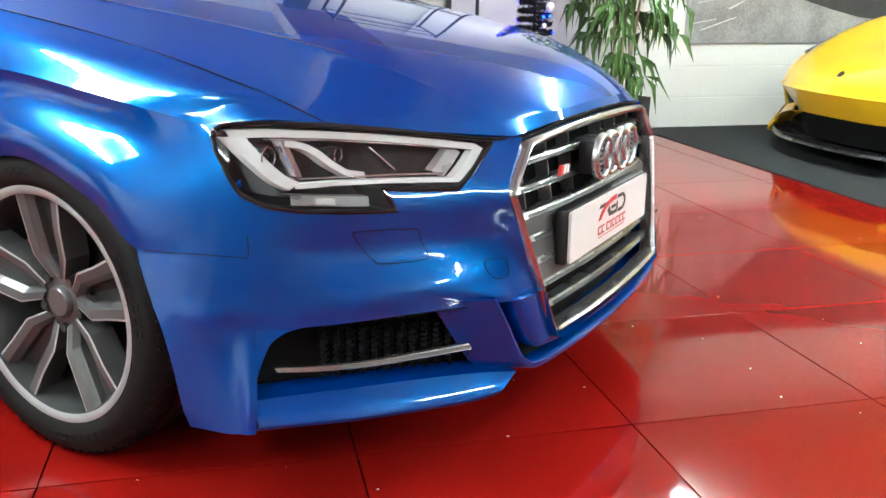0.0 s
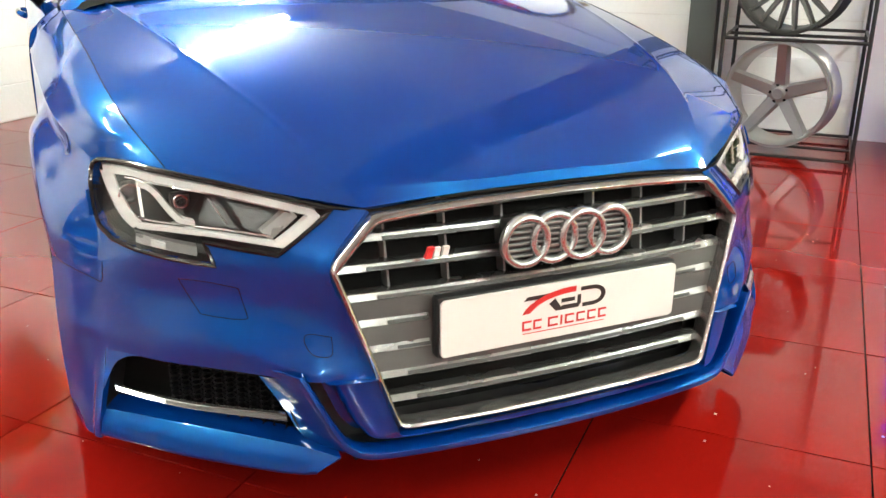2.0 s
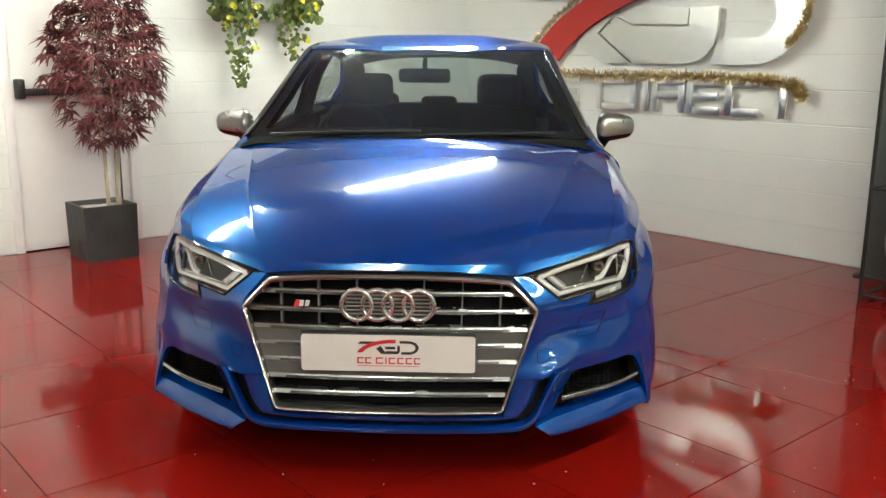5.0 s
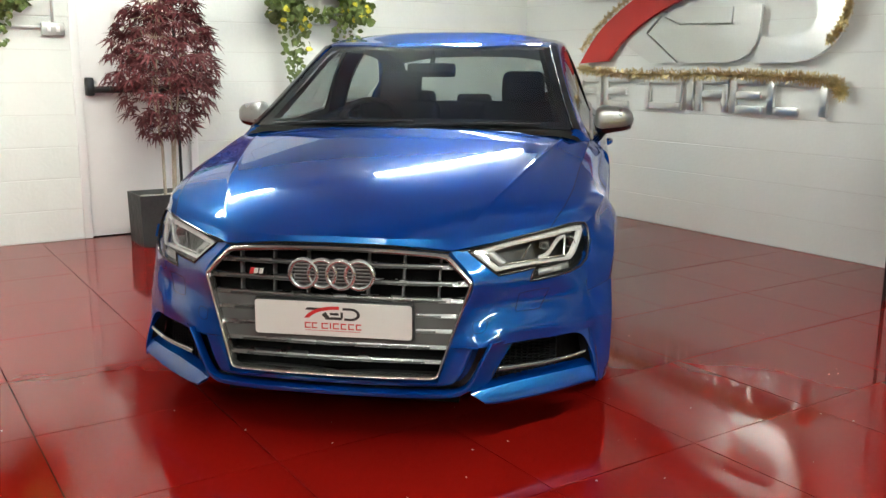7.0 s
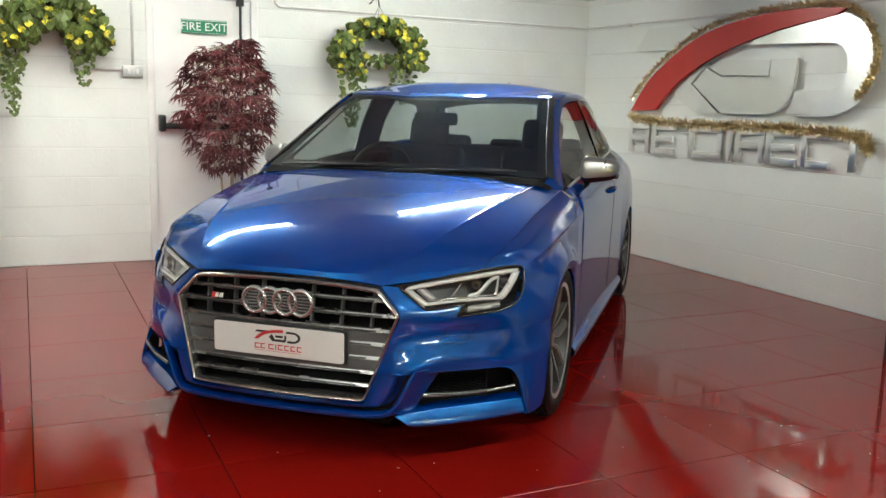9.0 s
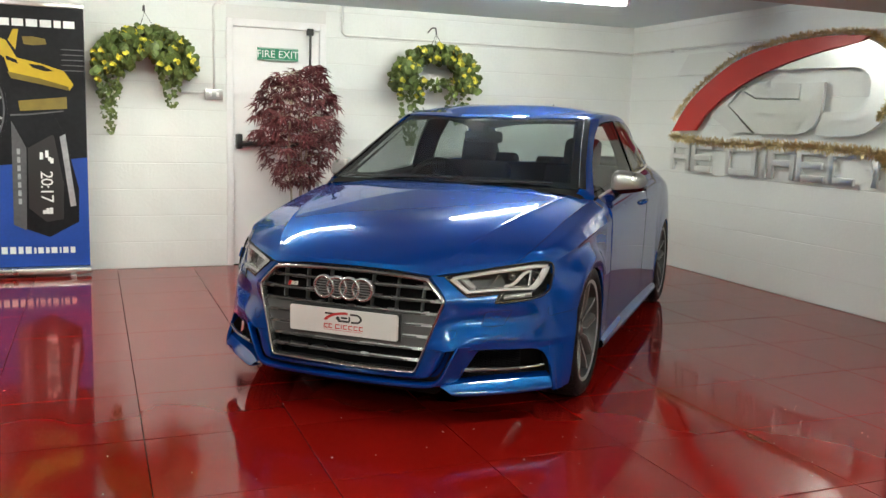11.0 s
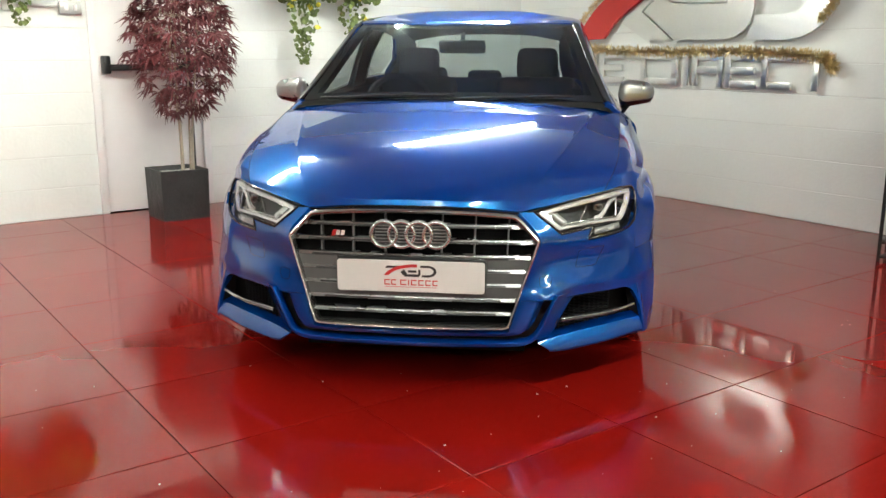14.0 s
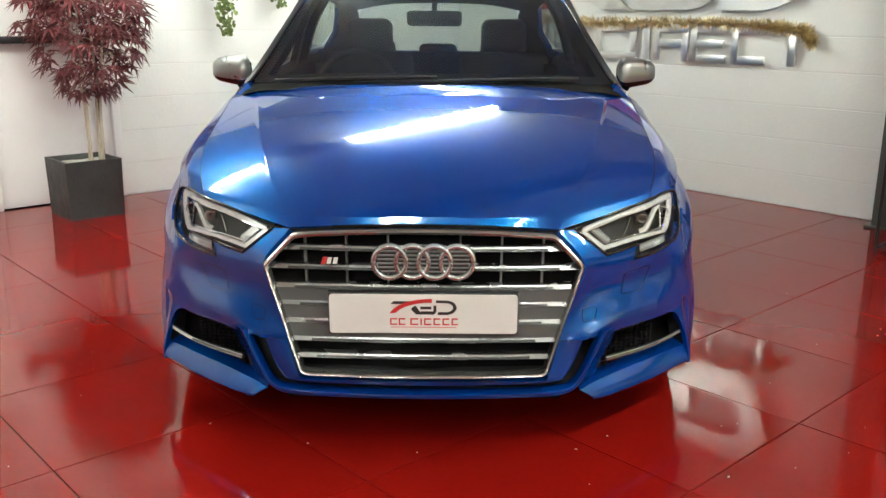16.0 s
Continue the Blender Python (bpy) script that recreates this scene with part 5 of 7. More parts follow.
for s in (1, -1):
    for y in (.875, 3.47):
        road_wheel(s * .775, y, s)
        bm = bmesh.new()
        n = 32
        rows = [[(x, y + .36 * math.cos(a), .322 + .345 * math.sin(a)) for a in np.linspace(radians(-12), radians(192), n)] for x in (.50, .88)]
        sheet(bm, np.array(rows))
        sheet(bm, np.array([[(.50, y + r * math.cos(a), .322 + r * math.sin(a)) for a in np.linspace(radians(-12), radians(192), n)] for r in (.02, .36)]))
        finish(bm)
        side_part("wheel_arch_liner", bm, SHADOW_BLACK, car, s)

# ---------------------------------------------------------------- more materials
MAROON = mat("maroon_leaf", (0.112, 0.017, 0.021), 0.55, 0.0, 0.45, 9.0, 60.0)
IVY = mat("green_ivy_leaf", (0.120, 0.165, 0.042), 0.5, 0.0, 0.65, 8.0, 50.0)
PALM = mat("green_palm_leaf", (0.075, 0.155, 0.035), 0.45, 0.0, 0.4, 8.0, 50.0)
YELLOW_FLOWER = mat("yellow_petal", (0.70, 0.62, 0.07), 0.55, 0.0, 0.3, 12.0, 60.0)
STEM = mat("pale_stem_bark", (0.42, 0.36, 0.28), 0.7, 0.0, 0.25, 15.0, 90.0)
SLATE = mat("dark_slate_planter", (0.026, 0.025, 0.025), 0.55, 0.0, 0.45, 9.0, 70.0, 0.010, 13.0)
PEBBLES = mat("pale_pebble_top", (0.45, 0.42, 0.38), 0.8, 0.0, 0.4, 40.0, 160.0, 0.006, 60.0)
GOLD = mat("gold_tinsel", (0.66, 0.54, 0.31), 0.35, 1.0, 0.3, 30.0, 200.0)
SIGN_GREEN = mat("green_exit_sign", (0.012, 0.22, 0.11), 0.4, 0.0, 0.04)
SIGN_WHITE = mat("white_sign_print", (0.82, 0.84, 0.82), 0.45)
BLACK_METAL = mat("black_painted_metal", (0.015, 0.015, 0.016), 0.4, 0.3, 0.1)
CONDUIT = mat("white_painted_conduit", (0.74, 0.73, 0.71), 0.4, 0.0, 0.04)
SWITCH = mat("grey_metalclad_switch", (0.48, 0.48, 0.47), 0.4, 0.6, 0.05)
COLUMN = mat("grey_green_column_paint", (0.075, 0.085, 0.080), 0.45, 0.0, 0.08)
WHEEL_SILVER = mat("silver_display_wheel", (0.40, 0.39, 0.38), 0.36, 0.8, 0.05)
WHEEL_GUN = mat("gunmetal_display_wheel", (0.045, 0.043, 0.040), 0.38, 0.6, 0.06)
YELLOW_PAINT = mat("yellow_car_paint", (0.80, 0.50, 0.004), 0.35, 0.0, 0.04, coat=1.0)
CARBON = mat("black_carbon_trim", (0.012, 0.012, 0.013), 0.3, 0.0, 0.2, 40, 300)
BANNER_BLUE = mat("blue_banner_print", (0.004, 0.050, 0.30), 0.45, 0.0, 0.15, 2.0, 40.0)
BANNER_DARK = mat("dark_banner_print", (0.008, 0.008, 0.010), 0.5, 0.0, 0.5, 3.0, 25.0, spec=0.2)
BANNER_GREY = mat("grey_banner_print", (0.075, 0.075, 0.08), 0.45, 0.0, 0.3, 6.0, 40.0)
BANNER_SILVER = mat("silver_banner_print", (0.32, 0.32, 0.33), 0.45, 0.0, 0.3, 9.0, 60.0)
BANNER_OLIVE = mat("shaded_yellow_banner_print", (0.17, 0.12, 0.01), 0.45, 0.0, 0.3, 2.5, 15.0)
BANNER_YELLOW = mat("yellow_banner_print", (0.55, 0.37, 0.01), 0.45, 0.0, 0.15, 2.5, 15.0)
PHOTO_GREY = mat("grey_photo_print", (0.33, 0.33, 0.33), 0.5, 0.0, 0.45, 4.0, 70.0)
PHOTO_DARK = mat("dark_photo_print", (0.03, 0.03, 0.03), 0.5, 0.0, 0.4, 6.0, 60.0)
PHOTO_LIGHT = mat("light_photo_print", (0.62, 0.62, 0.62), 0.5, 0.0, 0.2, 6.0, 60.0)
TINSEL_BLACK = mat("black_tinsel", (0.008, 0.008, 0.012), 0.35, 0.3, 0.3)
BAUBLE = mat("white_bauble", (0.78, 0.77, 0.78), 0.25)
LED_BLUE = glow("blue_led", (0.008, 0.04, 1.0), 9.0)
LED_VIOLET = glow("violet_led", (0.06, 0.03, 1.0), 9.0)
rng = random.Random(7)


def room_thing(name, u, v, z, turn, label, category, group=""):
    return thing(name, ROOM @ pose(u, v, z, 0, 0, turn), label, category, group)


def leaf_blade(bm, m, ln, w, curl=.15):
    """A narrow pointed blade along +y of m."""
    c = [(0, 0, 0), (w / 2, ln * .4, ln * curl * .3), (0, ln, -ln * curl), (-w / 2, ln * .4, ln * curl * .3), (0, ln * .45, 0)]
    v = [bm.verts.new(m @ Vector(p)) for p in c]
    bm.faces.new((v[0], v[1], v[4]))
    bm.faces.new((v[1], v[2], v[4]))
    bm.faces.new((v[2], v[3], v[4]))
    bm.faces.new((v[3], v[0], v[4]))


def round_leaf(bm, m, r):
    pts = [(0, 0, 0)] + [(r * .55 * math.sin(a) * (1.1 if i % 2 else .9), r * .55 - r * .55 * math.cos(a), r * .12 * math.cos(2 * a)) for i, a in enumerate(np.linspace(.5, 2 * math.pi - .5, 7))]
    v = [bm.verts.new(m @ Vector(p)) for p in pts]
    for i in range(1, 7):
        bm.faces.new((v[0], v[i], v[i + 1]))


def turn(rx, ry, rz):
    return Euler((rx, ry, rz)).to_matrix().to_4x4()


# ---------------------------------------------------------------- fire door
door = room_thing("door_1", BACK_U, .542, 0, 90, "white fire exit door with a black push bar, closed", "door")
door["kind"] = "structure"
# local x runs along the wall, local -y into the room
W0, W1 = -.435, .435
for name, b in (("frame_post", (W0, -.012, 0, W0 + .055, .10, 2.14)), ("frame_post", (W1 - .055, -.012, 0, W1, .10, 2.14)), ("frame_head", (W0 + .055, -.012, 2.075, W1 - .055, .10, 2.14))):
    part(name, boxed(*b, .004), DOOR_PAINT, door)
leaf = part("leaf", boxed(W0 + .058, .018, .008, W1 - .058, .062, 2.072, .002), DOOR_PAINT, door, "white painted flush leaf")
part("backing", boxed(W0, .10, 0, W1, .16, 2.14), MORTAR, door)
bar = part("push_bar", boxed(-.33, -.078, 1.052, .35, -.042, 1.098, .012), BLACK_METAL, door, "black horizontal push bar")
for x in (-.335, .33):
    part("push_bar_arm", boxed(x - .025, -.08, 1.03, x + .025, .02, 1.16, .012), BLACK_METAL, bar)
bm = bmesh.new()
cyl(bm, (.29, -.02, .05), (.29, -.02, 2.06), .011, seg=10)
part("bolt_rod", bm, BLACK_METAL, door, "black vertical bolt rod")
for z in (.06, 1.08, 2.06):
    part("bolt_keep", boxed(.262, -.035, z - .03, .318, .02, z + .03, .006), BLACK_METAL, door)
exit_sign = room_thing("fire_exit_sign", BACK_U + .018, .545, 1.852, 90, "green and white fire exit sign on the door", "sign")
part("sign_board", boxed(-.178, -.006, -.054, .178, 0, .054, .001), SIGN_GREEN, exit_sign)
text_mesh("FIRE EXIT", .088, SIGN_WHITE, "lettering", exit_sign, pose(0, -.0075, -.002, 90, 0, 0), .0005, 1.0, "white lettering")
for b in ((-.172, .046, .172, .049), (-.172, -.049, .172, -.046)):
    part("sign_line", boxed(b[0], -.0075, b[1], b[2], -.006, b[3]), SIGN_WHITE, exit_sign, smooth=False)

# switch, conduit and pipes
sw_box = room_thing("wall_switch", BACK_U, -.004, 1.488, 90, "grey metal-clad switch box on the white wall", "switch")
part("box", boxed(-.075, -.042, -.045, .075, 0, .045, .008), SWITCH, sw_box)
for x in (-.03, .03):
    part("rocker", boxed(x - .013, -.050, -.02, x + .013, -.040, .02, .003), DOOR_PAINT, sw_box)
junction = room_thing("junction_box", BACK_U, -.40, 1.50, 90, "small white conduit junction box on the wall", "junction box")
part("box", boxed(-.045, -.035, -.04, .045, 0, .04, .006), CONDUIT, junction)


def pipe(name, pts, r, label):
    bm = bmesh.new()
    tube(bm, [ROOM @ Vector(p) for p in pts], r, 10)
    ob = link(name, bm, CONDUIT)
    tagged(ob, label, "pipe")
    return ob


pipe("conduit", [(BACK_U + .018, 0, 1.53), (BACK_U + .018, 0, 2.22), (BACK_U + .018, .03, 2.26), (BACK_U + .018, .10, CEIL - .01)], .010, "white painted conduit rising from the switch")
pipe("conduit", [(BACK_U + .018, -.36, 1.50), (BACK_U + .018, -.08, 1.50)], .010, "white painted conduit between two boxes")
pipe("water_pipe", [(BACK_U + .02, 1.12, CEIL - .005), (BACK_U + .02, 1.12, 2.08), (BACK_U + .02, 1.15, 2.05), (BACK_U + .02, 2.6, 2.05), (BACK_U + .02, SIGN_V - .05, 2.05),
                    (BACK_U + .05, SIGN_V - .02, 2.05), (-2.0, SIGN_V - .02, 2.04), (FAR_U - .1, SIGN_V - .02, 2.03)], .011, "white painted pipe run along two walls")
for u in (-3.6, -2.2, -.8, 1.0):
    clip = room_thing("pipe_clip", u, SIGN_V, 2.043, 0, "small white pipe clip on the wall", "pipe clip", "pipe clips")
    part("clip_body", boxed(-.012, -.034, -.018, .012, 0, .018, .004), CONDUIT, clip)

# ---------------------------------------------------------------- sign on the wall: plain brushed and red shapes
def wall_shape(name, outline, material, label, depth=.022, off=.03, kind_="sign shape", group="sign shapes"):
    ob = room_thing(name, 0, SIGN_V - off, 0, 0, label, kind_, group)
    bm = bmesh.new()
    prism(bm, outline, -depth, 0, None, .002)
    part("face", bm, material, ob, smooth=False)
    us, zs = [p[0] for p in outline], [p[1] for p in outline]
    for k in (.35, .65):
        i = min(range(len(outline)), key=lambda q: abs(us[q] - (min(us) + (max(us) - min(us)) * k)))
        cx = sum(us) / len(us) * .35 + us[i] * .65
        cz = sum(zs) / len(zs) * .35 + zs[i] * .65
        bm = bmesh.new()
        cyl(bm, (cx, -.004, cz), (cx, off, cz), .008, seg=8)
        part("standoff", bm, SATIN, ob)
    return ob


SIGN_LABEL = "brushed steel sign shape standing off the white wall"
wall_shape("sign_plate", [(-3.44, 1.802), (-3.285, 1.985), (-2.87, 1.988), (-2.74, 1.972), (-2.66, 1.94), (-2.58, 1.885), (-2.74, 1.792)], BRUSHED, SIGN_LABEL)
outer = catmull([(-3.425, 1.285), (-3.237, 1.509), (-3.026, 1.667), (-2.668, 1.854), (-2.332, 1.951), (-1.90, 2.009), (-1.50, 2.015), (-1.20, 1.99)], 44)
inner = catmull([(-1.30, 1.945), (-1.444, 1.932), (-1.713, 1.896), (-2.0, 1.839), (-2.31, 1.755), (-2.642, 1.625), (-2.924, 1.457), (-3.083, 1.300)], 40)
wall_shape("sign_sweep", [tuple(p) for p in outer] + [tuple(p) for p in inner], SIGN_RED, "curved red sign sweep standing off the white wall", .03, .055)
wall_shape("sign_plate", [(-2.93, 1.44), (-2.64, 1.288), (-2.36, 1.288), (-2.69, 1.517), (-2.60, 1.60), (-2.55, 1.645), (-2.66, 1.61), (-2.80, 1.535)], BRUSHED, SIGN_LABEL)
wall_shape("sign_plate", [(-2.66, 1.515), (-2.305, 1.287), (-1.86, 1.285), (-1.76, 1.305), (-1.68, 1.35), (-1.625, 1.42), (-1.605, 1.50), (-1.600, 1.682), (-1.835, 1.684), (-1.84, 1.552), (-2.33, 1.566), (-2.50, 1.635)], BRUSHED, SIGN_LABEL, .026, .04)
wall_shape("sign_plate", [(-2.47, 1.655), (-2.36, 1.580), (-1.86, 1.566), (-1.85, 1.680), (-2.27, 1.695), (-2.36, 1.70)], BRUSHED, SIGN_LABEL, .022, .034)
dshape = arc(-1.335, 1.63, .405, .348, -90, 72, 26) + [(-1.45, 1.925), (-1.72, 1.885), (-2.00, 1.828), (-2.10, 1.795)] + [(-1.30, 1.776)] + arc(-1.305, 1.618, .155, .156, 85, -85, 16) + [(-1.585, 1.458), (-1.60, 1.38), (-1.655, 1.284)]
wall_shape("sign_plate", dshape, BRUSHED, SIGN_LABEL, .030, .05)
for i, (u0, u1) in enumerate(((-3.46, -3.18), (-3.14, -2.86), (-2.67, -2.29), (-2.235, -2.175), (-2.14, -1.85), (-1.83, -1.55), (-1.51, -1.26), (-1.20, -.95))):
    t, z0, z1 = .052, .93, 1.185
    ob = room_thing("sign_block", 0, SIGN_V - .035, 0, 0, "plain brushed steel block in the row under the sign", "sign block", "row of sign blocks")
    if u1 - u0 < .1:
        bars = [(u0, z0, u1, z1)]
    else:
        bars = [(u0, z0, u0 + t, z1), (u0 + t, z1 - t, u1, z1)] if i != 7 else [(u0, z1 - t, u1, z1), ((u0 + u1) / 2 - t / 2, z0, (u0 + u1) / 2 + t / 2, z1 - t)]
        if i in (1, 5, 6, 2):
            bars.append((u0 + t, z0, u1, z0 + t))
        if i in (0, 4, 2):
            bars.append((u1 - t, z0 if i != 2 else z0 + t, u1, z1 - t))
        if i in (0, 4, 5, 1):
            bars.append((u0 + t, (z0 + z1) / 2 - t / 2, u1 - (t if i in (0, 4) else .02), (z0 + z1) / 2 + t / 2))
    for a, b, c, d in bars:
        part("bar", boxed(a, -.022, b, c, 0, d, .003), BRUSHED, ob)
    bm = bmesh.new()
    cyl(bm, ((u0 + u1) / 2 if i in (3, 7) else u0 + t / 2, -.004, z0 + .06), ((u0 + u1) / 2 if i in (3, 7) else u0 + t / 2, .035, z0 + .06), .008, seg=8)
    part("standoff", bm, SATIN, ob)


def tinsel(path, r, n, label):
    """A garland of many thin foil strips round a thread."""
    ob = room_thing("tinsel_garland", 0, 0, 0, 0, label, "tinsel", "tinsel garlands")
    p = catmull(path, 200)
    bm = bmesh.new()
    tube(bm, p[::8], .004, 5)
    part("thread", bm, GOLD, ob)
    bm = bmesh.new()
    for _ in range(n):
        q = Vector(p[rng.randrange(200)])
        q += Vector((rng.uniform(-.012, .012), 0, 0))
        d = Vector((rng.gauss(0, 1), rng.gauss(0, 1), rng.gauss(0, 1))).normalized()
        ln = r * rng.uniform(.6, 1.15)
        w = d.orthogonal().normalized() * .0035
        e = q + d * ln
        e.y = min(e.y, SIGN_V - .006)
        a, b, c, f = bm.verts.new(q - w), bm.verts.new(q + w), bm.verts.new(e + w * .6), bm.verts.new(e - w * .6)
        bm.faces.new((a, b, c, f))
    tagged(part("tinsel_foil", bm, GOLD, ob, smooth=False), kind="stuff")


tinsel([(-3.44, SIGN_V - .07, 1.24), (-3.0, SIGN_V - .08, 1.205), (-2.4, SIGN_V - .08, 1.195), (-1.8, SIGN_V - .08, 1.20), (-1.3, SIGN_V - .08, 1.185), (-1.0, SIGN_V - .08, 1.16), (-.93, SIGN_V - .08, 1.08)], .055, 2600, "gold tinsel garland draped along the steel blocks")
tinsel([(u, SIGN_V - .09, z + .02) for u, z in [(-3.40, 1.38), (-3.10, 1.635), (-2.567, 1.906), (-2.05, 2.0), (-1.59, 2.022), (-1.20, 1.985), (-1.0, 1.85), (-.93, 1.66), (-.97, 1.50), (-1.05, 1.40)]], .036, 2600, "gold tinsel garland along the red sweep")

# ---------------------------------------------------------------- red-leaved tree in a planter
def planter(u, v, w, h, turn_, label, group="planters"):
    ob = room_thing("planter", u, v, 0, turn_, label, "planter", group)
    bm = bmesh.new()
    k = .965
    g = []
    for r, z in ((w / 2 * k, 0), (w / 2, h), (w / 2 - .018, h), (w / 2 - .03, h - .035)):
        g.append([bm.verts.new((x * r, y * r, z)) for x, y in ((-1, -1), (1, -1), (1, 1), (-1, 1))])
    for a, b in zip(g, g[1:]):
        for i in range(4):
            bm.faces.new((a[i], a[(i + 1) % 4], b[(i + 1) % 4], b[i]))
    bm.faces.new(g[0][::-1])
    bmesh.ops.bevel(bm, geom=[e for e in bm.edges if len(e.link_faces) == 2 and e.calc_face_angle(0) > .5], offset=.006, segments=2, affect="EDGES")
    part("pot", bm, SLATE, ob)
    bm = bmesh.new()
    sheet(bm, np.array([[(x, y, h - .032 + .006 * math.sin(40 * x + 3) * math.sin(37 * y)) for x in np.linspace(-w / 2 + .03, w / 2 - .03, 14)] for y in np.linspace(-w / 2 + .03, w / 2 - .03, 14)]))
    part("pebble_top", bm, PEBBLES, ob, "pale pebbles")
    return ob


planter(-3.87, .545, .35, .36, 0, "square dark slate-grey planter with pale pebbles on the red floor")
tree = room_thing("red_leaf_tree", -3.85, .625, .33, 0, "artificial tree with maroon palmate leaves and pale stems", "tree")
stems = [((-.03, -.03), (-.10, -.05), (-.14, .02)), ((.02, -.04), (.06, -.07), (.12, -.06)), ((.03, .03), (.05, .08), (.04, .14)), ((-.02, .03), (-.04, .05), (-.02, -.02))]
tips = []
for a, b, c in stems:
    bm = bmesh.new()
    pts = catmull([(*a, 0), (a[0] * 1.2 + .01, a[1] * 1.2, .35), (*b, .75), (*c, 1.35)], 16)
    tube(bm, pts, .0105, 7, taper=list(np.linspace(1, .45, 16)))
    part("stem", bm, STEM, tree)
    tips += [Vector(p) for p in pts[7:]]
bm, twigs = bmesh.new(), bmesh.new()
for k in range(900):
    z = rng.uniform(.42, 1.46)
    prof = .305 * math.sin(math.pi * min(1, max(0, (z - .36) / 1.24)) ** .85) + .06
    a, r = rng.uniform(0, 2 * math.pi), prof * math.sqrt(rng.uniform(.15, 1))
    if z < .75 and rng.random() < .5:
        continue
    p = Vector((r * math.cos(a), r * math.sin(a), z))
    if z > 1.38 + .35 * p.y or rng.random() < .25 * (1 + math.sin(9 * z + 2 * a)) * .5:
        continue
    if k % 5 == 0:
        q = min(tips, key=lambda t: (t - p).length)
        tube(twigs, [q, (q + p) / 2 + Vector((0, 0, .02)), p], .003, 4)
    m = Matrix.Translation(p) @ turn(rng.uniform(-.9, .3), rng.uniform(-.6, .6), a - math.pi / 2 + rng.uniform(-.8, .8))
    s = rng.uniform(.085, .130)
    for j, f in enumerate((-1.25, -.62, 0, .62, 1.25)):
        leaf_blade(bm, m @ turn(0, 0, f), s * (1 - .16 * abs(f)), s * .17, .25)
tagged(part("twig_mass", twigs, STEM, tree), kind="stuff")
tagged(part("crown", bm, MAROON, tree, "maroon palmate leaves", smooth=False), kind="stuff")

# ---------------------------------------------------------------- hanging baskets
def basket(v, z_top, tails, label, hollow=.05):
    ob = room_thing("hanging_basket", BACK_U, v, z_top, 90, label, "hanging basket", "hanging baskets")
    bm = bmesh.new()
    tube(bm, [(0, 0, .0), (0, -.10, .03), (0, -.20, .02), (0, -.22, -.04)], .006, 6)
    part("bracket", bm, BLACK_METAL, ob, "black wall bracket")
    for a in (0, 2.1, 4.2):
        bm = bmesh.new()
        tube(bm, [(0, -.22, -.04), (.08 * math.cos(a), -.22 + .08 * math.sin(a), -.16)], .002, 4)
        part("chain", bm, BLACK_METAL, ob)
    bm = bmesh.new()
    lathe(bm, [(.09, -.155), (.085, -.19), (.065, -.22), (.03, -.237), (.001, -.24)], 20, "Z")
    bmesh.ops.translate(bm, verts=bm.verts[:], vec=(0, -.22, 0))
    part("bowl", bm, BLACK_PLASTIC, ob, "dark basket bowl")
    leaves, flowers = bmesh.new(), bmesh.new()

    def spot(p, s):
        m = Matrix.Translation(p) @ turn(rng.uniform(-2.2, -.6), rng.uniform(-.5, .5), rng.uniform(-1.2, 1.2))
        round_leaf(leaves, m, s)

    def bloom(p):
        for _ in range(5):
            a = rng.uniform(0, 6.28)
            m = Matrix.Translation(p + Vector((.012 * math.cos(a), -.015, .012 * math.sin(a)))) @ turn(-1.2 + rng.uniform(-.4, .4), 0, a)
            round_leaf(flowers, m, .032)

    for _ in range(700):
        a = rng.uniform(-.35, math.pi + .35)
        r = rng.uniform(hollow, 1) ** .5
        p = Vector((.40 * r * math.cos(a), -.22 + .17 * rng.uniform(-1, .9), -.42 + .30 * r * math.sin(a)))
        spot(p, rng.uniform(.04, .075))
        if rng.random() < .12:
            bloom(p + Vector((0, -.04, 0)))
    for x0, x1, ln in tails:
        for _ in range(int(170 * ln / .5)):
            t = rng.random() ** 1.3
            w = (x1 - x0) * (1 - .75 * t)
            p = Vector(((x0 + x1) / 2 + rng.uniform(-.5, .5) * w, -.20 + rng.uniform(-.12, .10) * (1 - .6 * t), -.42 - ln * t))
            spot(p, rng.uniform(.030, .060) * (1 - .45 * t))
            if rng.random() < .05 * (1 - t):
                bloom(p + Vector((0, -.04, 0)))
    tagged(part("foliage", leaves, IVY, ob, "trailing green ivy leaves", smooth=False), kind="stuff")
    tagged(part("blossom", flowers, YELLOW_FLOWER, ob, "yellow flowers", smooth=False), kind="stuff")


basket(-.565, 2.15, [(-.40, -.16, .58), (.10, .30, .36)], "hanging basket of trailing ivy and yellow flowers on the wall")
basket(1.945, 2.13, [(-.38, -.08, .60), (.08, .38, .40), (-.1, .12, .12)], "hanging basket of trailing ivy and yellow flowers on the wall", .35)

# ---------------------------------------------------------------- roll-up banner: dark picture above, blue below
ban = room_thing("rollup_banner", -4.03, -1.445, 0, 90, "roll-up banner with a dark car picture above a blue panel", "banner")
BW = .425
part("cassette", boxed(-BW - .01, -.07, .022, BW + .01, .07, .075, .012), SATIN, ban, "aluminium base cassette")
for x in (-.30, .30):
    part("foot", boxed(x - .02, -.13, 0, x + .02, .06, .024, .004), SATIN, ban)
bm = bmesh.new()
cyl(bm, (0, .03, .07), (0, .03, 2.14), .010, seg=8)
part("pole", bm, SATIN, ban)
part("top_rail", boxed(-BW, -.012, 2.10, BW, .014, 2.135, .006), SATIN, ban)
part("print_sheet", boxed(-BW, -.001, .075, BW, .001, 2.10), BANNER_DARK, ban, smooth=False)


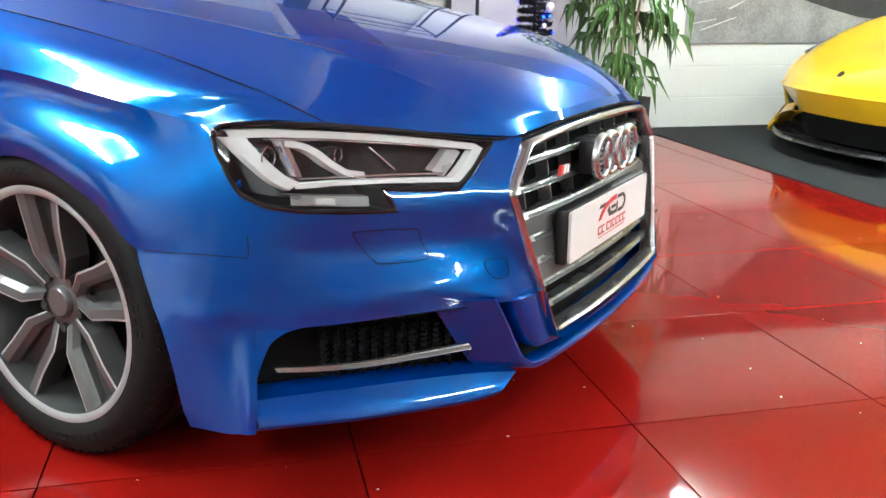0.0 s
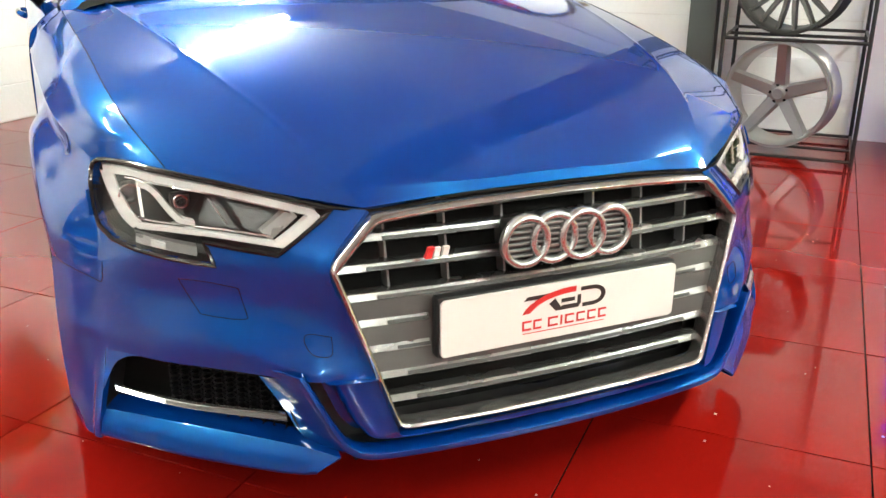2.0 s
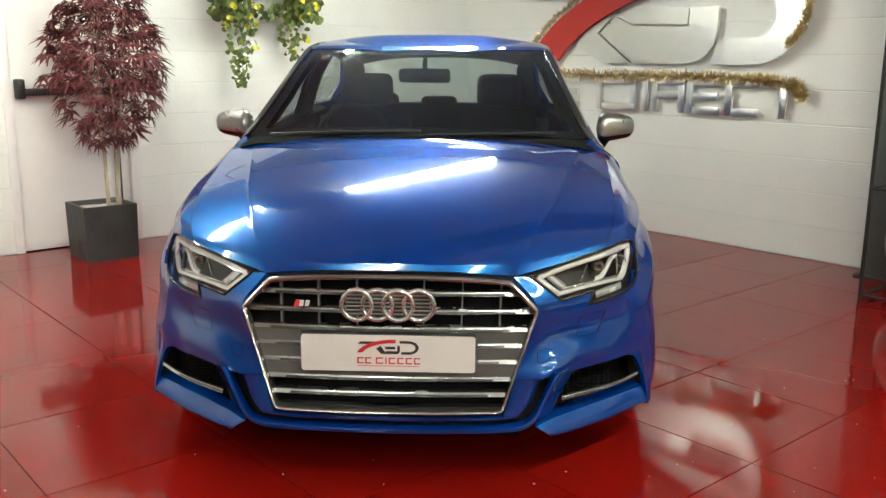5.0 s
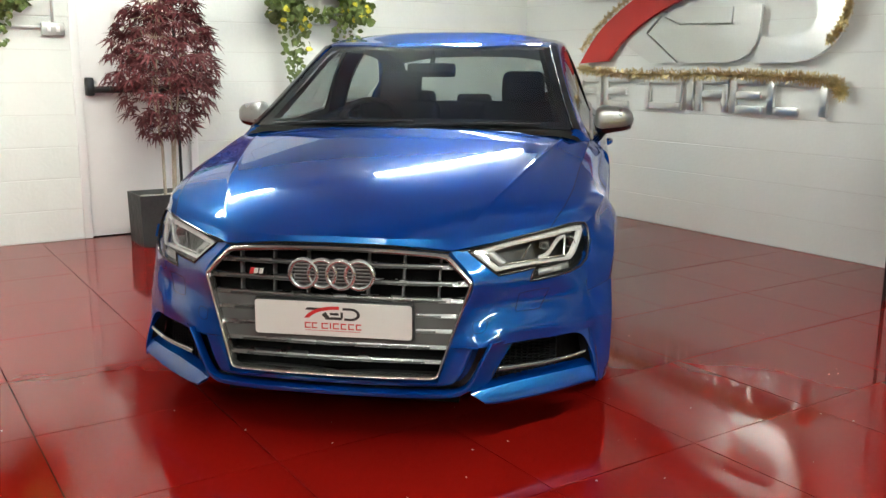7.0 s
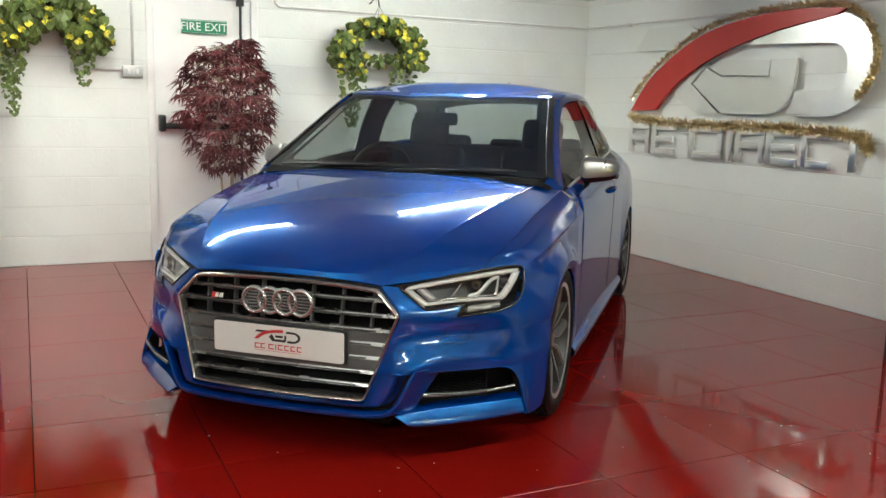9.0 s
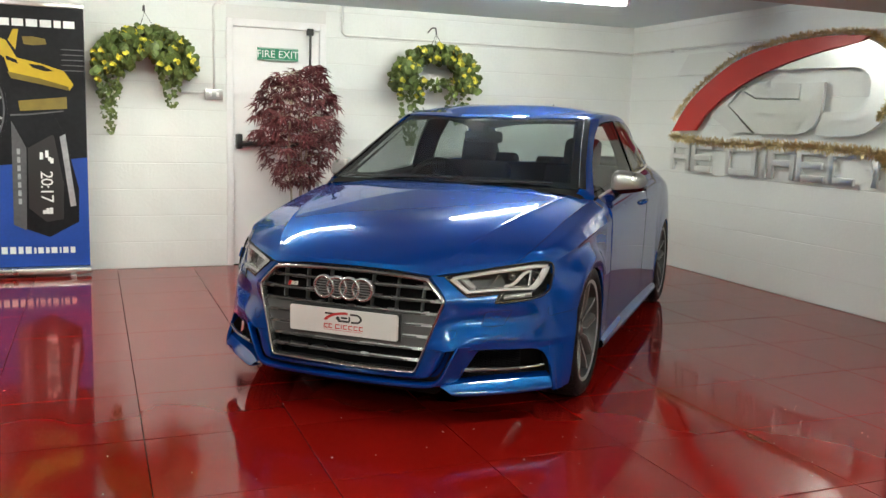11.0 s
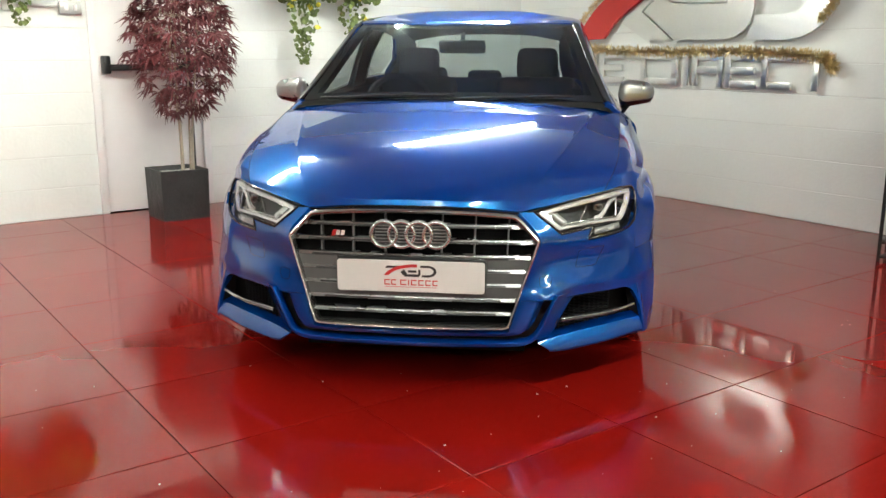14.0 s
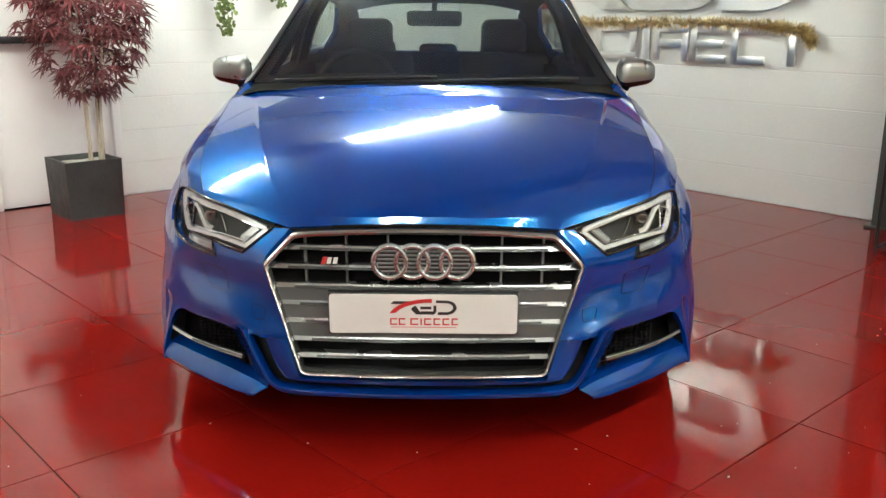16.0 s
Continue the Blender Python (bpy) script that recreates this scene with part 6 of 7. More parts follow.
def printed(outline, material, name, lift=1, parent=ban):
    bm = bmesh.new()
    prism(bm, outline, -.001 - .0006 * lift, -.0010)
    part(name, bm, material, parent, smooth=False)


printed([(-BW, .08), (BW, .08), (BW, .95), (.15, .915), (-.13, .888), (-BW, .862)], BANNER_BLUE, "blue_panel")
printed([(-BW, 1.94), (-.30, 1.905), (-.13, 1.834), (-.058, 1.706), (.10, 1.672), (.272, 1.619), (.339, 1.517), (.308, 1.469), (.10, 1.512), (-.102, 1.549), (-.144, 1.701), (-.245, 1.787), (-.36, 1.775), (-BW, 1.74)], BANNER_YELLOW, "yellow_picture_shape", 2)
printed([(-.018, 1.868), (.06, 1.872), (.145, 1.858), (.155, 1.817), (.06, 1.805), (-.006, 1.811)], BANNER_OLIVE, "yellow_picture_shape", 2)
printed([(-.13, 1.60), (.10, 1.555), (.30, 1.50), (.308, 1.469), (.10, 1.512), (-.102, 1.549)], BANNER_OLIVE, "yellow_picture_shape", 3)
printed([(.02, 1.665), (.12, 1.655), (.20, 1.615), (.14, 1.61), (.05, 1.635)], BANNER_DARK, "lamp_picture", 3)
printed([(-.135, 1.72), (-.06, 1.69), (-.05, 1.66), (-.13, 1.69)], BANNER_DARK, "vent_picture", 3)
printed([(-.115, 1.835), (-.079, 1.919), (-.041, 1.922), (-.065, 1.767)], BANNER_YELLOW, "yellow_picture_shape", 3)
printed([(-.06, 1.38), (.286, 1.42), (.288, 1.329), (-.049, 1.302)], BANNER_OLIVE, "yellow_picture_shape", 2)
printed([(-.12, 1.275), (.02, 1.285), (.26, 1.315), (.26, 1.305), (.02, 1.272), (-.12, 1.262)], BANNER_GREY, "sill_picture", 3)
for z in (1.62, 1.66, 1.70, 1.74, 1.78):
    printed([(.25, z), (BW, z), (BW, z + .008), (.27, z + .008)], BANNER_GREY, "shutter_line", 1)
printed(arc(-.345, 1.322, .205, .345, -105, 105, 30), BANNER_DARK, "wheel_picture", 3)
ring = arc(-.345, 1.322, .190, .320, -105, 105, 30) + arc(-.345, 1.322, .178, .300, 105, -105, 30)
printed(ring, BANNER_GREY, "wheel_rim_picture", 4)
for a in (-80, -66, -30, -16, 16, 30, 62, 76):
    c, s_ = math.cos(radians(a)), math.sin(radians(a))
    q = math.hypot(c, s_ * 1.7)
    nx, nz = -s_ * 1.7 / q * .010, c / q * .010
    printed([(-.345 + .035 * c - nx, 1.322 + .06 * s_ - nz), (-.345 + .175 * c - nx, 1.322 + .297 * s_ - nz), (-.345 + .175 * c + nx, 1.322 + .297 * s_ + nz), (-.345 + .035 * c + nx, 1.322 + .06 * s_ + nz)], BANNER_SILVER, "wheel_spoke_picture", 5)
printed([(-.114, 1.226), (.183, 1.289), (.258, 1.131), (.358, .699), (.351, .435), (.133, .315), (-.124, .417)], BANNER_DARK, "device_picture", 6)
printed([(-.114, 1.226), (-.014, 1.018), (-.032, .372), (-.124, .417)], BANNER_GREY, "device_edge", 7)
printed([(-.004, 1.018), (.165, 1.120), (.185, 1.118), (.247, .742), (.238, .458), (.116, .436), (-.01, .546)], INK_BLACK, "device_screen", 7)
printed([(.227, 1.109), (.268, 1.132), (.334, .567), (.292, .556)], BANNER_SILVER, "device_trim", 7)
for z in (.60, .665, .73, .795, .86, .925, .99):
    printed([(-.083, z - .022), (-.060, z - .022), (-.060, z + .022), (-.083, z + .022)], BANNER_SILVER, "text_bar", 8)
text_mesh("20:17", .130, SIGN_WHITE, "screen_digits", ban, pose(.120, -.0068, .715, 90, 90, 0), 0, .86, "white screen digits")
for z0, z1, x in ((.50, .53, .10), (.50, .545, .125), (.50, .55, .15), (.93, .985, .09), (.945, 1.0, .13), (.90, .94, .165), (.92, .95, .15)):
    printed([(x - .012, z0), (x + .012, z0), (x + .012, z1), (x - .012, z1)], SIGN_WHITE, "screen_mark", 9)
x = -.40
for w, b in ((.05, 1), (.05, 1), (.05, 1), (.05, 1), (.05, 1), (.04, 1), (.05, 1), (.02, 0), (.045, 0), (.03, 0), (.05, 0), (.015, 0), (.045, 0), (.04, 0)):
    h = .056 if b else .048
    printed([(x, .185), (x + w * .86, .185), (x + w * .86, .185 + h), (x, .185 + h)], SIGN_WHITE, "text_bar", 6)
    x += w + .0105
x = -.30
for w in (.10, .08, .08, .08, .08, .05, .08):
    printed([(x, 1.945), (x + w, 1.945), (x + w, 2.0), (x, 2.0)], SIGN_WHITE, "text_bar", 6)
    x += w + .018

# ---------------------------------------------------------------- column and wheel rack
col = room_thing("column_1", -.30, SIGN_V - .10, 0, 0, "dark grey-green painted steel column against the white wall", "column")
col["kind"] = "structure"
part("web", boxed(-.008, -.095, 0, .008, .085, CEIL), COLUMN, col, smooth=False)
part("front_flange", boxed(-.075, -.11, 0, .075, -.095, CEIL, .002), COLUMN, col)
part("rear_flange", boxed(-.075, .085, 0, .075, .098, CEIL, .002), COLUMN, col)
part("base_plate", boxed(-.11, -.13, 0.001, .11, .098, .015, .002), COLUMN, col)

rack = room_thing("wheel_rack", .22, 3.72, 0, 0, "black tubular display rack holding alloy wheels", "rack")
for x in (-.33, .37):
    for y in (-.33, .36):
        bm = bmesh.new()
        cyl(bm, (x, y, 0), (x, y, 1.95), .011, seg=10)
        part("upright", bm, BLACK_METAL, rack)
for z in (.03, .63, 1.24, 1.90):
    for y in (-.33, -.05, .36):
        bm = bmesh.new()
        cyl(bm, (-.33, y, z), (.37, y, z), .009, seg=8)
        part("shelf_rod", bm, BLACK_METAL, rack)
    for x in (-.33, .37):
        bm = bmesh.new()
        cyl(bm, (x, -.33, z), (x, .36, z), .009, seg=8)
        part("side_rod", bm, BLACK_METAL, rack)


def show_wheel(u, v, z, r, turn_, spokes, double, material, label):
    w = room_thing("display_wheel", u, v, z, turn_, label, "alloy wheel", "alloy wheels on the rack")
    # outer face looks along -y
    bm = bmesh.new()
    lathe(bm, [(r, -.10), (r * 1.0, -.112), (r * .955, -.112), (r * .925, -.10), (r * .90, -.05), (r * .87, .07), (r * .97, .10), (r, .105), (r * .985, .09), (r * .885, .06), (r * .92, -.04), (r * .985, -.09)], 64, "Y", close=True)
    part("barrel", bm, material, w)
    for k in range(spokes):
        for d in ((-1, 1) if double else (0,)):
            m = pose(0, 0, 0, 0, 360 / spokes * k, 0)
            bm = bmesh.new()
            wd0, wd1 = (.017, .011) if double else (.040, .034)
            dx = .05 * d
            rows = [(r * .16, 0, wd0, -.055), (r * .55, dx * .6, (wd0 + wd1) / 2, -.075), (r * .93, dx, wd1, -.095)]
            g = [[(x - wd, y + .04, q), (x - wd * .7, y, q), (x + wd * .7, y, q), (x + wd, y + .04, q)] for q, x, wd, y in rows]
            sheet(bm, np.array(g))
            bmesh.ops.transform(bm, matrix=m, verts=bm.verts[:])
            bmesh.ops.recalc_face_normals(bm, faces=bm.faces[:])
            part("spoke", bm, material, w, smooth=False)
    bm = bmesh.new()
    lathe(bm, [(.001, -.078), (.028, -.078), (.032, -.07), (.034, -.055), (r * .22, -.05), (r * .24, -.01)], 32, "Y")
    part("hub", bm, material, w)
    # black discs on the hub draw the shade of bolt holes; none are cut
    for k in range(5):
        a = radians(72 * k + 30)
        bm = bmesh.new()
        cyl(bm, (.048 * math.cos(a), -.056, .048 * math.sin(a)), (.048 * math.cos(a), -.050, .048 * math.sin(a)), .009, seg=8)
        part("bolt_hole", bm, SHADOW_BLACK, w)


show_wheel(.20, 3.66, .325, .285, -14, 5, False, WHEEL_SILVER, "silver five-spoke alloy wheel standing on the rack")
show_wheel(.20, 3.66, .925, .285, -14, 9, True, WHEEL_GUN, "gunmetal multi-spoke alloy wheel standing on the rack")

# ---------------------------------------------------------------- spiral Christmas tree with lights
xt = room_thing("spiral_christmas_tree", 1.02, 3.60, 0, 0, "black tinsel spiral Christmas tree with blue lights and white baubles", "christmas tree")
H, R = 1.62, .175
bm = bmesh.new()
cyl(bm, (0, 0, 0), (0, 0, H + .05), .008, seg=8)
part("pole", bm, BLACK_METAL, xt)
bm = bmesh.new()
for k in range(3):
    a = k * 2.094
    tube(bm, [(0, 0, .03), (.12 * math.cos(a), .12 * math.sin(a), .008)], .008, 6)
part("stand", bm, BLACK_METAL, xt)
bm = bmesh.new()
hel = []
turns = 30
for i in range(turns * 60):
    t = i / (turns * 60)
    a = 2 * math.pi * turns * t
    hel.append(Vector((R * (1 - t) * math.cos(a), R * (1 - t) * math.sin(a), .03 + (H - .03) * t)))
tube(bm, hel[::3], .004, 4)
part("spiral_wire", bm, TINSEL_BLACK, xt)
bm = bmesh.new()
for p in hel:
    for _ in range(26):
        d = Vector((rng.gauss(0, 1), rng.gauss(0, 1), rng.gauss(0, .7))).normalized() * rng.uniform(.018, .038)
        w = d.orthogonal().normalized() * .0035
        vs = [bm.verts.new(q) for q in (p - w, p + w, p + d)]
        bm.faces.new(vs)
tagged(part("tinsel_fringe", bm, TINSEL_BLACK, xt, "black tinsel", smooth=False), kind="stuff")
for k in range(26):
    p = hel[rng.randrange(20, len(hel) - 40)]
    bm = bmesh.new()
    bmesh.ops.create_uvsphere(bm, u_segments=12, v_segments=8, radius=rng.choice((.022, .030, .016)), matrix=Matrix.Translation(p + Vector((p.x, p.y, 0)).normalized() * .028))
    part("bauble", bm, BAUBLE, xt)
for k in range(100):
    p = hel[rng.randrange(5, len(hel) - 10)]
    bm = bmesh.new()
    bmesh.ops.create_uvsphere(bm, u_segments=8, v_segments=6, radius=.0085, matrix=Matrix.Translation(p + Vector((p.x, p.y, 0)).normalized() * .022))
    part("led", bm, LED_BLUE if k % 4 else LED_VIOLET, xt)

# ---------------------------------------------------------------- green plant in a dark pot
planter(1.60, 3.58, .315, .315, 8, "square black planter on the red floor by the white wall")
palm = room_thing("potted_palm", 1.63, 3.58, .285, 0, "tall artificial palm with long green leaves and thin stems", "plant")
crown = bmesh.new()
for k in range(5):
    a = k * 1.26 + .4
    bm = bmesh.new()
    c = catmull([(.04 * math.cos(a), .04 * math.sin(a), 0), (.06 * math.cos(a), .06 * math.sin(a), .35), (.10 * math.cos(a + .3), .10 * math.sin(a + .3), .75), (.16 * math.cos(a + .3), .16 * math.sin(a + .3), 1.2)], 14)
    tube(bm, c, .012, 7, taper=list(np.linspace(1, .5, 14)))
    part("stem", bm, STEM, palm)
    for j in (3, 6, 8, 10, 12, 13):
        base = Vector(c[j])
        for f in range(1 if j < 6 else 2):
            yaw = rng.uniform(0, 6.28)
            m = Matrix.Translation(base) @ turn(0, 0, yaw)
            reach = .16 if j < 6 else .26
            rib = [Vector((0, q * reach, .10 * math.sin(q * 2.6) - .12 * q * q)) for q in np.linspace(0, 1, 5)]
            tube(crown, [m @ p for p in rib], .003, 4)
            for p in rib[2:]:
                for d in (-1, 0, 1):
                    if rng.random() < .8:
                        leaf_blade(crown, m @ Matrix.Translation(p) @ turn(rng.uniform(-1.1, -.3), rng.uniform(-.4, .4), d * rng.uniform(.5, 1.0)), rng.uniform(.15, .26), rng.uniform(.030, .046), .40)
tagged(part("frond_crown", crown, PALM, palm, "long green leaflets", smooth=False), kind="stuff")

# ---------------------------------------------------------------- wall print and smooth panel
pic = room_thing("wall_print", 3.75, SIGN_V, 1.16, 0, "large black and white photographic print on the wall", "print")
part("board", boxed(-1.38, -.022, -.545, 1.38, 0, .545, .003), PHOTO_GREY, pic)


def pic_shape(outline, material, lift):
    bm = bmesh.new()
    prism(bm, outline, -.0225 - .0005 * lift, -.0222)
    part("picture_shape", bm, material, pic, smooth=False)


pic_shape([(-1.37, .20), (-.9, .10), (-.60, -.16), (-.449, -.233), (-.20, -.30), (.04, -.356), (.5, -.40), (1.37, -.42), (1.37, .54), (-1.37, .54)], PHOTO_DARK, 1)
pic_shape([(-1.062, -.298), (-.927, -.236), (-.905, -.215), (-.915, -.236), (-1.037, -.304)], PHOTO_LIGHT, 2)
pic_shape([(-1.33, -.408), (-1.147, -.376), (-1.147, -.370), (-1.33, -.400)], PHOTO_LIGHT, 2)
pic_shape([(-1.268, -.456), (-.985, -.362), (-.985, -.354), (-1.268, -.448)], PHOTO_LIGHT, 2)
pic_shape([(-1.30, -.262), (-1.08, -.225), (-1.08, -.220), (-1.30, -.256)], PHOTO_LIGHT, 2)
panel = setting("panel_white", boxed(.57, SIGN_V - .03, 0, 1.42, SIGN_V - .002, CEIL - .003, .003), DOOR_PAINT, "smooth white panel on the wall behind the tree")

# ---------------------------------------------------------------- yellow sports car (nose towards -u)
yc = room_thing("sports_car", 2.42, 2.62, 0, -90, "low yellow wedge-shaped sports car on the dark carpet", "car")
NOSE = [
    [(0, .03, .41), (.30, .06, .408), (.62, .17, .402), (.86, .34, .39)],
    [(0, .12, .515), (.31, .15, .518), (.65, .26, .525), (.905, .45, .515)],
    [(0, .42, .63), (.33, .44, .64), (.68, .52, .68), (.95, .66, .635)],
    [(0, .92, .745), (.37, .93, .765), (.74, .95, .83), (.99, 1.03, .735)],
    [(0, 1.40, .86), (.45, 1.40, .87), (.80, 1.42, .86), (1.0, 1.42, .76)],
]
LIPS = [NOSE[0], [(0, .055, .345), (.30, .085, .342), (.52, .17, .34), (.66, .25, .34)], [(0, .085, .275), (.28, .115, .272), (.44, .18, .272), (.54, .245, .272)]]
bm = bmesh.new()
sheet(bm, surf(NOSE, 30, 30))
finish(bm, mirror=True, rim=.02, out=(0, 2, .1))
part("front_lid", bm, YELLOW_PAINT, yc, sharp=50)
bm = bmesh.new()
sheet(bm, surf([LIPS[0][:3] + [(.68, .205, .40)], LIPS[1], LIPS[2]], 12, 24))
finish(bm, mirror=True, rim=.015, out=(0, 2, .3))
part("front_bumper", bm, YELLOW_PAINT, yc, sharp=50)
bm = bmesh.new()
sheet(bm, surf([[(.62, .22, .395), (.76, .30, .39), (.87, .37, .385)], [(.58, .33, .16), (.78, .38, .16), (.92, .46, .15)]], 6, 10))
sheet(bm, surf([[(0, .11, .28), (.28, .14, .275), (.60, .30, .275)], [(0, .14, .13), (.30, .17, .13), (.62, .34, .13)]], 6, 12))
finish(bm, mirror=True)
part("front_intake", bm, SHADOW_BLACK, yc, "black front intakes")
bm = bmesh.new()
sheet(bm, surf([[(0, .0, .125), (.4, .05, .125), (.76, .24, .125), (.96, .46, .125)], [(0, -.01, .105), (.4, .04, .105), (.76, .23, .105), (.96, .46, .105)], [(0, .25, .10), (.4, .25, .10), (.8, .4, .10), (1.0, .6, .10)]], 6, 20))
finish(bm, mirror=True, rim=.02)
part("front_splitter", bm, CARBON, yc, "black front splitter")
for s in (1, -1):
    bm = bmesh.new()
    sheet(bm, surf([[(.44, .16, .305), (.60, .20, .275), (.78, .28, .20), (.95, .36, .135)], [(.44, .15, .262), (.62, .18, .215), (.80, .26, .135), (.99, .345, .065)], [(.46, .26, .262), (.64, .30, .215), (.82, .38, .135), (.99, .46, .07)]], 6, 14))
    finish(bm, rim=.012)
    side_part("bumper_fin", bm, YELLOW_PAINT, yc, s, "yellow bumper fin")
    bm = bmesh.new()
    sheet(bm, surf([[(.62, .42, .62), (.80, .44, .60), (.90, .50, .585)], [(.72, .74, .715), (.86, .72, .705), (.94, .70, .67)]], 8, 8) + np.array([0, -.004, .006]))
    finish(bm, rim=.012)
    side_part("headlight", bm, GLOSS_BLACK, yc, s, "slim dark headlight")
    bm = bmesh.new()
    sheet(bm, surf([[(1.0, 1.05, .74), (1.0, 1.42, .76), (1.0, 2.2, .80), (1.02, 3.0, .86), (1.0, 4.3, .84)], [(1.01, 1.08, .60), (1.02, 1.45, .60), (.96, 2.2, .60), (1.02, 3.0, .66), (1.0, 4.4, .60)], [(.98, 1.10, .20), (.99, 1.45, .18), (.96, 2.2, .16), (1.0, 2.8, .18), (.96, 4.4, .30)]], 14, 30),
          keep=lambda x, y, z: (y - .98) ** 2 + (z - .34) ** 2 > .1296 and (y - 3.55) ** 2 + (z - .35) ** 2 > .137)
    sheet(bm, surf([[NOSE[0][3], NOSE[1][3], NOSE[2][3], NOSE[3][3]], [(.88, .37, .36), (.93, .49, .42), (.98, .66, .52), (1.01, 1.05, .70)], [(.92, .46, .15), (.97, .55, .16), (1.0, .62, .34), (1.0, 1.05, .69)]], 10, 14))
    finish(bm, rim=.02)
    side_part("flank", bm, YELLOW_PAINT, yc, s)
    for y, r in ((.98, .34), (3.55, .35)):
        bm = bmesh.new()
        lathe(bm, [(.24, .86), (.26, .99), (.31, .995), (r, .96), (r, .72), (.28, .70), (.24, .72)], 48)
        bmesh.ops.translate(bm, verts=bm.verts[:], vec=(0, y, r))
        wh = side_part("wheel_tyre", bm, RUBBER, yc, s)
        bm = bmesh.new()
        lathe(bm, [(.25, .97), (.235, .98), (.22, .93), (.21, .86), (.05, .86), (.001, .87)], 40)
        for k in range(5):
            cyl(bm, (.93, 0, 0), (.95, .225 * math.cos(1.2566 * k), .225 * math.sin(1.2566 * k)), .035, .025, 6)
        bmesh.ops.translate(bm, verts=bm.verts[:], vec=(0, y, r))
        side_part("wheel_rim", bm, WHEEL_GUN, wh, s)
bm = bmesh.new()
sheet(bm, surf([[(0, 1.40, .865), (.45, 1.40, .87), (.80, 1.42, .86)], [(0, 2.1, 1.12), (.40, 2.1, 1.10), (.62, 2.15, 1.05)]], 12, 12))
finish(bm, mirror=True)
part("windscreen", bm, GLOSS_BLACK, yc, "dark windscreen")
bm = bmesh.new()
sheet(bm, surf([[(0, 2.1, 1.12), (.40, 2.1, 1.10), (.62, 2.15, 1.05), (.80, 2.0, .90), (1.0, 2.0, .80)], [(0, 2.7, 1.13), (.40, 2.7, 1.11), (.62, 2.7, 1.06), (.85, 2.7, .92), (1.02, 2.7, .84)], [(0, 3.6, 1.0), (.40, 3.6, .99), (.65, 3.6, .97), (.90, 3.5, .93), (1.02, 3.4, .86)], [(0, 4.4, .86), (.40, 4.4, .86), (.65, 4.4, .86), (.85, 4.4, .85), (1.0, 4.35, .84)], [(0, 4.5, .40), (.40, 4.5, .40), (.65, 4.48, .40), (.85, 4.45, .40), (.98, 4.42, .40)]], 24, 24))
sheet(bm, surf([[(.80, 1.42, .86), (.62, 2.15, 1.05)], [(1.0, 1.42, .76), (1.0, 2.0, .80)]], 4, 8))
finish(bm, mirror=True, rim=.01)
part("roof_and_tail", bm, YELLOW_PAINT, yc)
part("floor_pan", boxed(-.9, .35, .09, .9, 4.4, .14), SHADOW_BLACK, yc)
bm = bmesh.new()
prism(bm, [(-.018, 0), (.018, 0), (.020, .030), (0, .045), (-.020, .030)], 0, .006, pose(0, .105, .505, -42, 0, 0))
part("nose_badge", bm, GLOSS_BLACK, yc, smooth=False)

# ---------------------------------------------------------------- floor sheets: square, with narrow joints
TL, TW, GAP_ = .626, .618, .0034
tile_mesh = {}


def tile(u0, u1, v0, v1):
    key = (round(u1 - u0, 3), round(v1 - v0, 3))
    if key not in tile_mesh:
        a, b = key[0] / 2 - GAP_ / 2, key[1] / 2 - GAP_ / 2
        me = bpy.data.meshes.new("floor_sheet")
        vs = [(sx * (a - c), sy * (b - c), z) for c, z in ((0, -.011), (0, -.0005), (.0005, 0)) for sx, sy in ((-1, -1), (1, -1), (1, 1), (-1, 1))]
        fs = [(8, 9, 10, 11)] + [(k * 4 + i, k * 4 + (i + 1) % 4, k * 4 + 4 + (i + 1) % 4, k * 4 + 4 + i) for k in (0, 1) for i in range(4)]
        me.from_pydata(vs, [], fs)
        me.materials.append(FLOOR_RED)
        tile_mesh[key] = me
    ob = new("floor_sheet", tile_mesh[key])
    ob.parent = floor
    ob.matrix_basis = pose((u0 + u1) / 2, (v0 + v1) / 2, rng.uniform(-.0006, .0), rng.uniform(-.05, .05), rng.uniform(-.04, .04), 0)


for k in range(-10, 9):
    v0, v1 = max(-.81 + TW * k, NEAR_V), min(-.81 + TW * (k + 1), SIGN_V)
    if v1 - v0 < .02:
        continue
    for n in range(-7, 13):
        u0 = -.010 + TL * n
        u0, u1 = max(u0, BACK_U), min(u0 + TL, FAR_U)
        if u1 - u0 > .02:
            tile(u0, u1, v0, v1)

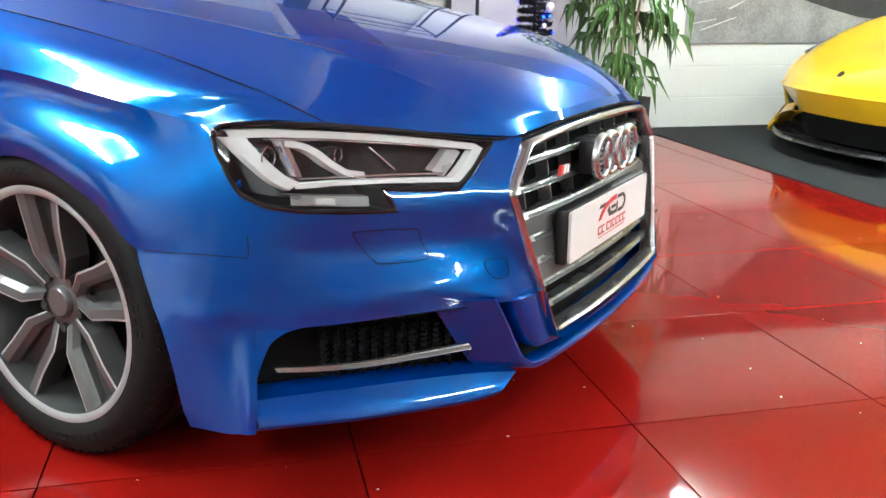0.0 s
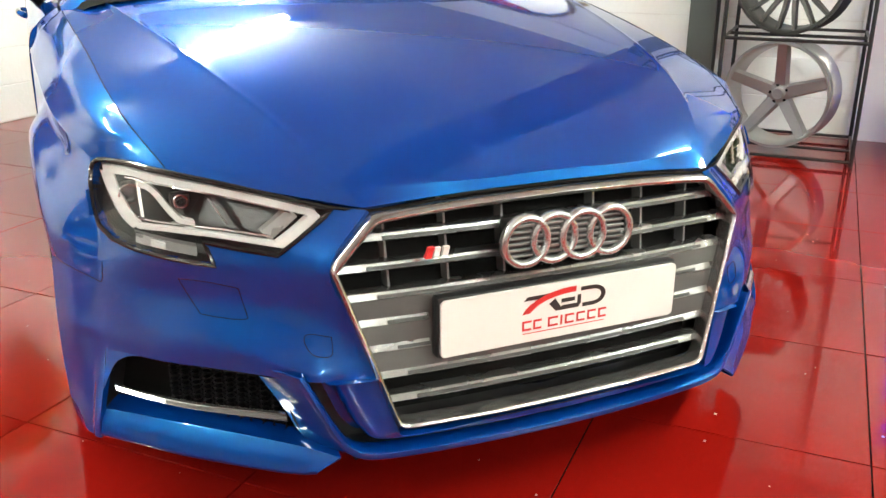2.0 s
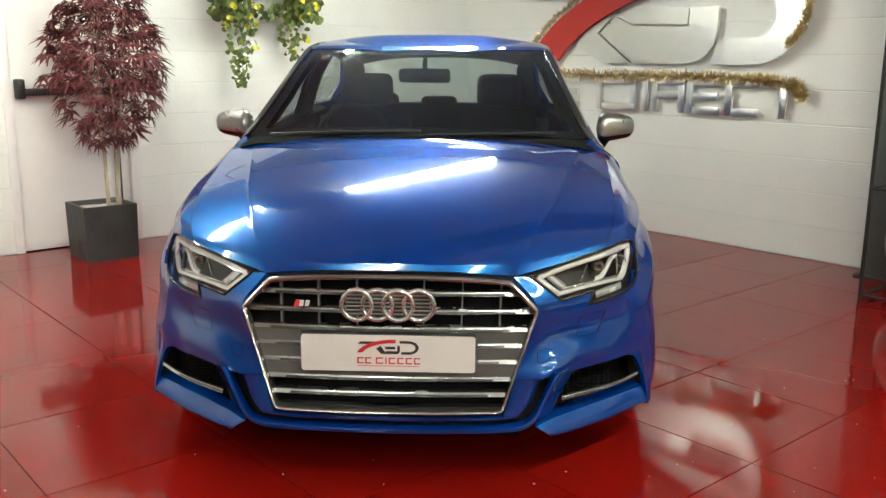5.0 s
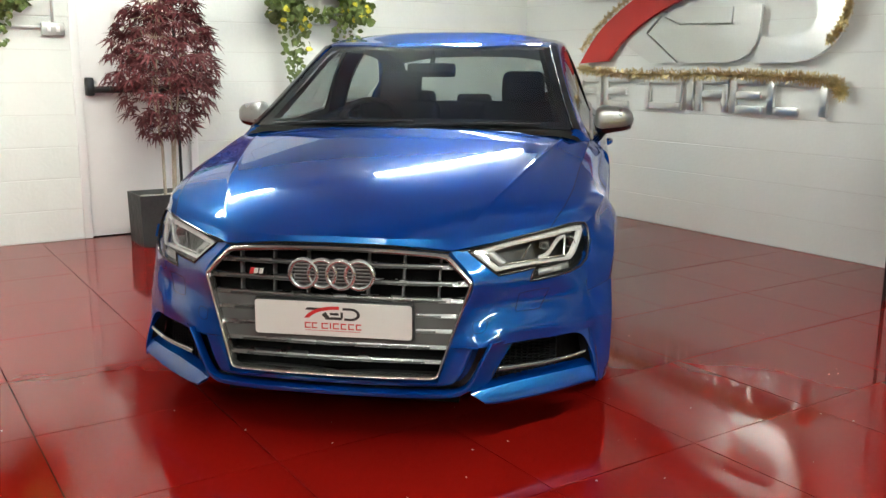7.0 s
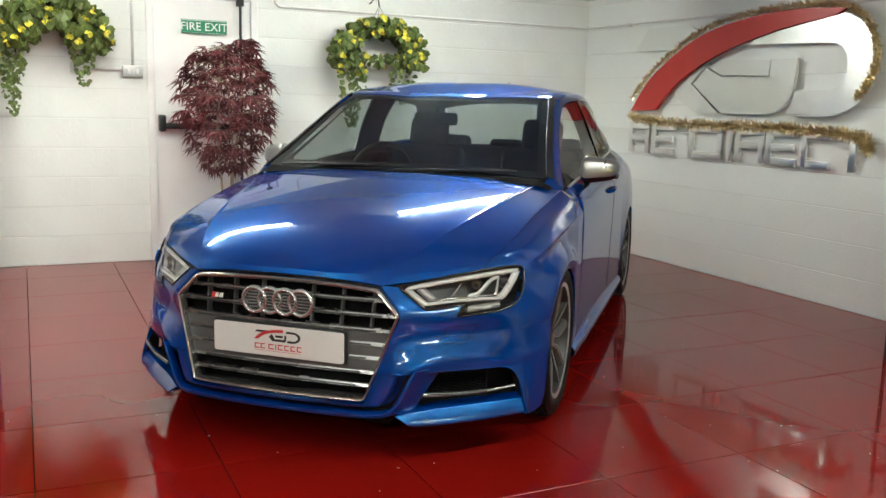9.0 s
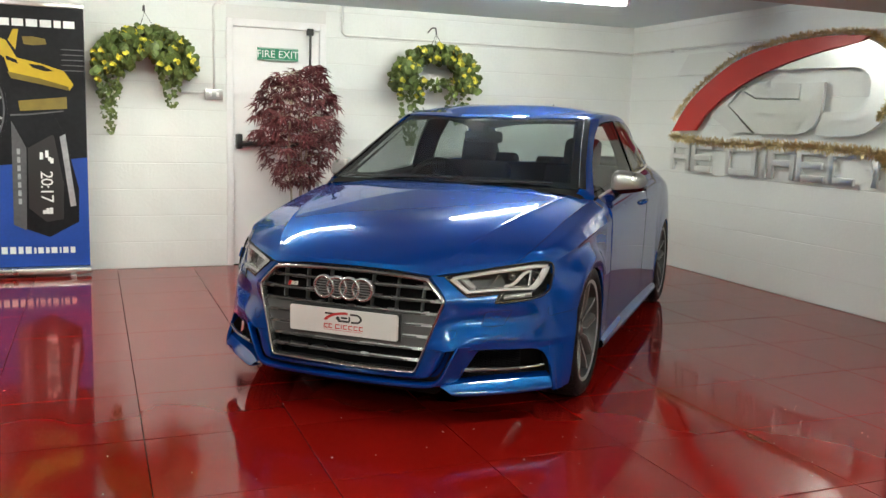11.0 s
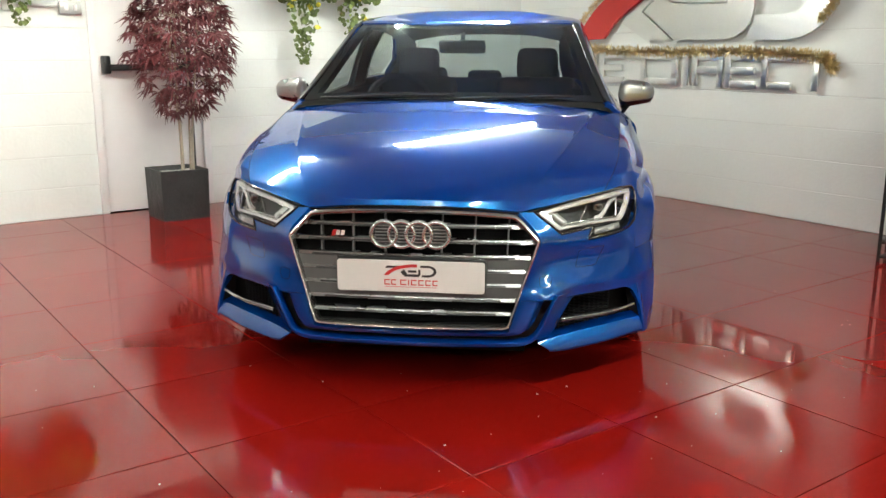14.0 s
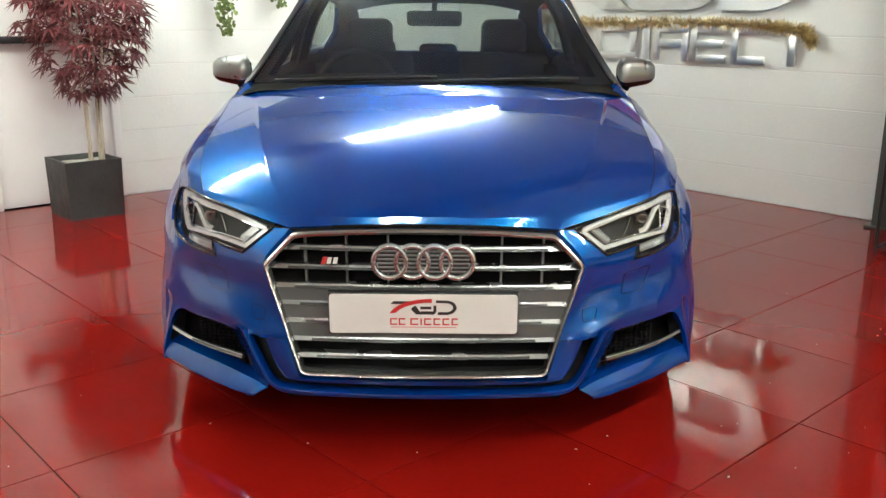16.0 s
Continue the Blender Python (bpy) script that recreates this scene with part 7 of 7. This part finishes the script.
# ---------------------------------------------------------------- small pale specks of dirt on the floor
specks = room_thing("floor_specks", 0, 0, 0, 0, "tiny pale specks of grit scattered on the red floor", "grit")
specks["kind"] = "stuff"
bm = bmesh.new()
for _ in range(620):
    u, v = rng.uniform(-3.9, 2.0), rng.uniform(-4.6, 4.0)
    r = rng.choice((.0015, .002, .002, .003, .0045))
    a = rng.uniform(0, 6.28)
    low = [bm.verts.new((u + r * math.cos(a + k * 1.571) * rng.uniform(.6, 1.3), v + r * math.sin(a + k * 1.571) * rng.uniform(.6, 1.3), .0002)) for k in range(4)]
    top = bm.verts.new((u, v, .0002 + r * .7))
    for k in range(4):
        bm.faces.new((low[k], low[(k + 1) % 4], top))
tagged(part("speck", bm, PEBBLES, specks, smooth=False), kind="stuff")

# ---------------------------------------------------------------- wall blocks
block_mesh = {}


def block(parent, along, v0, v1, z0, z1):
    """One painted block on the wall; along: 'v' on the door wall, 'u' on the sign wall."""
    key = (along, round(v1 - v0, 3), round(z1 - z0, 3))
    if key not in block_mesh:
        a, b, c = key[1] / 2, key[2] / 2 - .0022, .0035
        me = bpy.data.meshes.new("block")
        vs = [(sx * a, y, sz * (b - k)) for k, y in ((0, .004), (0, .0015), (c, 0)) for sx, sz in ((-1, -1), (1, -1), (1, 1), (-1, 1))]
        if along == "v":
            vs = [(-y, x, z) for x, y, z in vs]
        fs = [(8, 9, 10, 11)] + [(k * 4 + i, k * 4 + (i + 1) % 4, k * 4 + 4 + (i + 1) % 4, k * 4 + 4 + i) for k in (0, 1) for i in range(4)]
        me.from_pydata(vs, [], fs)
        me.materials.append(WALL)
        block_mesh[key] = me
    ob = new("block", block_mesh[key])
    ob.parent = parent
    d = rng.uniform(0, .0003)
    ob.matrix_basis = Matrix.Translation((BACK_U - d, (v0 + v1) / 2, (z0 + z1) / 2) if along == "v" else ((v0 + v1) / 2, SIGN_V + d, (z0 + z1) / 2))


def courses(parent, along, lo, hi, holes=()):
    row = 0
    z = 0.0
    while z < CEIL - .02:
        z1 = min(z + .225, CEIL)
        x = lo - (.225 if row % 2 else 0)
        while x < hi - .01:
            spans = [(max(x, lo), min(x + .45, hi))]
            for h0, h1, hz in holes:
                if z < hz - .01:
                    spans = [q for a, b in spans for q in ((a, min(b, h0)), (max(a, h1), b)) if q[1] - q[0] > .02]
            for a, b in spans:
                block(parent, along, a, b, z, z1)
            x += .45
        z, row = z + .225, row + 1


courses(wall_back, "v", -4.4, SIGN_V, [(DOOR_V0, DOOR_V1, 2.14)])
courses(wall_sign, "u", BACK_U, 5.9)
